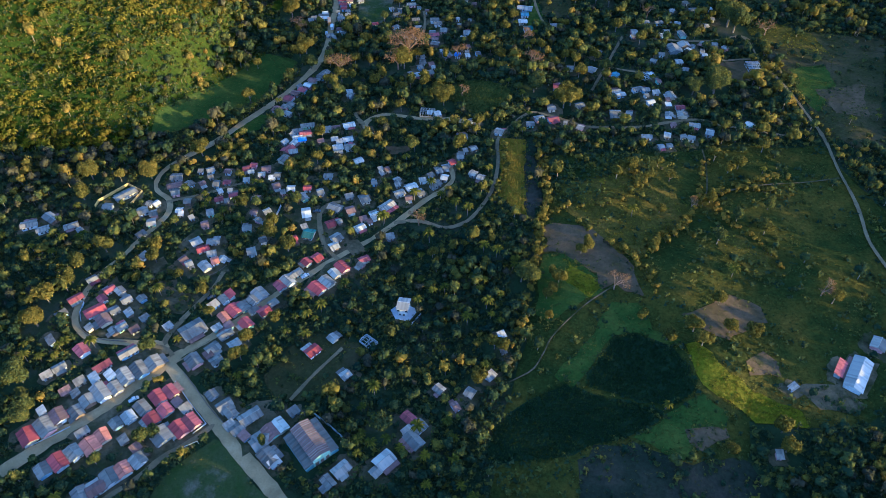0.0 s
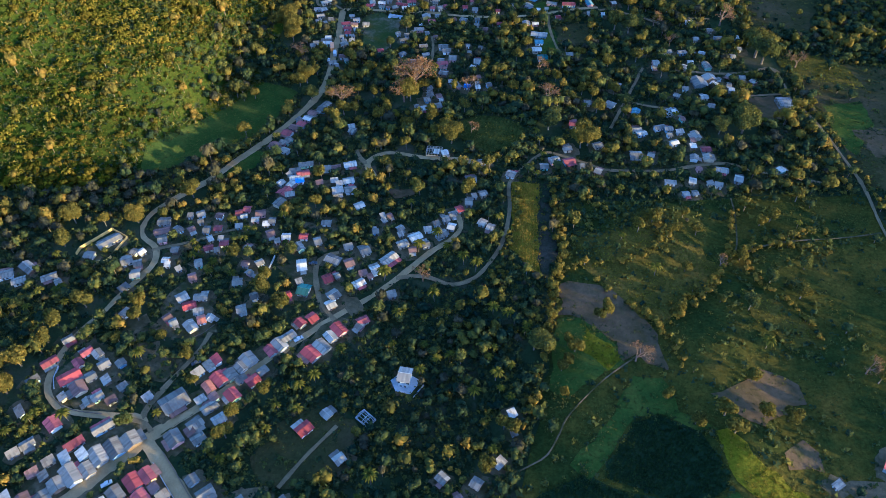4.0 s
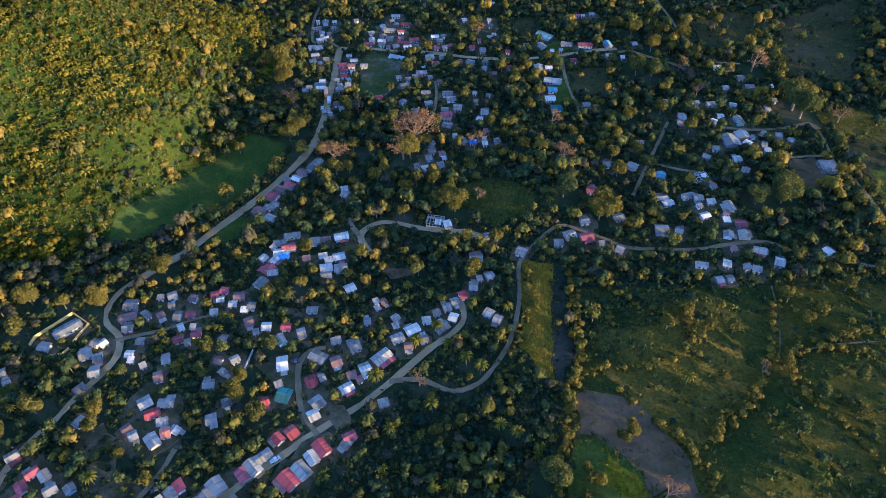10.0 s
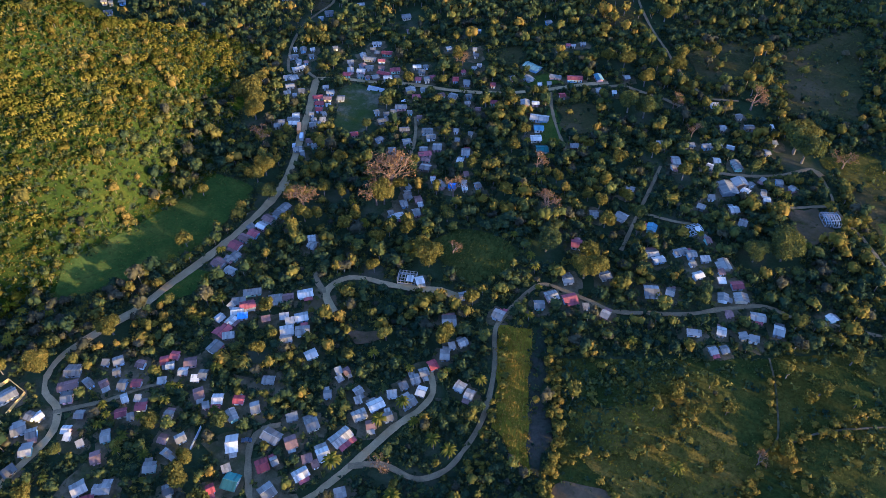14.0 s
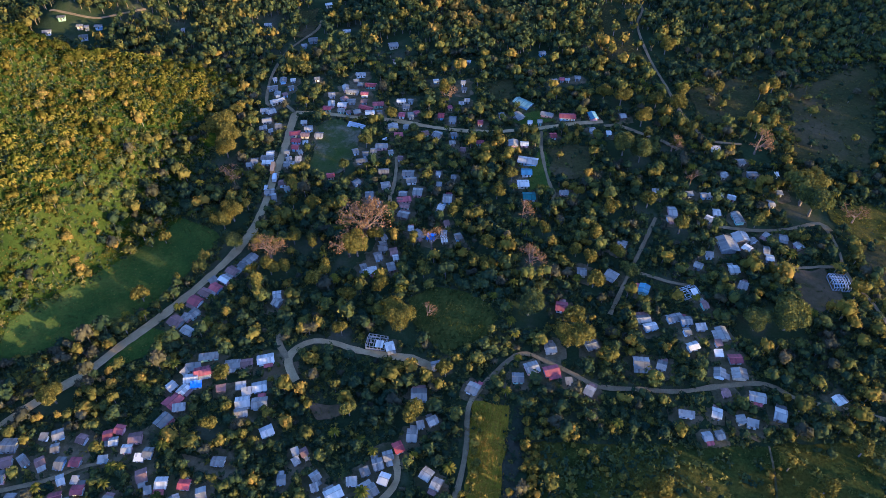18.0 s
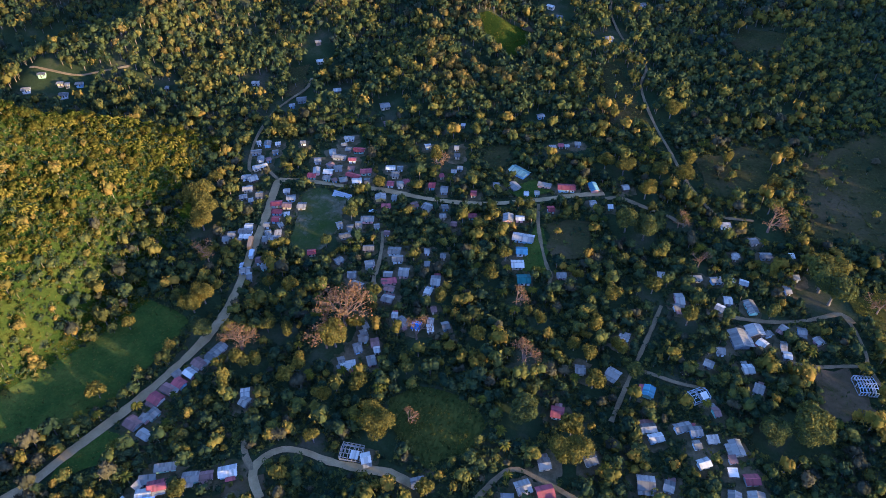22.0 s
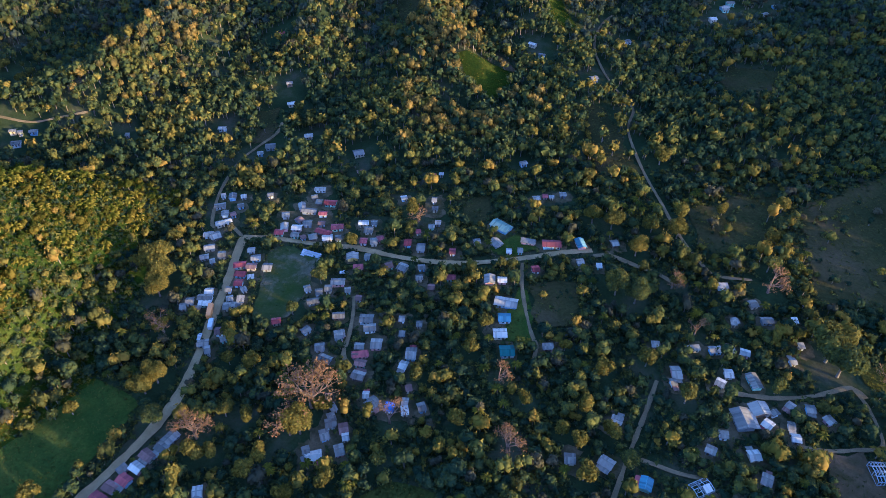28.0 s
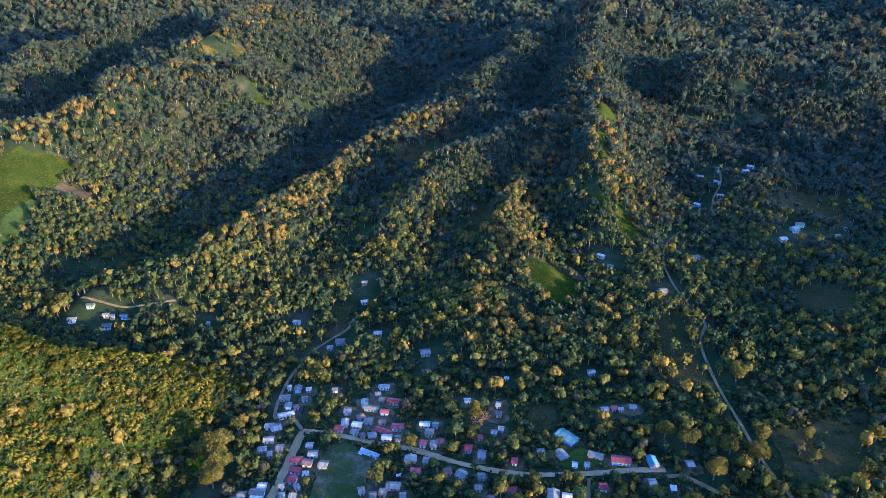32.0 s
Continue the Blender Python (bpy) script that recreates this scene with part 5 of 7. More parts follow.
house(-57.1, 572.4, 1, 6.4, 5.3, "bright")
house(26.4, 575.3, 0, 3.5, 4.3, "zinc")
house(-11.4, 575.7, 4, 3.8, 4.3, "zinc")
house(-43.0, 576.8, 0, 4.5, 4.3, "rusty")
house(-100.3, 579.2, 35, 4.1, 4.5, "bright")
house(-57.1, 579.7, 54, 4.5, 5.3, "rusty")
house(-66.1, 583.9, 12, 4.8, 5.3, "dull")
house(-99.1, 585.4, 30, 3.7, 4.3, "rusty")
house(-43.8, 585.8, -0, 5.5, 4.5, "maroon")
house(24.0, 588.3, -1, 3.9, 3.5, "dull")
house(-52.7, 588.5, -5, 9.4, 4.5, "dull")
house(-96.5, 593.7, 18, 4.3, 4.3, "dull")
house(-41.0, 596.6, -4, 7.7, 5.3, "red")
house(85.1, 597.1, 14, 4.5, 4.3, "zinc")
house(23.2, 597.2, -2, 3.3, 5.2, "zinc")
house(-48.2, 597.5, 0, 4.1, 4.5, "dull")
house(94.2, 598.3, 0, 3.2, 2.6, "bright")
house(90.4, 599.4, 0, 3.6, 4.3, "maroon")
house(4.2, 600.3, 14, 4.1, 4.3, "bright")
house(101.2, 601.2, 0, 4.3, 4.3, "zinc")
house(-52.0, 602.7, 17, 4.0, 4.3, "zinc")
house(-97.1, 603.3, 15, 3.7, 4.3, "bright")
house(-110.3, 604.2, 21, 3.2, 3.5, "zinc")
house(-80.2, 604.4, 13, 4.1, 4.5, "zinc")
house(21.2, 622.5, -5, 3.5, 4.3, "maroon")
house(26.3, 623.4, -4, 3.2, 2.6, "bright")
house(-27.2, 630.4, 20, 3.9, 4.3, "rusty")
house(79.0, 636.6, 24, 5.1, 4.5, "zinc")
house(-31.1, 652.7, 19, 7.3, 7.0, "zinc")
house(-99.0, 653.5, 17, 4.4, 4.3, "zinc")
house(-273.8, 660.8, 14, 7.0, 5.2, "dull")
house(-93.7, 661.5, 11, 7.2, 6.1, "dull")
house(-302.5, 662.4, 15, 6.6, 5.2, "dull")
house(-273.0, 668.2, 15, 3.9, 3.5, "dull")
house(-278.5, 669.0, 11, 5.2, 4.3, "dull")
house(-264.0, 669.7, 6, 6.1, 4.3, "dull")
house(-198.2, 671.6, 8, 3.3, 3.5, "dull")
house(-294.0, 674.5, 11, 6.5, 4.3, "dull")
house(-69.7, 675.4, 13, 6.1, 5.2, "bright")
house(-133.5, 683.2, 6, 6.1, 4.3, "zinc")
house(-91.6, 721.3, 22, 6.4, 4.3, "bright")
house(135.3, 735.5, 21, 5.7, 6.1, "zinc")
house(-96.5, 741.4, 16, 5.2, 4.3, "dull")
house(99.5, 776.4, -18, 5.7, 4.3, "dull")
house(93.2, 792.4, -36, 6.8, 4.3, "bright")
house(168.5, 801.0, 5, 6.2, 5.2, "zinc")
house(-115.0, 803.2, 23, 7.3, 5.2, "red")
house(170.6, 804.0, 26, 6.8, 6.1, "dull")
house(246.5, 835.0, 14, 6.3, 6.1, "bright")
house(261.5, 852.9, 6, 6.1, 5.2, "zinc")
house(296.8, 856.4, 35, 9.9, 6.1, "zinc")
house(261.8, 857.2, 27, 7.8, 6.1, "zinc")
house(269.3, 867.5, 3, 7.5, 6.1, "zinc")
house(314.9, 880.8, 10, 6.1, 5.2, "zinc")
house(192.6, 904.5, -11, 6.3, 5.2, "dull")
house(191.8, 919.7, -37, 6.6, 5.2, "bright")
house(215.6, 936.0, -1, 6.4, 6.1, "zinc")
house(222.1, 981.5, -51, 8.0, 5.2, "bright")
house(265.1, 1002.4, -16, 6.9, 5.2, "dull")
house(253.7, 1003.4, 10, 7.3, 6.1, "zinc")
house(210.2, 1007.9, -33, 7.1, 5.2, "bright")
house(227.2, 1017.2, -1, 7.0, 6.1, "bright")
house(263.7, 1020.7, -30, 7.8, 6.1, "bright")
house(230.2, 1027.4, -32, 6.5, 5.2, "bright")
house(-228.4, 1115.1, -30, 7.3, 4.3, "bright")
house(-49.8, 610.6, 3, 7.2, 4.5, "zinc")
house(-57.9, 592.9, -73, 7.4, 4.5, "zinc")
house(-51.4, 576.6, 5, 5.4, 5.2, "zinc")
house(-64.7, 573.1, -79, 6.8, 4.7, "zinc")
house(-33.0, 573.1, 8, 7.4, 5.3, "maroon")
house(-17.7, 576.3, 5, 6.2, 4.7, "bright")
house(-109.1, 567.6, 13, 5.9, 4.9, "zinc")
house(-104.7, 577.2, 23, 5.9, 4.6, "bright")
house(-104.6, 586.7, -75, 5.2, 4.5, "zinc")
house(-109.7, 594.4, 17, 7.2, 4.8, "dull")
house(-82.9, 540.4, 11, 7.1, 5.2, "red")
house(-104.3, 603.6, -81, 6.2, 4.9, "zinc")
house(-75.2, 546.2, 13, 5.7, 5.1, "zinc")
house(-85.9, 482.5, 13, 5.9, 4.7, "dull")
house(-35.8, 511.5, 15, 7.0, 4.4, "dull")
house(-21.0, 501.2, 7, 6.4, 4.8, "dull")
house(-3.9, 492.6, 8, 6.3, 5.4, "dull")
house(113.8, 390.6, 10, 6.8, 4.7, "zinc")
house(116.2, 385.8, 16, 6.5, 4.5, "bright")
house(128.0, 391.0, 17, 7.5, 4.6, "zinc")
house(132.8, 388.8, 8, 5.3, 5.0, "zinc")
house(132.8, 373.9, 21, 5.4, 4.4, "bright")
house(147.7, 381.9, -82, 7.6, 5.2, "zinc")
house(88.0, 374.1, 21, 5.7, 5.5, "zinc")
house(150.1, 368.0, 6, 6.1, 5.0, "maroon")
house(69.2, 359.5, 17, 7.2, 5.2, "maroon")
house(-230.6, 277.2, 20, 9.0, 6.0, "dull")
house(-220.0, 281.9, -35, 10.0, 6.0, "zinc")
house(-205.5, 274.6, 30, 8.0, 5.0, "dull")
house(-220.8, 272.7, 25, 7.0, 5.0, "zinc")


# ---- buildings of their own kind ----
def hall(x, y, turn, l, w):
    """The community hall: a tall nave with a striped roof and two low aisles."""
    ob = thing("community_hall", "large turquoise-walled hall with a striped red-brown roof", "hall", x, y, turn)
    take(x, y, turn, l, w, 1.5)
    nave, aisle, rng = w * 0.54, w * 0.23, random.Random(3)
    bm = bmesh.new()
    box(bm, 0, 0, 2.6, l - 0.8, nave - 0.3, 6.2)
    part("nave_wall", bm, WALLS["pale green"], ob)
    for turned in (0, math.pi):
        rot = Matrix.Rotation(turned, 3, "Z")
        slope = part("nave_roof", roof_slope(l, nave / 2 + 0.2, 1.3, 0, 26, rng), ROOFS["rusty"], ob)
        slope.matrix_basis = Matrix.Translation((0, 0, 5.75)) @ rot.to_4x4()
        for k in range(18):
            s = bmesh.new()
            box(s, -l / 2 + (k + 0.5) * l / 18, -nave / 4, 0.72, 0.3, nave / 2 + 0.1, 0.04)
            for v in s.verts:
                v.co.z = 0.06 + 1.3 * (1 + v.co.y / (nave / 2 + 0.2)) + (0.03 if v.co.z > 0.72 else 0)
            part("roof_light", s, ROOFS["dull"], slope, "pale translucent roof strip")
        a = bmesh.new()
        box(a, 0, -(nave / 2 + aisle / 2), 1.0, l - 0.8, aisle, 4.0)
        bmesh.ops.rotate(a, verts=a.verts[:], cent=(0, 0, 0), matrix=rot)
        part("aisle_wall", a, ROOFS["teal"], ob, "turquoise painted aisle wall")
        s = roof_slope(l, aisle + 0.4, 0.7, 0, 16, rng)
        o = part("aisle_roof", s, ROOFS["dull"], ob)
        o.matrix_basis = rot.to_4x4() @ Matrix.Translation((0, -nave / 2 + 0.1, 3.15))
    for k in (-1, 0, 1):
        d = bmesh.new()
        box(d, l / 2 - 0.36, k * nave * 0.3, 1.3, 0.1, 1.5, 2.6)
        part("door", d, M_WOOD, ob)


def wall_line(points, high, material, label):
    ob = thing("compound_wall", label, "wall", *points[0])
    bx, by, bz = ob.matrix_basis.translation
    for (ax, ay), (cx2, cy2) in zip(points, points[1:]):
        n = max(1, round(math.hypot(cx2 - ax, cy2 - ay) / 3.5))
        for k in range(n):
            p, q = (ax + (cx2 - ax) * k / n, ay + (cy2 - ay) * k / n), (ax + (cx2 - ax) * (k + 1) / n, ay + (cy2 - ay) * (k + 1) / n)
            m = ((p[0] + q[0]) / 2, (p[1] + q[1]) / 2)
            bm = bmesh.new()
            box(bm, m[0] - bx, m[1] - by, ground_at(*m) - bz + high / 2 - 0.2, math.hypot(q[0] - p[0], q[1] - p[1]) - 0.03, 0.25, high, math.atan2(q[1] - p[1], q[0] - p[0]))
            part("wall_panel", bm, material, ob)
            take(*m, 0, 2, 2, 1)


def timber_frame(name, label, x, y, turn, l, w, high, material, rows, tin=False):
    """A roofless building: posts, top plates and rafters."""
    ob = thing(name, label, "building frame", x, y, turn)
    take(x, y, turn, l, w, 1)
    for i in range(rows + 1):
        px = -l / 2 + l * i / rows
        for py in (-w / 2, 0, w / 2):
            bm = bmesh.new()
            beam(bm, (px, py, -0.3), (px, py, high + (0.8 if py == 0 else 0)), 0.22)
            part("post", bm, material, ob)
        for sg in (-1, 1):
            bm = bmesh.new()
            beam(bm, (px, sg * w / 2, high), (px, 0, high + 0.8), 0.2)
            part("rafter", bm, material, ob)
    for py, pz in ((-w / 2, high), (-w / 4, high + 0.45), (0, high + 0.85), (w / 4, high + 0.45), (w / 2, high)):
        bm = bmesh.new()
        beam(bm, (-l / 2, py, pz), (l / 2, py, pz), 0.18)
        part("purlin", bm, material, ob)
    bm = bmesh.new()
    for sx, sy, dx, dy in ((0, -w / 2, l, 0.2), (0, w / 2, l, 0.2), (-l / 2, 0, 0.2, w), (l / 2, 0, 0.2, w), (l * 0.1, 0, 0.2, w)):
        box(bm, sx, sy, 0.25, dx, dy, 1.3)
    part("low_wall", bm, WALLS["grey block"], ob)
    if tin:
        s = roof_slope(l * 0.4, w / 2, 0.8, 0, 4, random.Random(2))
        bmesh.ops.translate(s, verts=s.verts[:], vec=(l * 0.2, 0, high + 0.15))
        part("roof", s, ROOFS["bright"], ob)


def goal(x, y, turn):
    ob = thing("goal", "white tubular football goal at the end of the pitch", "goal", x, y, turn, z=ground_at(x, y) + 0.3)
    for a, b, nm in (((-3.2, 0, 0), (-3.2, 0, 2.3), "post"), ((3.2, 0, 0), (3.2, 0, 2.3), "post"), ((-3.25, 0, 2.3), (3.25, 0, 2.3), "crossbar")):
        bm = bmesh.new()
        beam(bm, a, b, 0.14)
        part(nm, bm, M_FRAME, ob)


def bleachers(x, y, turn, l):
    ob = thing("bleachers", "grey concrete stand of steps beside the playing field", "stand", x, y, turn)
    take(x, y, turn, l, 4, 1)
    for k in range(4):
        bm = bmesh.new()
        box(bm, 0, -1.5 + k, 0.1 + 0.25 * k, l, 1.0, 0.9 + 0.5 * k)
        part("step", bm, M_CONCRETE, ob)


hall(-54.5, 140.6, -51.7, 18.3, 15.2)
wall_line(((-199.3, 292.4), (-198.9, 297.5), (-187.3, 313.1), (-176.7, 306.5), (-179.8, 295.0)), 2.0, M_YELLOW, "yellow painted compound wall round a schoolyard")
wall_line(((-187.0, 287.0), (-181.7, 288.2), (-180.2, 291.6)), 1.8, M_YELLOW, "yellow painted wall beside the schoolyard gate")
wall_line(((-93.7, 280.4), (-92.1, 290.8)), 1.8, M_CONCRETE, "pale plastered garden wall")
timber_frame("steel_frame", "open steel roof frame of an unfinished shed", 211.6, 416.4, 0, 8, 9, 3.2, M_STEEL, 6)
timber_frame("ruined_house", "roofless timber-framed house with scraps of tin", -10, 375, -8, 9, 7, 2.4, M_PALEWOOD, 5, True)
timber_frame("unfinished_house", "pale block house under construction, without a roof", 138.2, 408, 25, 8, 6, 2.2, M_CONCRETE, 3, True)
timber_frame("ruined_house", "foundations and low walls of a small unfinished house", -35, 194.5, -40, 7, 5, 1.4, M_CONCRETE, 2)
goal(-105.6, 141.6, 28)
bleachers(-44.5, 549.5, -20, 12)

# ---- plants ----
def spots_on_lobes(rng, n, lobes):
    """Points on the skin of a few overlapping lobes, with the way out at each."""
    k = rng.randint(0, len(lobes), n)
    d = rng.randn(n, 3)
    d[:, 2] = np.abs(d[:, 2]) * 0.9 - 0.25
    d /= np.linalg.norm(d, axis=1)[:, None]
    c, r = lobes[k, :3], lobes[k, 3:4]
    return c + d * r * (0.75 + 0.3 * rng.rand(n, 1)), d


def leaf_blades(rng, at, out, size):
    """Clumps of leaves: three-sided blades that face outwards, unevenly."""
    n = len(at)
    nrm = out + 0.55 * rng.randn(n, 3)
    nrm /= np.linalg.norm(nrm, axis=1)[:, None]
    u = np.cross(nrm, rng.randn(n, 3))
    u /= np.linalg.norm(u, axis=1)[:, None]
    v = np.cross(nrm, u)
    s = size * (0.6 + 0.7 * rng.rand(n, 1))
    asp = 0.6 + 0.5 * rng.rand(n, 1)
    c = np.stack([at - u * s - v * s * asp * 0.5, at + u * s - v * s * asp * 0.35, at + v * s * asp * 1.25 + nrm * s * 0.3], 1)
    return c.reshape(-1, 3), np.arange(n * 3).reshape(-1, 3)


def tube(a, b, ra, rb, sides=5):
    a, b = np.array(a, float), np.array(b, float)
    d = (b - a) / max(np.linalg.norm(b - a), 1e-6)
    u = np.cross(d, (0.3, 0.9, 0.2))
    u /= np.linalg.norm(u)
    w = np.cross(d, u)
    an = np.arange(sides) * 2 * np.pi / sides
    ring = np.cos(an)[:, None] * u + np.sin(an)[:, None] * w
    v = np.concatenate([a + ring * ra, b + ring * rb])
    i = np.arange(sides)
    return v, np.stack([i, (i + 1) % sides, (i + 1) % sides + sides, i + sides], -1)


def gather(pieces):
    """Joins (verts, faces, material) pieces into one template."""
    v, f, m, base = [], [], [], 0
    for pv, pf, pm in pieces:
        if pf.shape[1] == 4:
            pf = np.concatenate([pf[:, :3], pf[:, [0, 2, 3]]])
        v.append(pv)
        f.append(pf + base)
        m.append(np.full(len(pf), pm))
        base += len(pv)
    return np.concatenate(v), np.concatenate(f), np.concatenate(m)


def broad_crown(seed, n, leaf, flat=0.72):
    rng = np.random.RandomState(seed)
    k = rng.randint(5, 8)
    a, r = rng.rand(k) * 6.283, 0.28 + 0.34 * rng.rand(k)
    lobes = np.column_stack([np.cos(a) * r, np.sin(a) * r, 1.15 + (rng.rand(k) - 0.4) * 0.7 * flat, 0.42 + 0.2 * rng.rand(k)])
    lobes[0] = (0.05, 0, 1.3, 0.55)
    at, out = spots_on_lobes(rng, n, lobes)
    return leaf_blades(rng, at, out, leaf), lobes


PHI = (1 + 5 ** 0.5) / 2
KNOT = np.array([(-1, PHI, 0), (1, PHI, 0), (-1, -PHI, 0), (1, -PHI, 0), (0, -1, PHI), (0, 1, PHI), (0, -1, -PHI), (0, 1, -PHI), (PHI, 0, -1), (PHI, 0, 1), (-PHI, 0, -1), (-PHI, 0, 1)]) / math.hypot(1, PHI)
KNOT_FACES = np.array([(0, 11, 5), (0, 5, 1), (0, 1, 7), (0, 7, 10), (0, 10, 11), (1, 5, 9), (5, 11, 4), (11, 10, 2), (10, 7, 6), (7, 1, 8), (3, 9, 4), (3, 4, 2), (3, 2, 6), (3, 6, 8), (3, 8, 9), (4, 9, 5), (2, 4, 11), (6, 2, 10), (8, 6, 7), (9, 8, 1)])


def leaf_mass(rng, lobes, fill=0.86):
    """The dense inside of a crown: one uneven lump of foliage for each lobe."""
    out = []
    for x, y, z, r in lobes:
        v = KNOT[:, [0, 2, 1]] * (1, 1, 0.85) + 0.16 * rng.randn(12, 3)
        out.append((v * r * fill + (x, y, z), KNOT_FACES, 0))
    return out


def broad_tree(seed, n=215, leaf=0.16, most=9):
    """A leafy crown of a few lobes, ragged with leaf clumps, on a short trunk."""
    (v, f), lobes = broad_crown(seed, n, leaf)
    if len(lobes) > most:
        lobes = np.concatenate([lobes[:most - 1], [[*lobes[most - 1:, :3].mean(0), 0.62]]])
    tv, tf = tube((0, 0, -0.15), (0.04, 0.02, 1.0), 0.085, 0.045, 3)
    return gather([(v, f, 0)] + leaf_mass(np.random.RandomState(seed + 300), lobes) + [(tv, tf, 1)])


def limbs(seed, depth, lean=0.8):
    """Trunk and forking limbs as tapered tubes; the ends of the twigs come with them."""
    rng = np.random.RandomState(seed)
    out, ends = [], []

    def grow(a, d, length, r, level):
        b = a + d * length
        out.append((*tube(a, b, r, r * 0.62, 5 if level == 0 else 4 if level < 3 else 3), 0))
        if level == depth:
            ends.append(b)
            return
        for _ in range(3 if level < 3 else 2):
            w = d + lean * rng.randn(3) * (0.55 + 0.1 * level)
            w[2] = abs(w[2]) * 0.7 + 0.12
            grow(b, w / np.linalg.norm(w), length * (0.62 + 0.2 * rng.rand()), r * 0.58, level + 1)
    grow(np.array((0, 0, -0.1)), np.array((0.03, 0.02, 1.0)), 0.62, 0.085, 0)
    v, f, _ = gather(out)
    return v, f, np.array(ends)


def palm_tree(seed, fronds=13):
    rng = np.random.RandomState(seed)
    pieces = []
    top = np.array((0.15, 0.05, 2.1))
    for k in range(fronds):
        a = k * 2.4 + rng.rand() * 0.4
        rise = 0.55 * rng.rand() + 0.05
        d = np.array((math.cos(a), math.sin(a)))
        side = np.array((-d[1], d[0]))
        spine = [(0, 0), (0.4, rise * 0.75), (0.8, rise * 0.55), (1.12, rise * 0.1 - 0.22)]
        wid = (0.07, 0.19, 0.16, 0.02)
        mid = [np.array((*(d * s), z)) + top for s, z in spine]
        for sg in (-1, 1):
            edge = [m + np.array((*(side * w * sg), -w * 0.55)) for m, w in zip(mid, wid)]
            v = np.array(mid + edge)
            q = np.array([(i, i + 1, i + 5, i + 4) for i in range(3)])
            pieces.append((v, q if sg > 0 else q[:, ::-1], 0))
    a, b = np.array((0, 0, -0.1)), np.array((0.08, 0.02, 1.1))
    pieces.append((*tube(a, b, 0.07, 0.055, 5), 1))
    pieces.append((*tube(b, top, 0.055, 0.045, 5), 1))
    return gather(pieces)


def upright_palm(seed, fronds=12):
    """A stemless palm: long fronds that rise steeply and arch over."""
    rng = np.random.RandomState(seed)
    pieces = []
    for k in range(fronds):
        a = k * 2.4 + rng.rand() * 0.5
        up, far = 0.75 + 0.5 * rng.rand(), 0.75 + 0.4 * rng.rand()
        d = np.array((math.cos(a), math.sin(a)))
        side = np.array((-d[1], d[0]))
        mid = [np.array((*(d * s * far), 0.25 + z * up)) for s, z in ((0, 0), (0.22, 0.6), (0.55, 1.05), (0.92, 1.0), (1.2, 0.62))]
        for sg in (-1, 1):
            edge = [m + np.array((*(side * w * sg), -w * 0.45)) for m, w in zip(mid, (0.03, 0.13, 0.2, 0.17, 0.02))]
            q = np.array([(i, i + 1, i + 6, i + 5) for i in range(4)])
            pieces.append((np.array(mid + edge), q if sg > 0 else q[:, ::-1], 0))
    return gather(pieces)


def plant(name, label, templates, x, y, size, tint, materials, stretch=None, seed=1, category="trees", lift=0.0):
    """Many plants as one object of kind stuff."""
    rng = np.random.RandomState(seed)
    pick, turn = rng.randint(0, len(templates), len(x)), rng.rand(len(x)) * 6.283
    z = ground(x, y) + lift
    tall = size * (1 if stretch is None else stretch)
    vs, fs, ms, ts, base = [], [], [], [], 0
    for k, (tv, tf, tm) in enumerate(templates):
        s = np.where(pick == k)[0]
        if not len(s):
            continue
        c, n = np.cos(turn[s])[:, None], np.sin(turn[s])[:, None]
        px, py = tv[None, :, 0] * size[s, None], tv[None, :, 1] * size[s, None]
        v = np.stack([px * c - py * n + x[s, None], px * n + py * c + y[s, None], tv[None, :, 2] * tall[s, None] + z[s, None]], -1)
        vs.append(v.reshape(-1, 3))
        fs.append((tf[None] + (np.arange(len(s)) * len(tv))[:, None, None] + base).reshape(-1, 3))
        ms.append(np.tile(tm, len(s)))
        ts.append(np.repeat(tint[s], len(tf)))
        base += len(s) * len(tv)
    me = array_mesh(name, np.concatenate(vs), np.concatenate(fs), materials, np.concatenate(ms), np.concatenate(ts))
    me.polygons.foreach_set("use_smooth", np.ones(len(me.polygons), bool))
    return tagged(new(name, me), label, category, kind="stuff")


# single trees
BIG = []
for k in range(4):
    (v, f), lobes = broad_crown(50 + k, 1100, 0.105)
    v, f, _ = gather([(v, f, 0)] + leaf_mass(np.random.RandomState(350 + k), lobes, 0.8))
    lv, lf, _ = limbs(60 + k, 2, 0.6)
    BIG.append((array_mesh("crown", v, f, [M_LEAF], None, 0.35 + 0.0 * f[:, 0]), array_mesh("crown", v, f, [M_RUST], None, 0.30 + 0.0 * f[:, 0]), array_mesh("trunk", lv, lf, [M_BARK])))
HUGE = []
for k in range(3):
    (v, f), lobes = broad_crown(55 + k, 3600, 0.062)
    v, f, _ = gather([(v, f, 0)] + leaf_mass(np.random.RandomState(360 + k), lobes, 0.8))
    HUGE.append((array_mesh("crown", v, f, [M_LEAF], None, 0.40 + 0.0 * f[:, 0]), array_mesh("crown", v, f, [M_RUST], None, 0.30 + 0.0 * f[:, 0]), BIG[k][2]))
BARE = []
for k in range(3):
    lv, lf, ends = limbs(80 + k, 5, 0.75)
    rng = np.random.RandomState(k)
    at = np.repeat(ends, 3, 0) + 0.07 * rng.randn(len(ends) * 3, 3)
    v, f = leaf_blades(rng, at, rng.randn(len(at), 3), 0.05)
    BARE.append((array_mesh("twigs", v, f, [M_PINK], None, np.full(len(f), 0.3)), array_mesh("trunk", lv, lf, [M_PALEBARK])))
PALMS = []
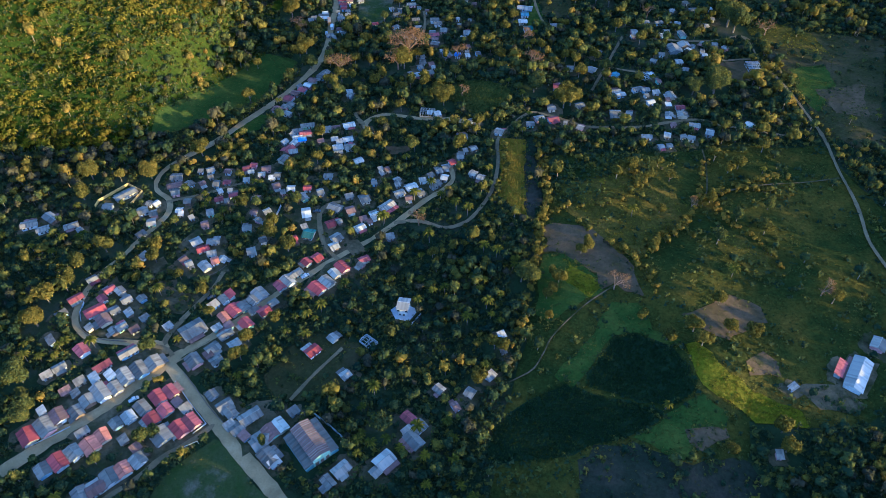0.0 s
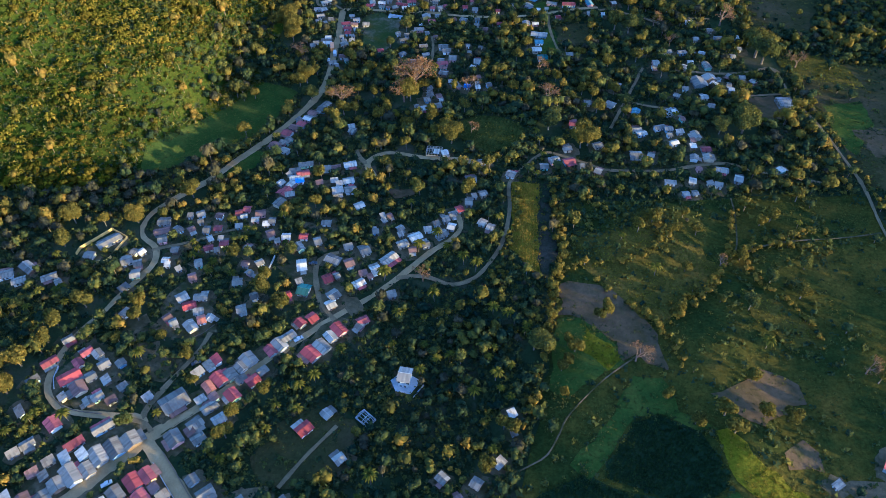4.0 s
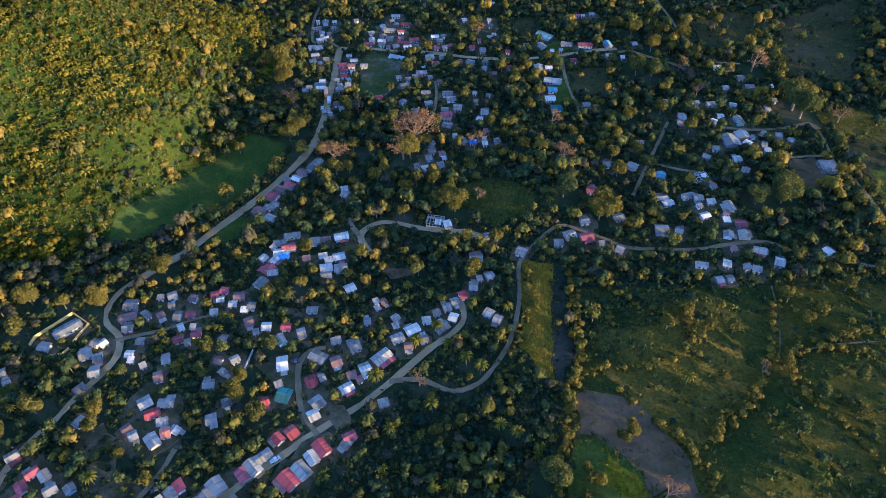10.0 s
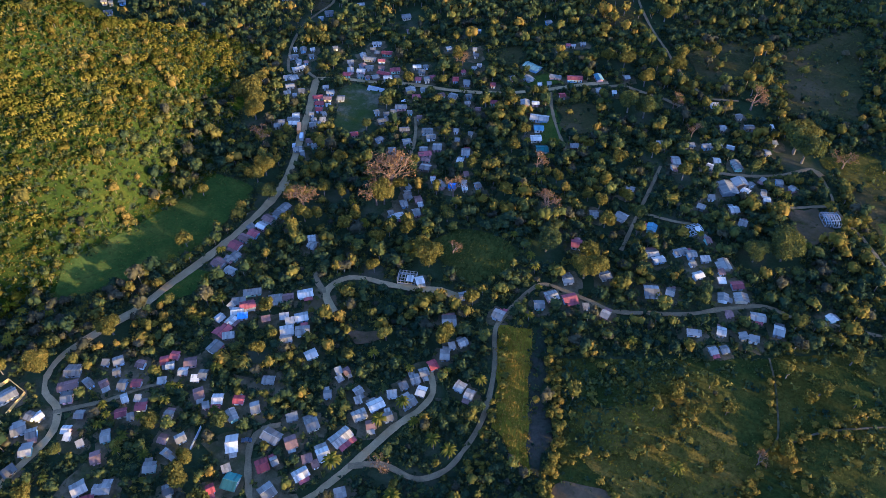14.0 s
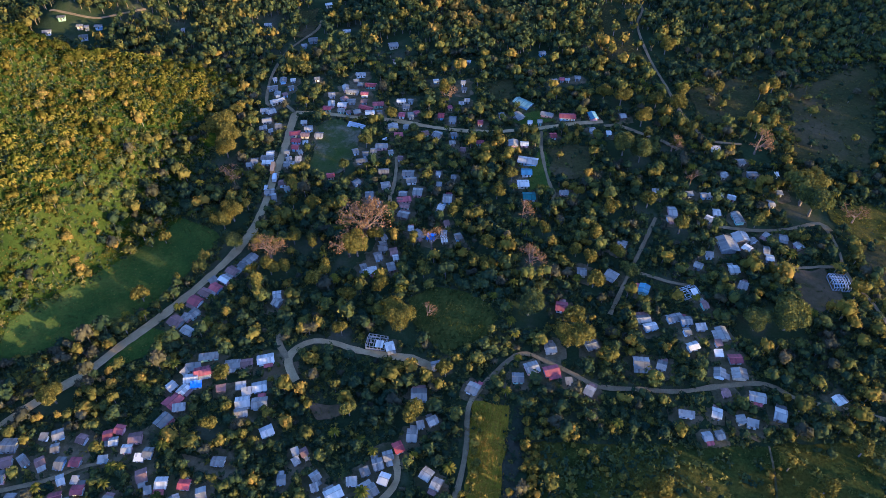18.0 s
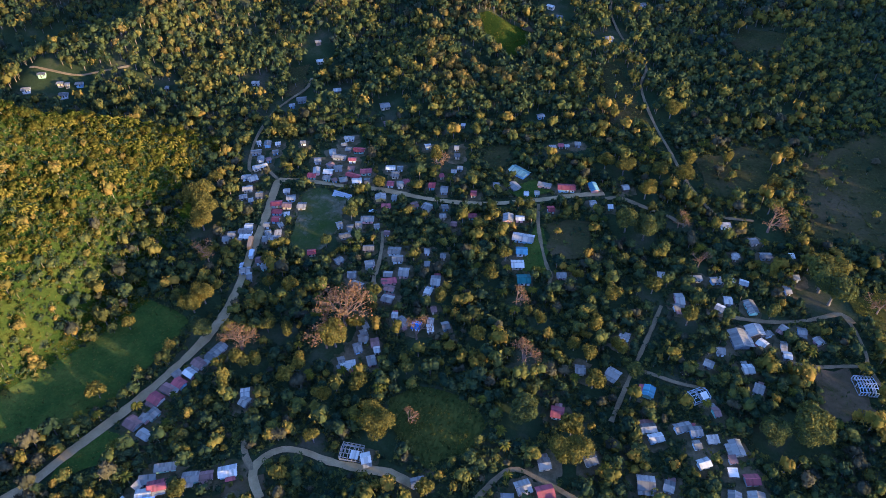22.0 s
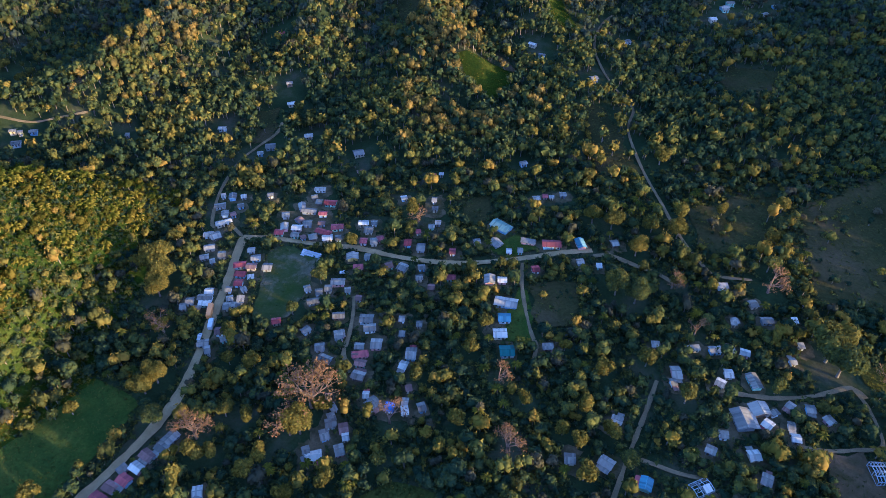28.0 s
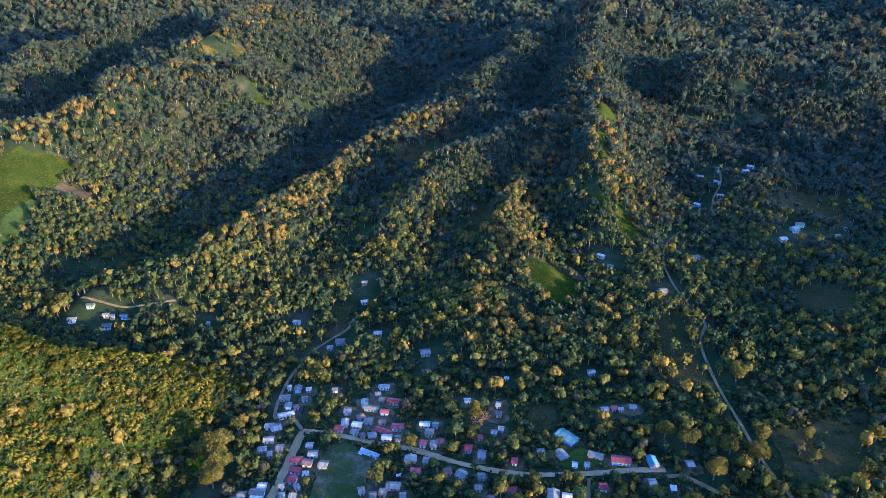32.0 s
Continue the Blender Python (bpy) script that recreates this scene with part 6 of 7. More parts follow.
for k in range(3):
    v, f, m = palm_tree(90 + k)
    PALMS.append((array_mesh("crown", v, f[m == 0], [M_PALM], None, np.full((m == 0).sum(), 0.4)), array_mesh("trunk", v, f[m == 1], [M_BARK])))
TREE_COUNT = 0
TREE_WORDS = {"broad": "broad green leafy tree with an uneven crown", "rust": "olive and orange tinged leafy tree", "bare": "bare pale-branched tree with a few dry leaves", "palm": "coconut palm with drooping fronds"}


def tree(kind, x, y, r):
    global TREE_COUNT
    TREE_COUNT += 1
    k = TREE_COUNT
    ob = thing("palm_tree" if kind == "palm" else "tree", TREE_WORDS[kind], "palm" if kind == "palm" else "tree", x, y, k * 77 % 360, "single trees")
    i, j = int((x - X0) / CELL), int((y - Y0) / CELL)
    q = int(r * 0.8 / CELL)
    if 12 < i < NX - 12 and 12 < j < NY - 12:
        free[j - q:j + q + 1, i - q:i + q + 1] = 0
    if kind == "palm":
        pair = (PALMS[k % 3][0], PALMS[k % 3][1])
    elif kind == "bare":
        pair = BARE[k % 3]
    else:
        b = HUGE[k % 3] if r > 7 else BIG[k % 4]
        pair = (b[0] if kind == "broad" else b[1], b[2])
    high = 1.0 if kind == "palm" else 1.15 if r < 6 else 0.95
    for nm, me in (("crown", pair[0]), ("trunk", pair[1])):
        o = new(nm, me)
        s = r if kind in ("palm", "bare") else 0.78 * r
        o.parent, o.scale = ob, (s, s, s * high * 1.1)
    return ob


tree("broad", 43.1, 228.6, 8)
tree("broad", -26.2, 147.5, 7)
tree("broad", 177.3, 387.5, 11)
tree("broad", 163.3, 386.6, 8)
tree("bare", -13.3, 272.3, 6)
tree("bare", 62.1, 423.0, 7)
tree("bare", -24.6, 445.8, 12)
tree("rust", -27.2, 432.1, 10)
tree("bare", -72.9, 430.2, 8)
tree("rust", -112.9, 291.5, 6)
tree("broad", 60.0, 391.2, 9)
tree("rust", -127.2, 535.8, 13)
tree("rust", -120.1, 516.4, 9)
tree("broad", 121.6, 521.2, 9)
tree("broad", 213.4, 466.5, 13)
tree("bare", 83.7, 221.0, 6)
tree("rust", 93.1, 201.0, 4)
tree("rust", 130.7, 209.3, 5)
tree("rust", 101.1, 187.5, 4)
tree("rust", 113.1, 190.5, 6)
tree("rust", 114.3, 181.5, 6)
tree("rust", 129.8, 190.7, 5)
tree("rust", 139.9, 190.1, 5)
tree("palm", 13.4, 277.6, 3.2)
tree("palm", 7.4, 282.1, 3.2)
tree("palm", -32.6, 273.0, 3.4)
tree("palm", -32.2, 274.3, 3.2)
tree("palm", -16.2, 291.6, 3.2)
tree("palm", -6.6, 299.5, 3)
tree("palm", -7.2, 259.6, 3.2)
tree("palm", 21.4, 250.9, 3)
tree("palm", 27.7, 246.9, 3)
tree("rust", -5.6, 249.5, 4)
tree("rust", 77.6, 374.0, 9)
tree("rust", 81.0, 385.7, 7)
tree("rust", -93.4, 266.6, 7)
tree("rust", -93.4, 275.3, 5)
tree("broad", -82.8, 292.2, 5)
tree("rust", -82.4, 255.0, 6)
tree("bare", 11.4, 438.2, 7)
tree("rust", 22.0, 461.7, 6)
tree("rust", -74.1, 489.9, 6)
tree("rust", -1.3, 389.1, 8)
tree("rust", -27.3, 380.1, 5)
tree("broad", -17.3, 337.2, 5)
tree("broad", -148.8, 277.6, 4)
tree("rust", -153.6, 257.8, 5)
tree("rust", -151.1, 248.3, 5)
tree("rust", -180.8, 257.2, 7)
tree("rust", -209.9, 318.3, 8)
tree("rust", -175.0, 319.1, 8)
tree("rust", -192.1, 316.2, 5)
tree("rust", -208.1, 299.2, 7)
tree("rust", -149.2, 340.0, 8)
tree("rust", -76.0, 354.1, 5)
tree("rust", -75.9, 328.3, 5)
tree("rust", 9.5, 335.9, 7)
tree("bare", 12.7, 388.9, 4)
tree("rust", 22.8, 357.4, 5)
tree("rust", 101.2, 305.0, 4)
tree("rust", 114.2, 296.4, 4)
tree("rust", 116.9, 273.5, 4)
tree("rust", 127.2, 297.3, 4)
tree("rust", 74.3, 248.0, 5)
tree("rust", 70.7, 244.9, 4)
tree("rust", 108.0, 247.5, 4)
tree("broad", 140.1, 247.4, 5)
tree("broad", 174.8, 273.6, 5)
tree("broad", 155.5, 265.1, 5)
tree("bare", 234.5, 461.6, 7)
tree("palm", -30.2, 165.0, 3.2)
tree("palm", -26.6, 148.8, 3.2)
tree("palm", -10.4, 145.9, 3)
tree("palm", -59.6, 213.3, 3)
tree("palm", 21.2, 214.5, 3)
tree("palm", 11.6, 205.6, 3)
tree("rust", 23.9, 190.0, 5)
tree("rust", 27.5, 188.1, 5)
tree("rust", 15.6, 171.8, 5)
tree("broad", 39.2, 229.2, 7)
tree("rust", 54.5, 230.4, 4)
tree("rust", 50.4, 216.8, 4)
tree("rust", 50.5, 204.4, 3)
tree("rust", 182.6, 206.9, 5)
tree("bare", 179.3, 211.7, 5)
tree("rust", 135.9, 132.6, 6)
tree("rust", 137.4, 141.5, 5)
tree("rust", 113.4, 132.8, 4)
tree("broad", -137.8, 191.7, 5)
tree("rust", -197.5, 207.2, 8)
tree("rust", -197.6, 221.9, 7)
tree("rust", -191.1, 235.7, 6)
tree("rust", -190.4, 246.1, 7)
tree("broad", -191.2, 175.1, 8)
tree("broad", -181.0, 155.7, 8)
tree("rust", -151.7, 249.8, 5)
tree("rust", -156.1, 235.3, 4)
tree("rust", -135.1, 236.7, 4)
tree("rust", -120.7, 225.3, 4)
tree("rust", -113.0, 211.2, 4)
tree("rust", -93.5, 185.7, 6)
tree("rust", -92.1, 195.7, 5)
tree("rust", -81.5, 207.9, 4)
tree("palm", -141.7, 224.7, 3)
tree("palm", -164.0, 193.5, 3)
tree("broad", -126.4, 144.5, 5)
tree("broad", -122.0, 147.6, 4)
tree("broad", -142.6, 134.1, 4)
tree("broad", -75.4, 142.2, 3)
tree("rust", -133.5, 440.7, 5)
tree("rust", -121.1, 526.9, 11)
tree("bare", -24.7, 447.0, 12)
tree("rust", -29.7, 435.8, 9)
tree("bare", -72.7, 429.3, 8)
tree("rust", -131.2, 399.7, 6)
tree("broad", 211.4, 475.3, 13)
tree("broad", 177.9, 390.1, 12)
tree("bare", 150.5, 522.4, 6)
tree("rust", 165.9, 635.7, 8)
tree("rust", 10.7, 586.0, 7)
tree("rust", 0.5, 382.9, 9)
tree("rust", 82.2, 376.1, 9)
tree("broad", 62.0, 395.4, 8)
tree("rust", -109.0, 491.4, 6)
tree("rust", -327.1, 755.3, 7)
tree("rust", -312.5, 746.7, 6)
tree("bare", 14.7, 578.5, 6)
tree("bare", -24.9, 452.2, 11)
tree("bare", -31.5, 431.5, 9)
tree("rust", -100.9, 459.4, 8)
tree("rust", -104.6, 453.0, 8)
tree("broad", -94.2, 436.5, 8)
tree("rust", -70.3, 419.0, 7)
tree("rust", -69.4, 470.6, 5)
tree("rust", -57.1, 469.6, 6)
tree("rust", -62.7, 440.8, 6)
tree("rust", -52.2, 438.0, 5)
tree("broad", -45.6, 504.3, 5)
tree("rust", -45.3, 411.9, 6)
tree("rust", -28.3, 401.4, 6)
tree("rust", -12.6, 407.9, 6)
tree("broad", 8.7, 416.2, 5)
tree("rust", -126.1, 561.6, 6)
tree("bare", -109.3, 490.9, 7)
tree("rust", -19.0, 444.4, 6)
tree("rust", -22.8, 558.4, 6)
tree("broad", -34.7, 526.9, 6)
tree("rust", -41.8, 420.0, 6)
tree("rust", -62.8, 420.5, 5)
tree("broad", -140.7, 438.1, 4)
tree("bare", 59.8, 461.0, 6)
tree("bare", 62.6, 426.4, 6)
tree("rust", 97.5, 445.5, 6)
tree("rust", 86.0, 432.7, 5)
tree("rust", 92.6, 411.6, 6)
tree("broad", 120.6, 517.3, 9)
tree("broad", 129.6, 511.4, 9)
tree("rust", 153.4, 522.9, 6)
tree("bare", 155.0, 490.6, 5)
tree("bare", 198.6, 519.9, 9)
tree("rust", 212.0, 477.4, 12)
tree("rust", 127.7, 470.2, 7)
tree("rust", 107.6, 465.7, 6)
tree("rust", 140.7, 449.2, 7)
tree("rust", 116.0, 576.8, 8)
tree("rust", 136.1, 548.1, 8)
tree("rust", 148.3, 568.6, 7)
tree("broad", 202.9, 535.2, 7)
tree("broad", 181.9, 455.9, 5)
tree("rust", 45.8, 477.1, 6)
tree("rust", 54.3, 492.5, 5)
tree("rust", 70.0, 447.7, 5)
tree("rust", 91.3, 479.5, 4)
tree("rust", 40.5, 437.2, 6)
tree("rust", 126.4, 571.4, 8)
tree("rust", 161.4, 562.8, 8)
tree("rust", 106.8, 432.6, 6)
tree("broad", 111.9, 419.1, 6)
tree("rust", 91.7, 426.4, 5)
tree("rust", 191.7, 583.8, 5)
tree("rust", 167.6, 579.9, 7)
tree("rust", 227.9, 589.0, 7)
tree("rust", 211.1, 559.6, 6)
tree("palm", 101.4, 270.8, 3)
tree("palm", 142.3, 226.8, 3)
tree("rust", 166.8, 255.2, 6)
tree("rust", 105.7, 304.6, 5)
tree("rust", 97.0, 296.9, 5)
tree("rust", 158.2, 317.0, 6)
tree("rust", 168.6, 307.6, 6)
tree("rust", 162.3, 304.8, 4)
tree("rust", 188.0, 324.3, 6)
tree("rust", 57.8, 334.4, 2.5)
tree("rust", 57.1, 316.4, 2.5)
tree("rust", 55.5, 296.0, 2.5)
tree("rust", 57.2, 282.5, 3.7)
tree("rust", 52.4, 271.7, 3.1)
tree("rust", 49.6, 257.7, 3.1)
tree("rust", 48.8, 245.6, 3.7)
tree("rust", 46.6, 238.2, 2.5)
tree("rust", 57.3, 226.5, 5)
tree("rust", 53.4, 220.6, 4)
tree("bare", 134.8, 276.4, 4)
tree("rust", 146.0, 281.3, 5)
tree("rust", 128.4, 252.7, 3)

rng = np.random.RandomState(11)


def candidates(x0, x1, y0, y1, step):
    a, b = np.meshgrid(np.arange(x0, x1, step), np.arange(y0, y1, step))
    a, b = a.ravel() + (rng.rand(a.size) - 0.5) * step * 0.95, b.ravel() + (rng.rand(b.size) - 0.5) * step * 0.95
    return a, b


def off_road(x, y):
    return ~on_road[np.clip(((y - Y0) / CELL).astype(int), 0, NY - 1), np.clip(((x - X0) / CELL).astype(int), 0, NX - 1)]


def room(x, y, r):
    """How free the plan is at each place, looking a little way round."""
    out = np.ones(len(x))
    for dx, dy in ((0, 0), (0.5, 0), (-0.5, 0), (0, 0.5), (0, -0.5)):
        i = np.clip(((x + dx * r - X0) / CELL).astype(int), 0, NX - 1)
        j = np.clip(((y + dy * r - Y0) / CELL).astype(int), 0, NY - 1)
        out = np.minimum(out, free[j, i])
    return out


T_NEAR = [broad_tree(s, 96, 0.145, 4) for s in range(8)]
T_MID = [broad_tree(20 + s, 26, 0.27, 2) for s in range(6)]
T_FAR = [broad_tree(30 + s, 13, 0.38, 1) for s in range(5)]
T_PALM = [palm_tree(40 + s, 11) for s in range(4)]
T_UPRIGHT = [upright_palm(70 + s) for s in range(4)]
T_BUSH = [broad_tree(75 + s, 20, 0.32, 1) for s in range(5)]
T_SHRUB = [gather([(*leaf_blades(np.random.RandomState(s), np.random.RandomState(s + 9).randn(9, 3) * (0.42, 0.42, 0.2) + (0, 0, 0.42), np.random.RandomState(s + 5).randn(9, 3) + (0, 0, 1.2), 0.42), 0)]) for s in range(5)]
T_GRASS = [gather([(*leaf_blades(np.random.RandomState(s), np.random.RandomState(s + 9).randn(7, 3) * (0.5, 0.5, 0.08) + (0, 0, 0.2), np.random.RandomState(s + 5).randn(7, 3) + (0, 0, 0.6), 0.4), 0)]) for s in range(5)]

# the valley floor and the village
def in_sight(x, y):
    """The stretch of the valley that lies ahead of the flight."""
    return np.abs(x - 20) < 205 + 0.68 * (y - 100)


x, y = candidates(-430, 400, 100, 640, 4.3)
seen = in_sight(x, y)
x, y = x[seen], y[seen]
r = (1.7 + 2.7 * rng.rand(len(x)) ** 1.9 + 0.7 * (roll_noise(x, y, 80, 21) > 0.3)) * np.where(y < 330, 0.85, 1.0)
keep = rng.rand(len(x)) < room(x, y, r) * (0.86 + 0.22 * roll_noise(x, y, 50, 22))
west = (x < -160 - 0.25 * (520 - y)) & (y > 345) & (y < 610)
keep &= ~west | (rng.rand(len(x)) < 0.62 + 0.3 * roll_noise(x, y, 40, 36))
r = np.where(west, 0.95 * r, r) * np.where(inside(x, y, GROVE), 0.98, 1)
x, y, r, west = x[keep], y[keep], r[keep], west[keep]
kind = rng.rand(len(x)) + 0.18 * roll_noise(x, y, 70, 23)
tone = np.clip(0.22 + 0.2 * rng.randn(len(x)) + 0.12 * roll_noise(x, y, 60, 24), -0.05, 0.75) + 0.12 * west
in_grove = inside(x, y, GROVE)
is_palm = (kind < np.where(in_grove, 0.015, 0.032)) & ~west
# the grove's shade put into its leaves as darker tints
tone = tone - 0.1 * in_grove
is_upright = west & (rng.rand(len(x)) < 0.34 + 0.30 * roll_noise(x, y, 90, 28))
is_rust = (kind > np.where(west, 0.86, np.where(y < 320, 0.90, 0.82))) & ~is_palm & ~is_upright
rest = ~is_palm & ~is_rust & ~is_upright
tall = np.where(rng.rand(len(x)) < 0.24, 1.12 + 0.42 * rng.rand(len(x)), 0.66 + 0.34 * rng.rand(len(x)))
up_west = rest & west
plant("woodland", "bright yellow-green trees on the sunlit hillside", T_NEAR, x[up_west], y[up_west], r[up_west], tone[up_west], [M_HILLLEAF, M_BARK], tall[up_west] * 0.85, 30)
rest &= ~west
is_grey = rest & (rng.rand(len(x)) < np.where((x < -125) & (y > 285) & (y < 375), 0.42, 0.09))
plant("woodland", "grey-brown half-leafless trees in the valley", T_NEAR, x[is_grey], y[is_grey], r[is_grey] * 1.05, tone[is_grey] + 0.1, [M_GREYLEAF, M_BARK], tall[is_grey] * 1.1, 46)
rest &= ~is_grey
plant("woodland", "dense mixed green trees between the houses", T_NEAR, x[rest], y[rest], r[rest], tone[rest], [M_LEAF, M_BARK], tall[rest])
plant("woodland", "olive and orange tinged trees among the houses", T_NEAR, x[is_rust], y[is_rust], r[is_rust] * 1.1, tone[is_rust] + 0.1, [M_RUST, M_BARK], tall[is_rust] + 0.2, 2)
plant("palm_grove", "coconut palms scattered through the valley", T_PALM, x[is_palm], y[is_palm], 1.9 + 0.9 * rng.rand(is_palm.sum()), tone[is_palm] + 0.02, [M_PALM, M_BARK], None, 3, "palms")
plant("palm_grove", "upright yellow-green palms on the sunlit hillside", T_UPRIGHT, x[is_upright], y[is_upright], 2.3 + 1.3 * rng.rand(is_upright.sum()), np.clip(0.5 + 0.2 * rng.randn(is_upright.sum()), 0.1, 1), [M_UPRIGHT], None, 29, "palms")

# gardens: small trees and bushes close round the houses
x, y = candidates(-215, 215, 105, 600, 3.1)
keep = (room(x, y, np.full(len(x), 1.4)) > rng.rand(len(x)) * 1.3) & ~inside(x, y, PASTURE[0])
keep &= rng.rand(len(x)) < 0.62
x, y = x[keep], y[keep]
plant("garden_shrubs", "dense green garden shrubs and saplings round the houses", T_BUSH, x, y, 0.9 + 0.9 * rng.rand(len(x)) ** 1.6, np.clip(0.2 + 0.17 * rng.randn(len(x)), 0, 0.7), [M_LEAF, M_BARK], 0.9 + 0.5 * rng.rand(len(x)), 45, "shrubs")

# undergrowth between them
x, y = candidates(-430, 400, 100, 640, 2.5)
seen = in_sight(x, y)
x, y = x[seen], y[seen]
steep = (x < -160 - 0.25 * (520 - y)) & (y > 345) & (y < 650)
keep = rng.rand(len(x)) < room(x, y, np.full(len(x), 1.5)) * np.where(steep, 0.8, 0.92)
wild = np.zeros(len(x), bool)
for p in BRUSH:
    wild |= inside(x, y, p)
keep |= wild & (rng.rand(len(x)) < 0.6 + 0.6 * roll_noise(x, y, 30, 26)) & (room(x, y, np.full(len(x), 1.0)) > 0)
for p in PASTURE:
    keep |= inside(x, y, p) & (rng.rand(len(x)) < 0.10 + 0.22 * roll_noise(x, y, 45, 27)) & (room(x, y, np.full(len(x), 1.0)) > 0)
x, y = x[keep], y[keep]
plant("undergrowth", "low dark green shrubs and saplings under the trees", T_SHRUB, x, y, 1.3 + 1.3 * rng.rand(len(x)), np.clip(0.2 + 0.2 * rng.randn(len(x)), 0, 0.7) + 0.1 * steep[keep], [M_LEAF], None, 4, "shrubs")

x, y = candidates(-400, -125, 350, 610, 3.3)
ok = (x < -150 - 0.25 * (520 - y)) & (room(x, y, np.full(len(x), 0.5)) > rng.rand(len(x)) * 0.9)
x, y = x[ok], y[ok]
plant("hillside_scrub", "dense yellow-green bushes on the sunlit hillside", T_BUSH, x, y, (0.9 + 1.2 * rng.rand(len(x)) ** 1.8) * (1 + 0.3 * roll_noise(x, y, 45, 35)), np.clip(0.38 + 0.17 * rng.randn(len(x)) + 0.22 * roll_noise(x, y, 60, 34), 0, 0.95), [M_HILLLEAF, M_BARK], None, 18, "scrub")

# crops in the narrow field and on the knoll
for k, (kind, p) in enumerate(FIELDS):
    if kind in ("crop", "knoll"):
        xs, ys = [q[0] for q in p], [q[1] for q in p]
        if kind == "crop":
            x, y = (g.ravel() for g in np.meshgrid(np.arange(min(xs), max(xs), 1.7), np.arange(min(ys), max(ys), 0.8)))
            x, y = x + 0.16 * rng.randn(len(x)) + 0.08 * (y - 300), y + 0.25 * rng.randn(len(x))
        else:
            x, y = candidates(min(xs), max(xs), min(ys), max(ys), 1.3)
        ok = inside(x, y, list(p)) & (rng.rand(len(x)) < 0.8)
        x, y = x[ok], y[ok]
        plant("crop_plants", "knee-high crop plants standing in rows", T_GRASS, x, y, 0.55 + 0.4 * rng.rand(len(x)), np.clip((0.35 if kind == "knoll" else 0.7) + 0.2 * rng.randn(len(x)), 0, 1), [M_GRASS if kind == "knoll" else M_RUST], x * 0 + 1.5, 19, "crop", 0.38 + 0.006 * k)

# grass and weeds in the open fields
for k, (kind, p) in enumerate(FIELDS):
    step, share = {"lush": (1.5, 0.8), "slope": (1.4, 0.9), "dry": (1.5, 0.8), "gold": (1.2, 0.9), "fallow": (2.4, 0.4), "meadow": (1.6, 0.8), "pitch": (2.0, 0.25), "pasture": (2.6, 0.6), "soil": (1.9, 0.5), "yard": (2.4, 0.35)}.get(kind, (0, 0))
    if step:
        xs, ys = [q[0] for q in p], [q[1] for q in p]
        x, y = candidates(min(xs), max(xs), min(ys), max(ys), step)
        ok = inside(x, y, list(p)) & off_road(x, y) & (rng.rand(len(x)) < share * (1 + 0.6 * roll_noise(x, y, 18, 42)))
        x, y = x[ok], y[ok]
        if len(x):
            plant("grass", "tufts of grass and weeds in the open ground", T_GRASS, x, y, (0.3 + 0.5 * rng.rand(len(x)) ** 2) * (1.4 if kind in ("slope", "pasture", "meadow", "dry", "gold") else 1), np.clip((0.6 if kind in ("slope", "meadow", "dry", "gold") else 0.38) + 0.2 * rng.randn(len(x)), 0, 1), [M_HILLLEAF if kind in ("slope", "meadow") else M_PALM if kind in ("dry", "gold") else M_GRASS], None, 43, "grass", 0.38 + 0.006 * k)

# hedges
hx, hy = [], []
for p in HEDGES:
    line = curve_through(p, 1.5)
    hx.append(line[:, 0] + rng.randn(len(line)) * 1.1)
    hy.append(line[:, 1] + rng.randn(len(line)) * 1.1)
hx, hy = np.concatenate(hx), np.concatenate(hy)
ok = (rng.rand(len(hx)) < 0.8) & off_road(hx, hy)
hx, hy = hx[ok], hy[ok]
plant("hedge", "overgrown hedgerows of small trees along the fields", T_NEAR, hx, hy, 1.1 + 1.5 * rng.rand(len(hx)) ** 2, np.clip(0.40 + 0.2 * rng.randn(len(hx)), 0, 1), [M_RUST, M_BARK], 0.8 + 0.35 * rng.rand(len(hx)), 5, "hedge")

ex, ey = [], []
for kind, p in FIELDS:
    if kind in ("yard", "pad", "slope", "dry", "gold"):
        continue
    ring = np.array(list(p) + [p[0]], float)
    for a, c in zip(ring, ring[1:]):
        n = max(2, int(np.hypot(*(c - a)) / 1.9))
        t = rng.rand(n)
        ex.append(a[0] + (c[0] - a[0]) * t + rng.randn(n) * 1.3)
        ey.append(a[1] + (c[1] - a[1]) * t + rng.randn(n) * 1.3)
ex, ey = np.concatenate(ex), np.concatenate(ey)
ok = off_road(ex, ey)
ex, ey = ex[ok], ey[ok]
plant("field_edge", "rank weeds and low bushes along the field edges", T_SHRUB, ex, ey, 0.6 + 1.1 * rng.rand(len(ex)) ** 2, np.clip(0.3 + 0.2 * rng.randn(len(ex)), 0, 0.9), [M_LEAF], None, 17, "shrubs")

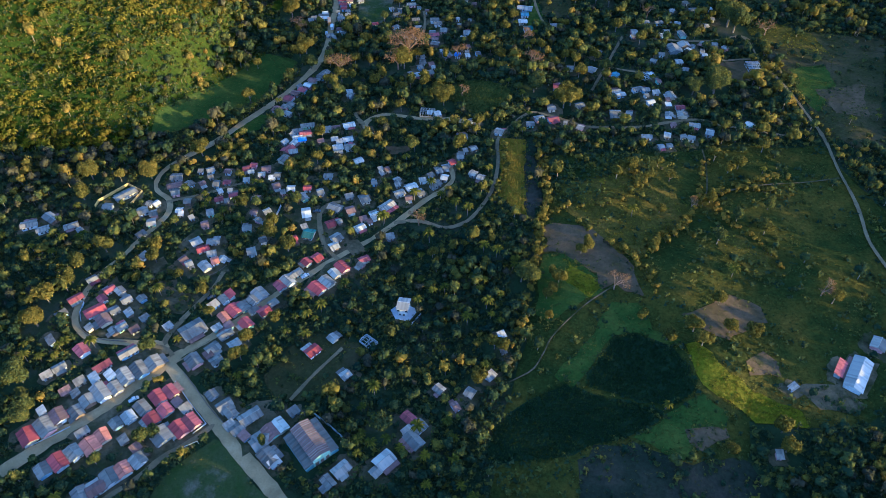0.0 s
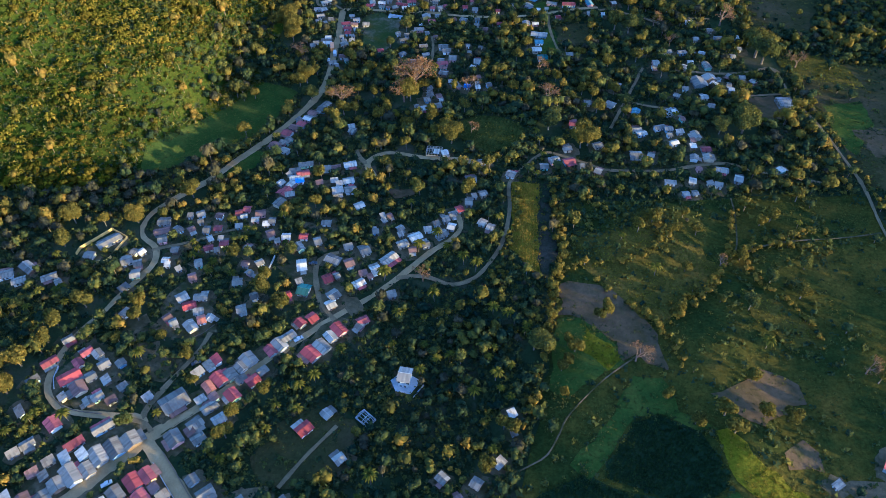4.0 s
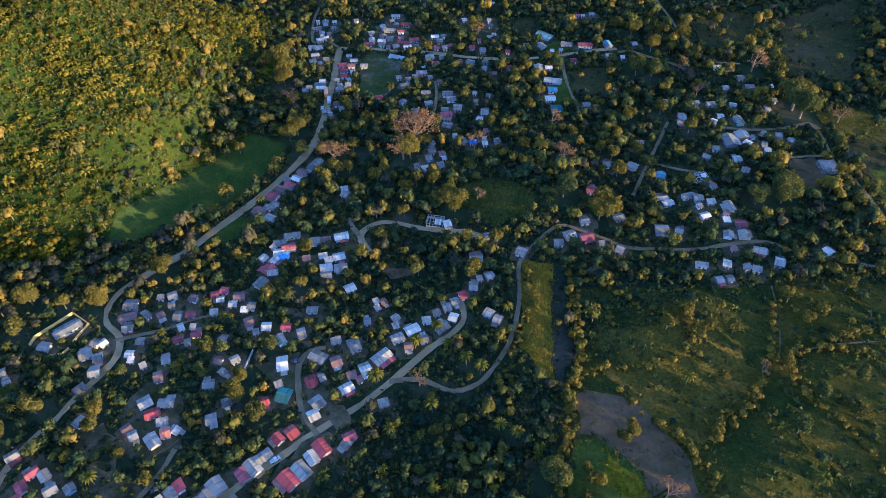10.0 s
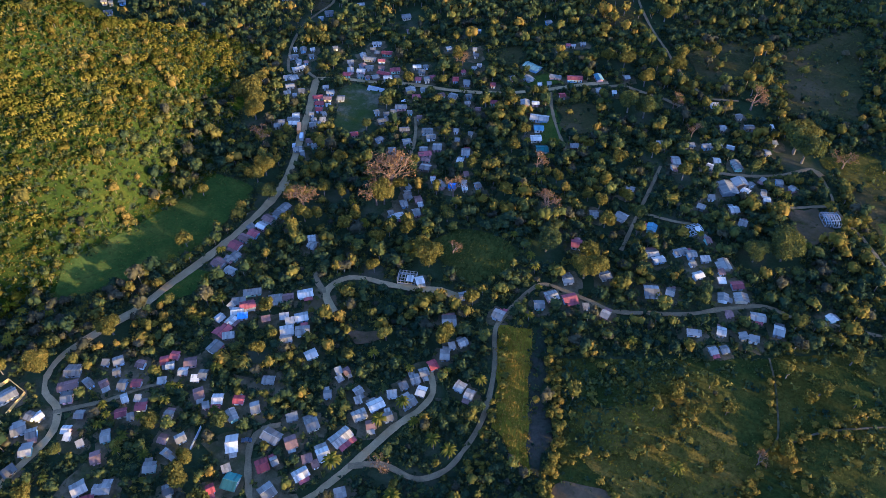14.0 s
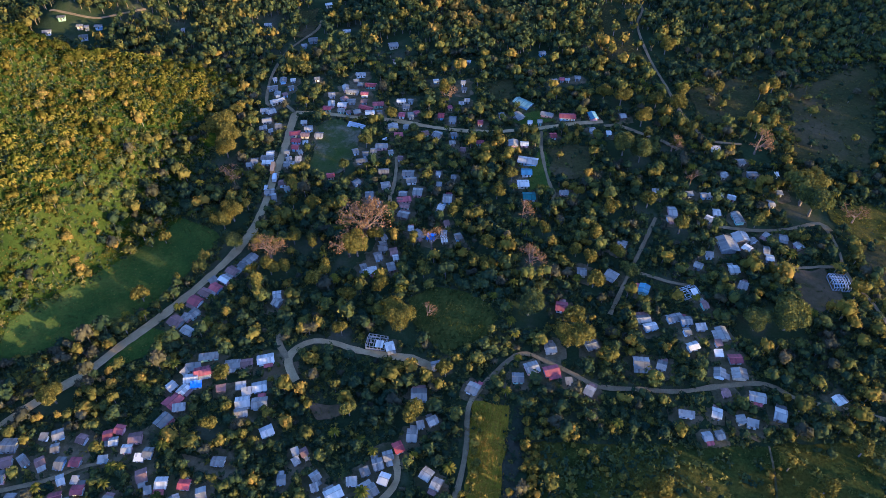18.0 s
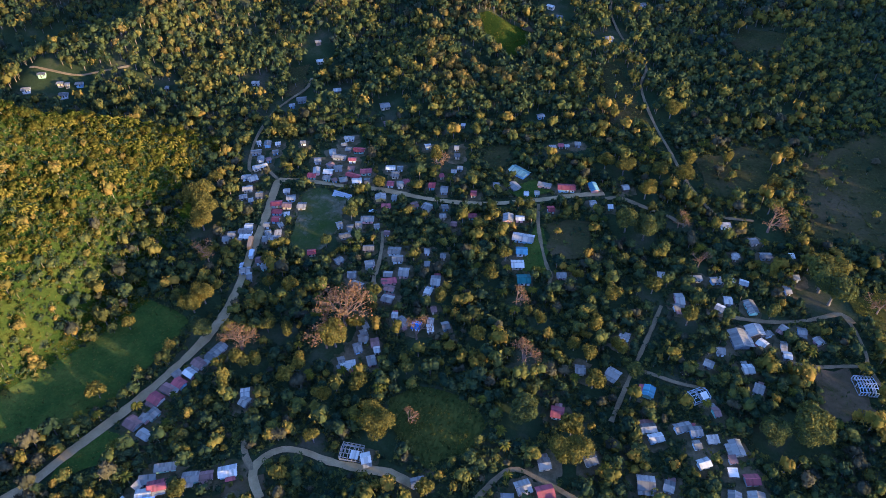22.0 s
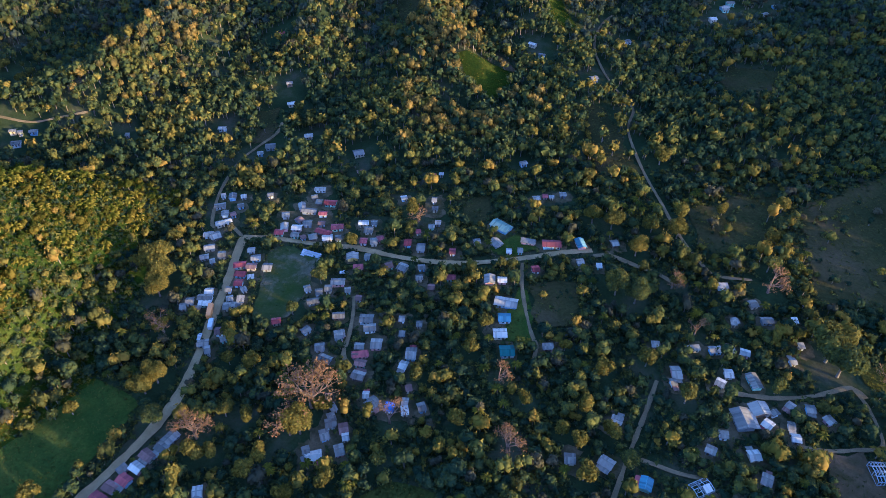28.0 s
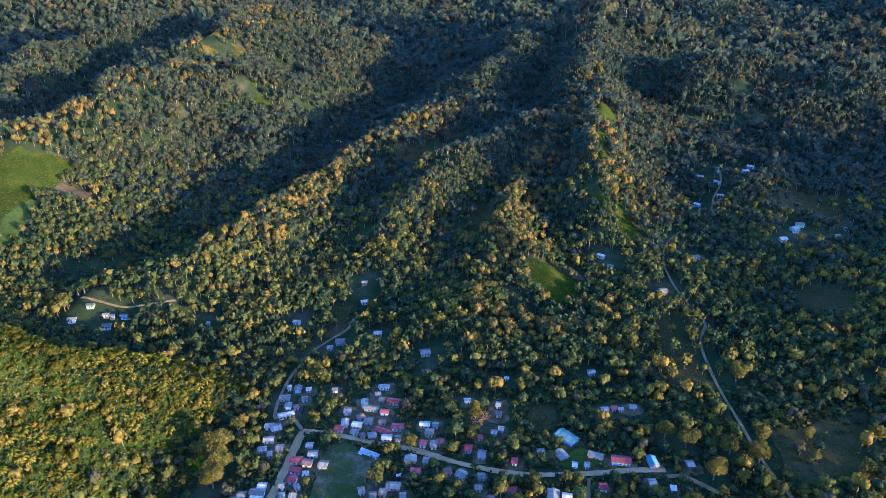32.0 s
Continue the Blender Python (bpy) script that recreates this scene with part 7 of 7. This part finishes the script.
# the woods round the valley
def woods(x0, x1, y0, y1, step, templates, size, seed, label, hole=None):
    x, y = candidates(x0, x1, y0, y1, step)
    keep = room(x, y, np.full(len(x), 2.0)) > rng.rand(len(x)) * 0.9
    keep &= rng.rand(len(x)) < 0.93 + 0.25 * roll_noise(x, y, 160, 31)
    ahead = (x > 30 - (y - 250) * 0.95) & (x < 55 + (y - 250) * 0.66)
    keep &= ahead | (y < 640) & (rng.rand(len(x)) < 0.6) | (y > 1560) | (rng.rand(len(x)) < 0.25)
    if hole is not None:
        keep &= ~((x > -430) & (x < 400) & (y > 100) & (y < 640) & in_sight(x, y)) if hole is True else ~((x > hole[0]) & (x < hole[1]) & (y > hole[2]) & (y < hole[3]))
    x, y = x[keep], y[keep]
    r = size * (0.7 + 0.7 * rng.rand(len(x)) ** 1.5)
    tone = np.clip(0.25 + 0.22 * rng.randn(len(x)) + 0.15 * roll_noise(x, y, 110, 32), -0.05, 0.9) * 0.8
    red = rng.rand(len(x)) + 0.2 * roll_noise(x, y, 120, 33) > 0.79
    # haze by distance: further trees more often take the hazed leaf colours
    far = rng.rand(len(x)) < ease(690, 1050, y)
    for s, m, w in ((~red & ~far, M_LEAF, "dark green"), (red & ~far, M_RUST, "golden"), (~red & far, M_HAZYLEAF, "green"), (red & far, M_HAZYRUST, "olive")):
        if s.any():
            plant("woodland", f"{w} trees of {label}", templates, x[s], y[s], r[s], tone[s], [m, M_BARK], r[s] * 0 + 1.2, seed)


woods(-430, 480, 640, 1000, 5.4, T_MID, 4.0, 6, "the foothills")
woods(-560, 670, 60, 640, 9.0, T_FAR, 5.4, 7, "the valley sides", True)
woods(-1300, -760, 640, 1560, 15, T_FAR, 9, 16, "the western mountains")
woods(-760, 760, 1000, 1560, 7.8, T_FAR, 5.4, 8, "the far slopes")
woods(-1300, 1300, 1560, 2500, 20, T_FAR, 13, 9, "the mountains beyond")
woods(-700, 700, -300, 60, 13, T_FAR, 5.2, 14, "the near side of the valley")
woods(400, 1000, -300, 640, 12, T_FAR, 5.2, 15, "the unseen eastern rise", (400, 670, 60, 640))
woods(-760, -430, 640, 1000, 9.5, T_FAR, 5.2, 10, "the western slopes")
woods(480, 800, 640, 1000, 9.5, T_FAR, 5.2, 11, "the eastern slopes")

# taller olive trees along the crests of the spurs, sunlit gold put into their leaves
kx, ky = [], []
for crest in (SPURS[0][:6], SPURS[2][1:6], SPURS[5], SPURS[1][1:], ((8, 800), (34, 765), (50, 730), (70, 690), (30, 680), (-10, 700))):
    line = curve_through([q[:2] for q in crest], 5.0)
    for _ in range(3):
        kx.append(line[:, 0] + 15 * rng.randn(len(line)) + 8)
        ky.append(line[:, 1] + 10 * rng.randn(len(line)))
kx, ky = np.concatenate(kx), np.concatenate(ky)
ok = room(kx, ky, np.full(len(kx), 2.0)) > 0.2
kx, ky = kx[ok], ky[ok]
plant("woodland", "tall olive trees on the crests of the spurs, coloured sunlit gold", T_NEAR, kx, ky, 3.0 + 1.8 * rng.rand(len(kx)) ** 1.5, np.clip(0.42 + 0.2 * rng.randn(len(kx)), 0, 1), [M_SUNCREST, M_BARK], 1.2 + 0.5 * rng.rand(len(kx)), 44)

# corn, and tufts of grass in the open
for k, (kind, p) in enumerate(FIELDS):
    if kind == "corn":
        xs, ys = [q[0] for q in p], [q[1] for q in p]
        along, across = np.meshgrid(np.arange(-90, 90, 0.8), np.arange(-90, 90, 1.5))
        along, across = along.ravel() + 0.3 * rng.randn(along.size), across.ravel() + 0.16 * rng.randn(along.size)
        ca, sa = math.cos(radians(52 + 0.4 * (min(xs) % 40))), math.sin(radians(52 + 0.4 * (min(xs) % 40)))
        x, y = along * ca - across * sa + sum(xs) / len(xs), along * sa + across * ca + sum(ys) / len(ys)
        ok = inside(x, y, list(p)) & (rng.rand(len(x)) < 0.9)
        x, y = x[ok], y[ok]
        plant("corn_plants", "tall dark green corn standing in a field", T_GRASS, x, y, 0.8 + 0.2 * rng.rand(len(x)), np.clip(0.3 + 0.1 * rng.randn(len(x)), 0, 1), [M_CORNLEAF], x * 0 + 1.7, 12, "corn", 0.38 + 0.006 * k)
x, y = candidates(40, 420, 60, 420, 1.9)
ok = np.zeros(len(x), bool)
for p in PASTURE:
    ok |= inside(x, y, p)
for kind, p in FIELDS:
    if kind in ("soil", "corn"):
        ok &= ~inside(x, y, list(p))
ok &= rng.rand(len(x)) < 0.35 + 0.5 * roll_noise(x, y, 40, 41)
x, y = x[ok], y[ok]
plant("grass", "tussocks of long grass in the pasture", T_GRASS, x, y, 0.5 + 0.7 * rng.rand(len(x)) ** 2, np.clip(0.4 + 0.2 * rng.randn(len(x)), 0, 1), [M_GRASS], None, 13, "grass", 0.22)


# ---- vehicles ----
PAINTS = {c: blank(f"car_paint_{c}", 0.3)[0] for c in ("white", "dark", "orange")}
for c, v in (("white", (0.42, 0.39, 0.34, 1)), ("dark", (0.05, 0.055, 0.065, 1)), ("orange", (0.55, 0.22, 0.05, 1))):
    PAINTS[c].node_tree.nodes["Principled BSDF"].inputs["Base Color"].default_value = v
M_TYRE = blank("tyre_rubber", 0.9)[0]
M_TYRE.node_tree.nodes["Principled BSDF"].inputs["Base Color"].default_value = (0.02, 0.02, 0.02, 1)


def shell(bm, profile, half):
    """A body from its side profile, drawn out across its width."""
    a = [bm.verts.new((x, -half, z)) for x, z in profile]
    b = [bm.verts.new((x, half, z)) for x, z in profile]
    bm.faces.new(a)
    bm.faces.new(b[::-1])
    n = len(profile)
    for k in range(n):
        bm.faces.new((a[(k + 1) % n], a[k], b[k], b[(k + 1) % n]))
    bmesh.ops.recalc_face_normals(bm, faces=bm.faces[:])
    bmesh.ops.bevel(bm, geom=bm.edges[:], offset=0.06, segments=1, affect="EDGES")


def vehicle(kind, x, y, turn, colour):
    words = {"pickup": "pickup truck", "truck": "box truck", "bus": "bus"}[kind]
    ob = thing(words.replace(" ", "_"), f"parked {colour} {words} at the side of the dirt road", words, x, y, turn, z=ground_at(x, y) + 0.75)
    l, half, h = {"pickup": (4.4, 0.85, 1.75), "truck": (7.2, 1.15, 2.9), "bus": (9.5, 1.25, 3.0)}[kind]
    bm = bmesh.new()
    if kind == "pickup":
        shell(bm, ((-2.2, 0.45), (2.2, 0.45), (2.2, 0.95), (1.3, 1.05), (0.8, 1.62), (-0.5, 1.65), (-0.7, 1.0), (-2.2, 1.0)), half)
    elif kind == "truck":
        shell(bm, ((-3.6, 0.6), (3.6, 0.6), (3.6, 1.3), (3.2, 2.2), (1.9, 2.3), (1.8, 2.9), (-3.6, 2.9)), half)
    else:
        shell(bm, ((-4.7, 0.5), (4.7, 0.5), (4.75, 1.3), (4.5, 2.9), (-4.6, 2.95)), half)
    part("body", bm, PAINTS[colour], ob)
    g = bmesh.new()
    fx = {"pickup": 1.06, "truck": 3.42, "bus": 4.66}[kind]
    box(g, fx, 0, h * 0.78 if kind != "truck" else 1.75, 0.3 if kind == "pickup" else 0.12, half * 1.7, 0.5)
    part("windscreen", g, M_GLASS, ob)
    for wx in (-l * 0.3, l * 0.31):
        for sy in (-1, 1):
            wbm = bmesh.new()
            bmesh.ops.create_cone(wbm, cap_ends=True, segments=12, radius1=0.4, radius2=0.4, depth=0.26, matrix=Matrix.Translation((wx, sy * (half - 0.08), 0.4)) @ Matrix.Rotation(math.pi / 2, 4, "X"))
            part("wheel", wbm, M_TYRE, ob)
    return ob


vehicle("pickup", -136.8, 164.7, 34, "white")
vehicle("pickup", -70.7, 236.3, 37, "white")
vehicle("pickup", -115.7, 222.7, 27, "dark")
vehicle("pickup", -70.8, 284.4, 6, "dark")
vehicle("pickup", -23.3, 533.7, -1, "white")
vehicle("bus", -89.0, 504.4, 98, "orange")
vehicle("truck", -85.9, 495.7, 98, "white")
vehicle("pickup", -89.4, 487.3, 91, "white")

# swept earth round the houses
def swept_earth():
    """Uneven aprons of trodden earth, one round each house of the valley, lying on the ground."""
    rng = np.random.RandomState(91)
    verts, faces, count = [], [], 0
    turns = np.arange(20) * (2 * math.pi / 20)
    for k, (x, y, turn, l, w) in enumerate(HOUSE_SPOTS):
        if y > 620:
            continue
        a = radians(turn)
        reach = rng.uniform(1.6, 4.4)
        c, q = np.cos(turns), np.sin(turns)
        # a rounded rectangle about the walls, frayed at the edge
        u = np.sign(c) * np.abs(c) ** 0.6 * (l / 2 + reach) * (1 + 0.12 * rng.randn(20))
        v = np.sign(q) * np.abs(q) ** 0.6 * (w / 2 + reach) * (1 + 0.12 * rng.randn(20))
        rings = [np.zeros((1, 2))] + [np.column_stack([u * t, v * t]) for t in (0.5, 0.8, 1.0)]
        flat = np.concatenate(rings)
        px = x + flat[:, 0] * math.cos(a) - flat[:, 1] * math.sin(a)
        py = y + flat[:, 0] * math.sin(a) + flat[:, 1] * math.cos(a)
        verts.append(np.column_stack([px, py, ground(px, py) + 0.30 + 0.005 * (k % 14)]))
        i = np.arange(20)
        j = (i + 1) % 20
        faces += [(count, count + 1 + m, count + 1 + n) for m, n in zip(i, j)]
        for ring in (1, 21):
            faces += [(count + ring + m, count + ring + 20 + m, count + ring + 20 + n, count + ring + n) for m, n in zip(i, j)]
        count += 61
    me = bpy.data.meshes.new("swept_earth")
    me.from_pydata(np.concatenate(verts).tolist(), [], faces)
    me.materials.append(M_YARD)
    tagged(new("swept_earth", me), "trodden brown earth swept bare round the houses", "yard", kind="stuff")


swept_earth()

# fences and garden walls
wall_line(((-121.2, 174.4), (-114.4, 166.3), (-107.4, 158.4), (-101.8, 152.5), (-106.3, 147.7)), 1.3, M_CONCRETE, "low block wall along the street")
wall_line(((-173.4, 142.8), (-166.5, 147.0), (-160.2, 151.4)), 1.2, M_CONCRETE, "low block wall along the street")
wall_line(((-118.5, 179.0), (-110.6, 170.2), (-102.8, 160.9), (-92.4, 150.6)), 1.4, M_WOOD, "weathered board fence beside the dirt road")
wall_line(((-176.4, 205.4), (-169.9, 200.4), (-161.2, 197.9), (-150.3, 196.7)), 1.3, M_WOOD, "weathered board fence round the loop of the lane")
wall_line(((-180.2, 222.0), (-179.7, 215.2), (-176.9, 209.3)), 1.3, M_CONCRETE, "low block wall along the lane")
wall_line(((-142.3, 156.6), (-136.9, 161.1), (-133.2, 164.3)), 1.2, M_WOOD, "weathered board fence in front of the houses")
wall_line(((-56.2, 156.3), (-48.3, 150.0), (-41.8, 143.8)), 2.0, M_CONCRETE, "tall block wall beside the hall")
wall_line(((-122.6, 237.2), (-117.0, 240.9), (-113.3, 245.7)), 1.2, M_WOOD, "weathered board fence behind the houses")
wall_line(((-11.7, 218.7), (-10.8, 212.9), (-15.3, 206.2)), 1.3, M_CONCRETE, "low block wall round a white house")
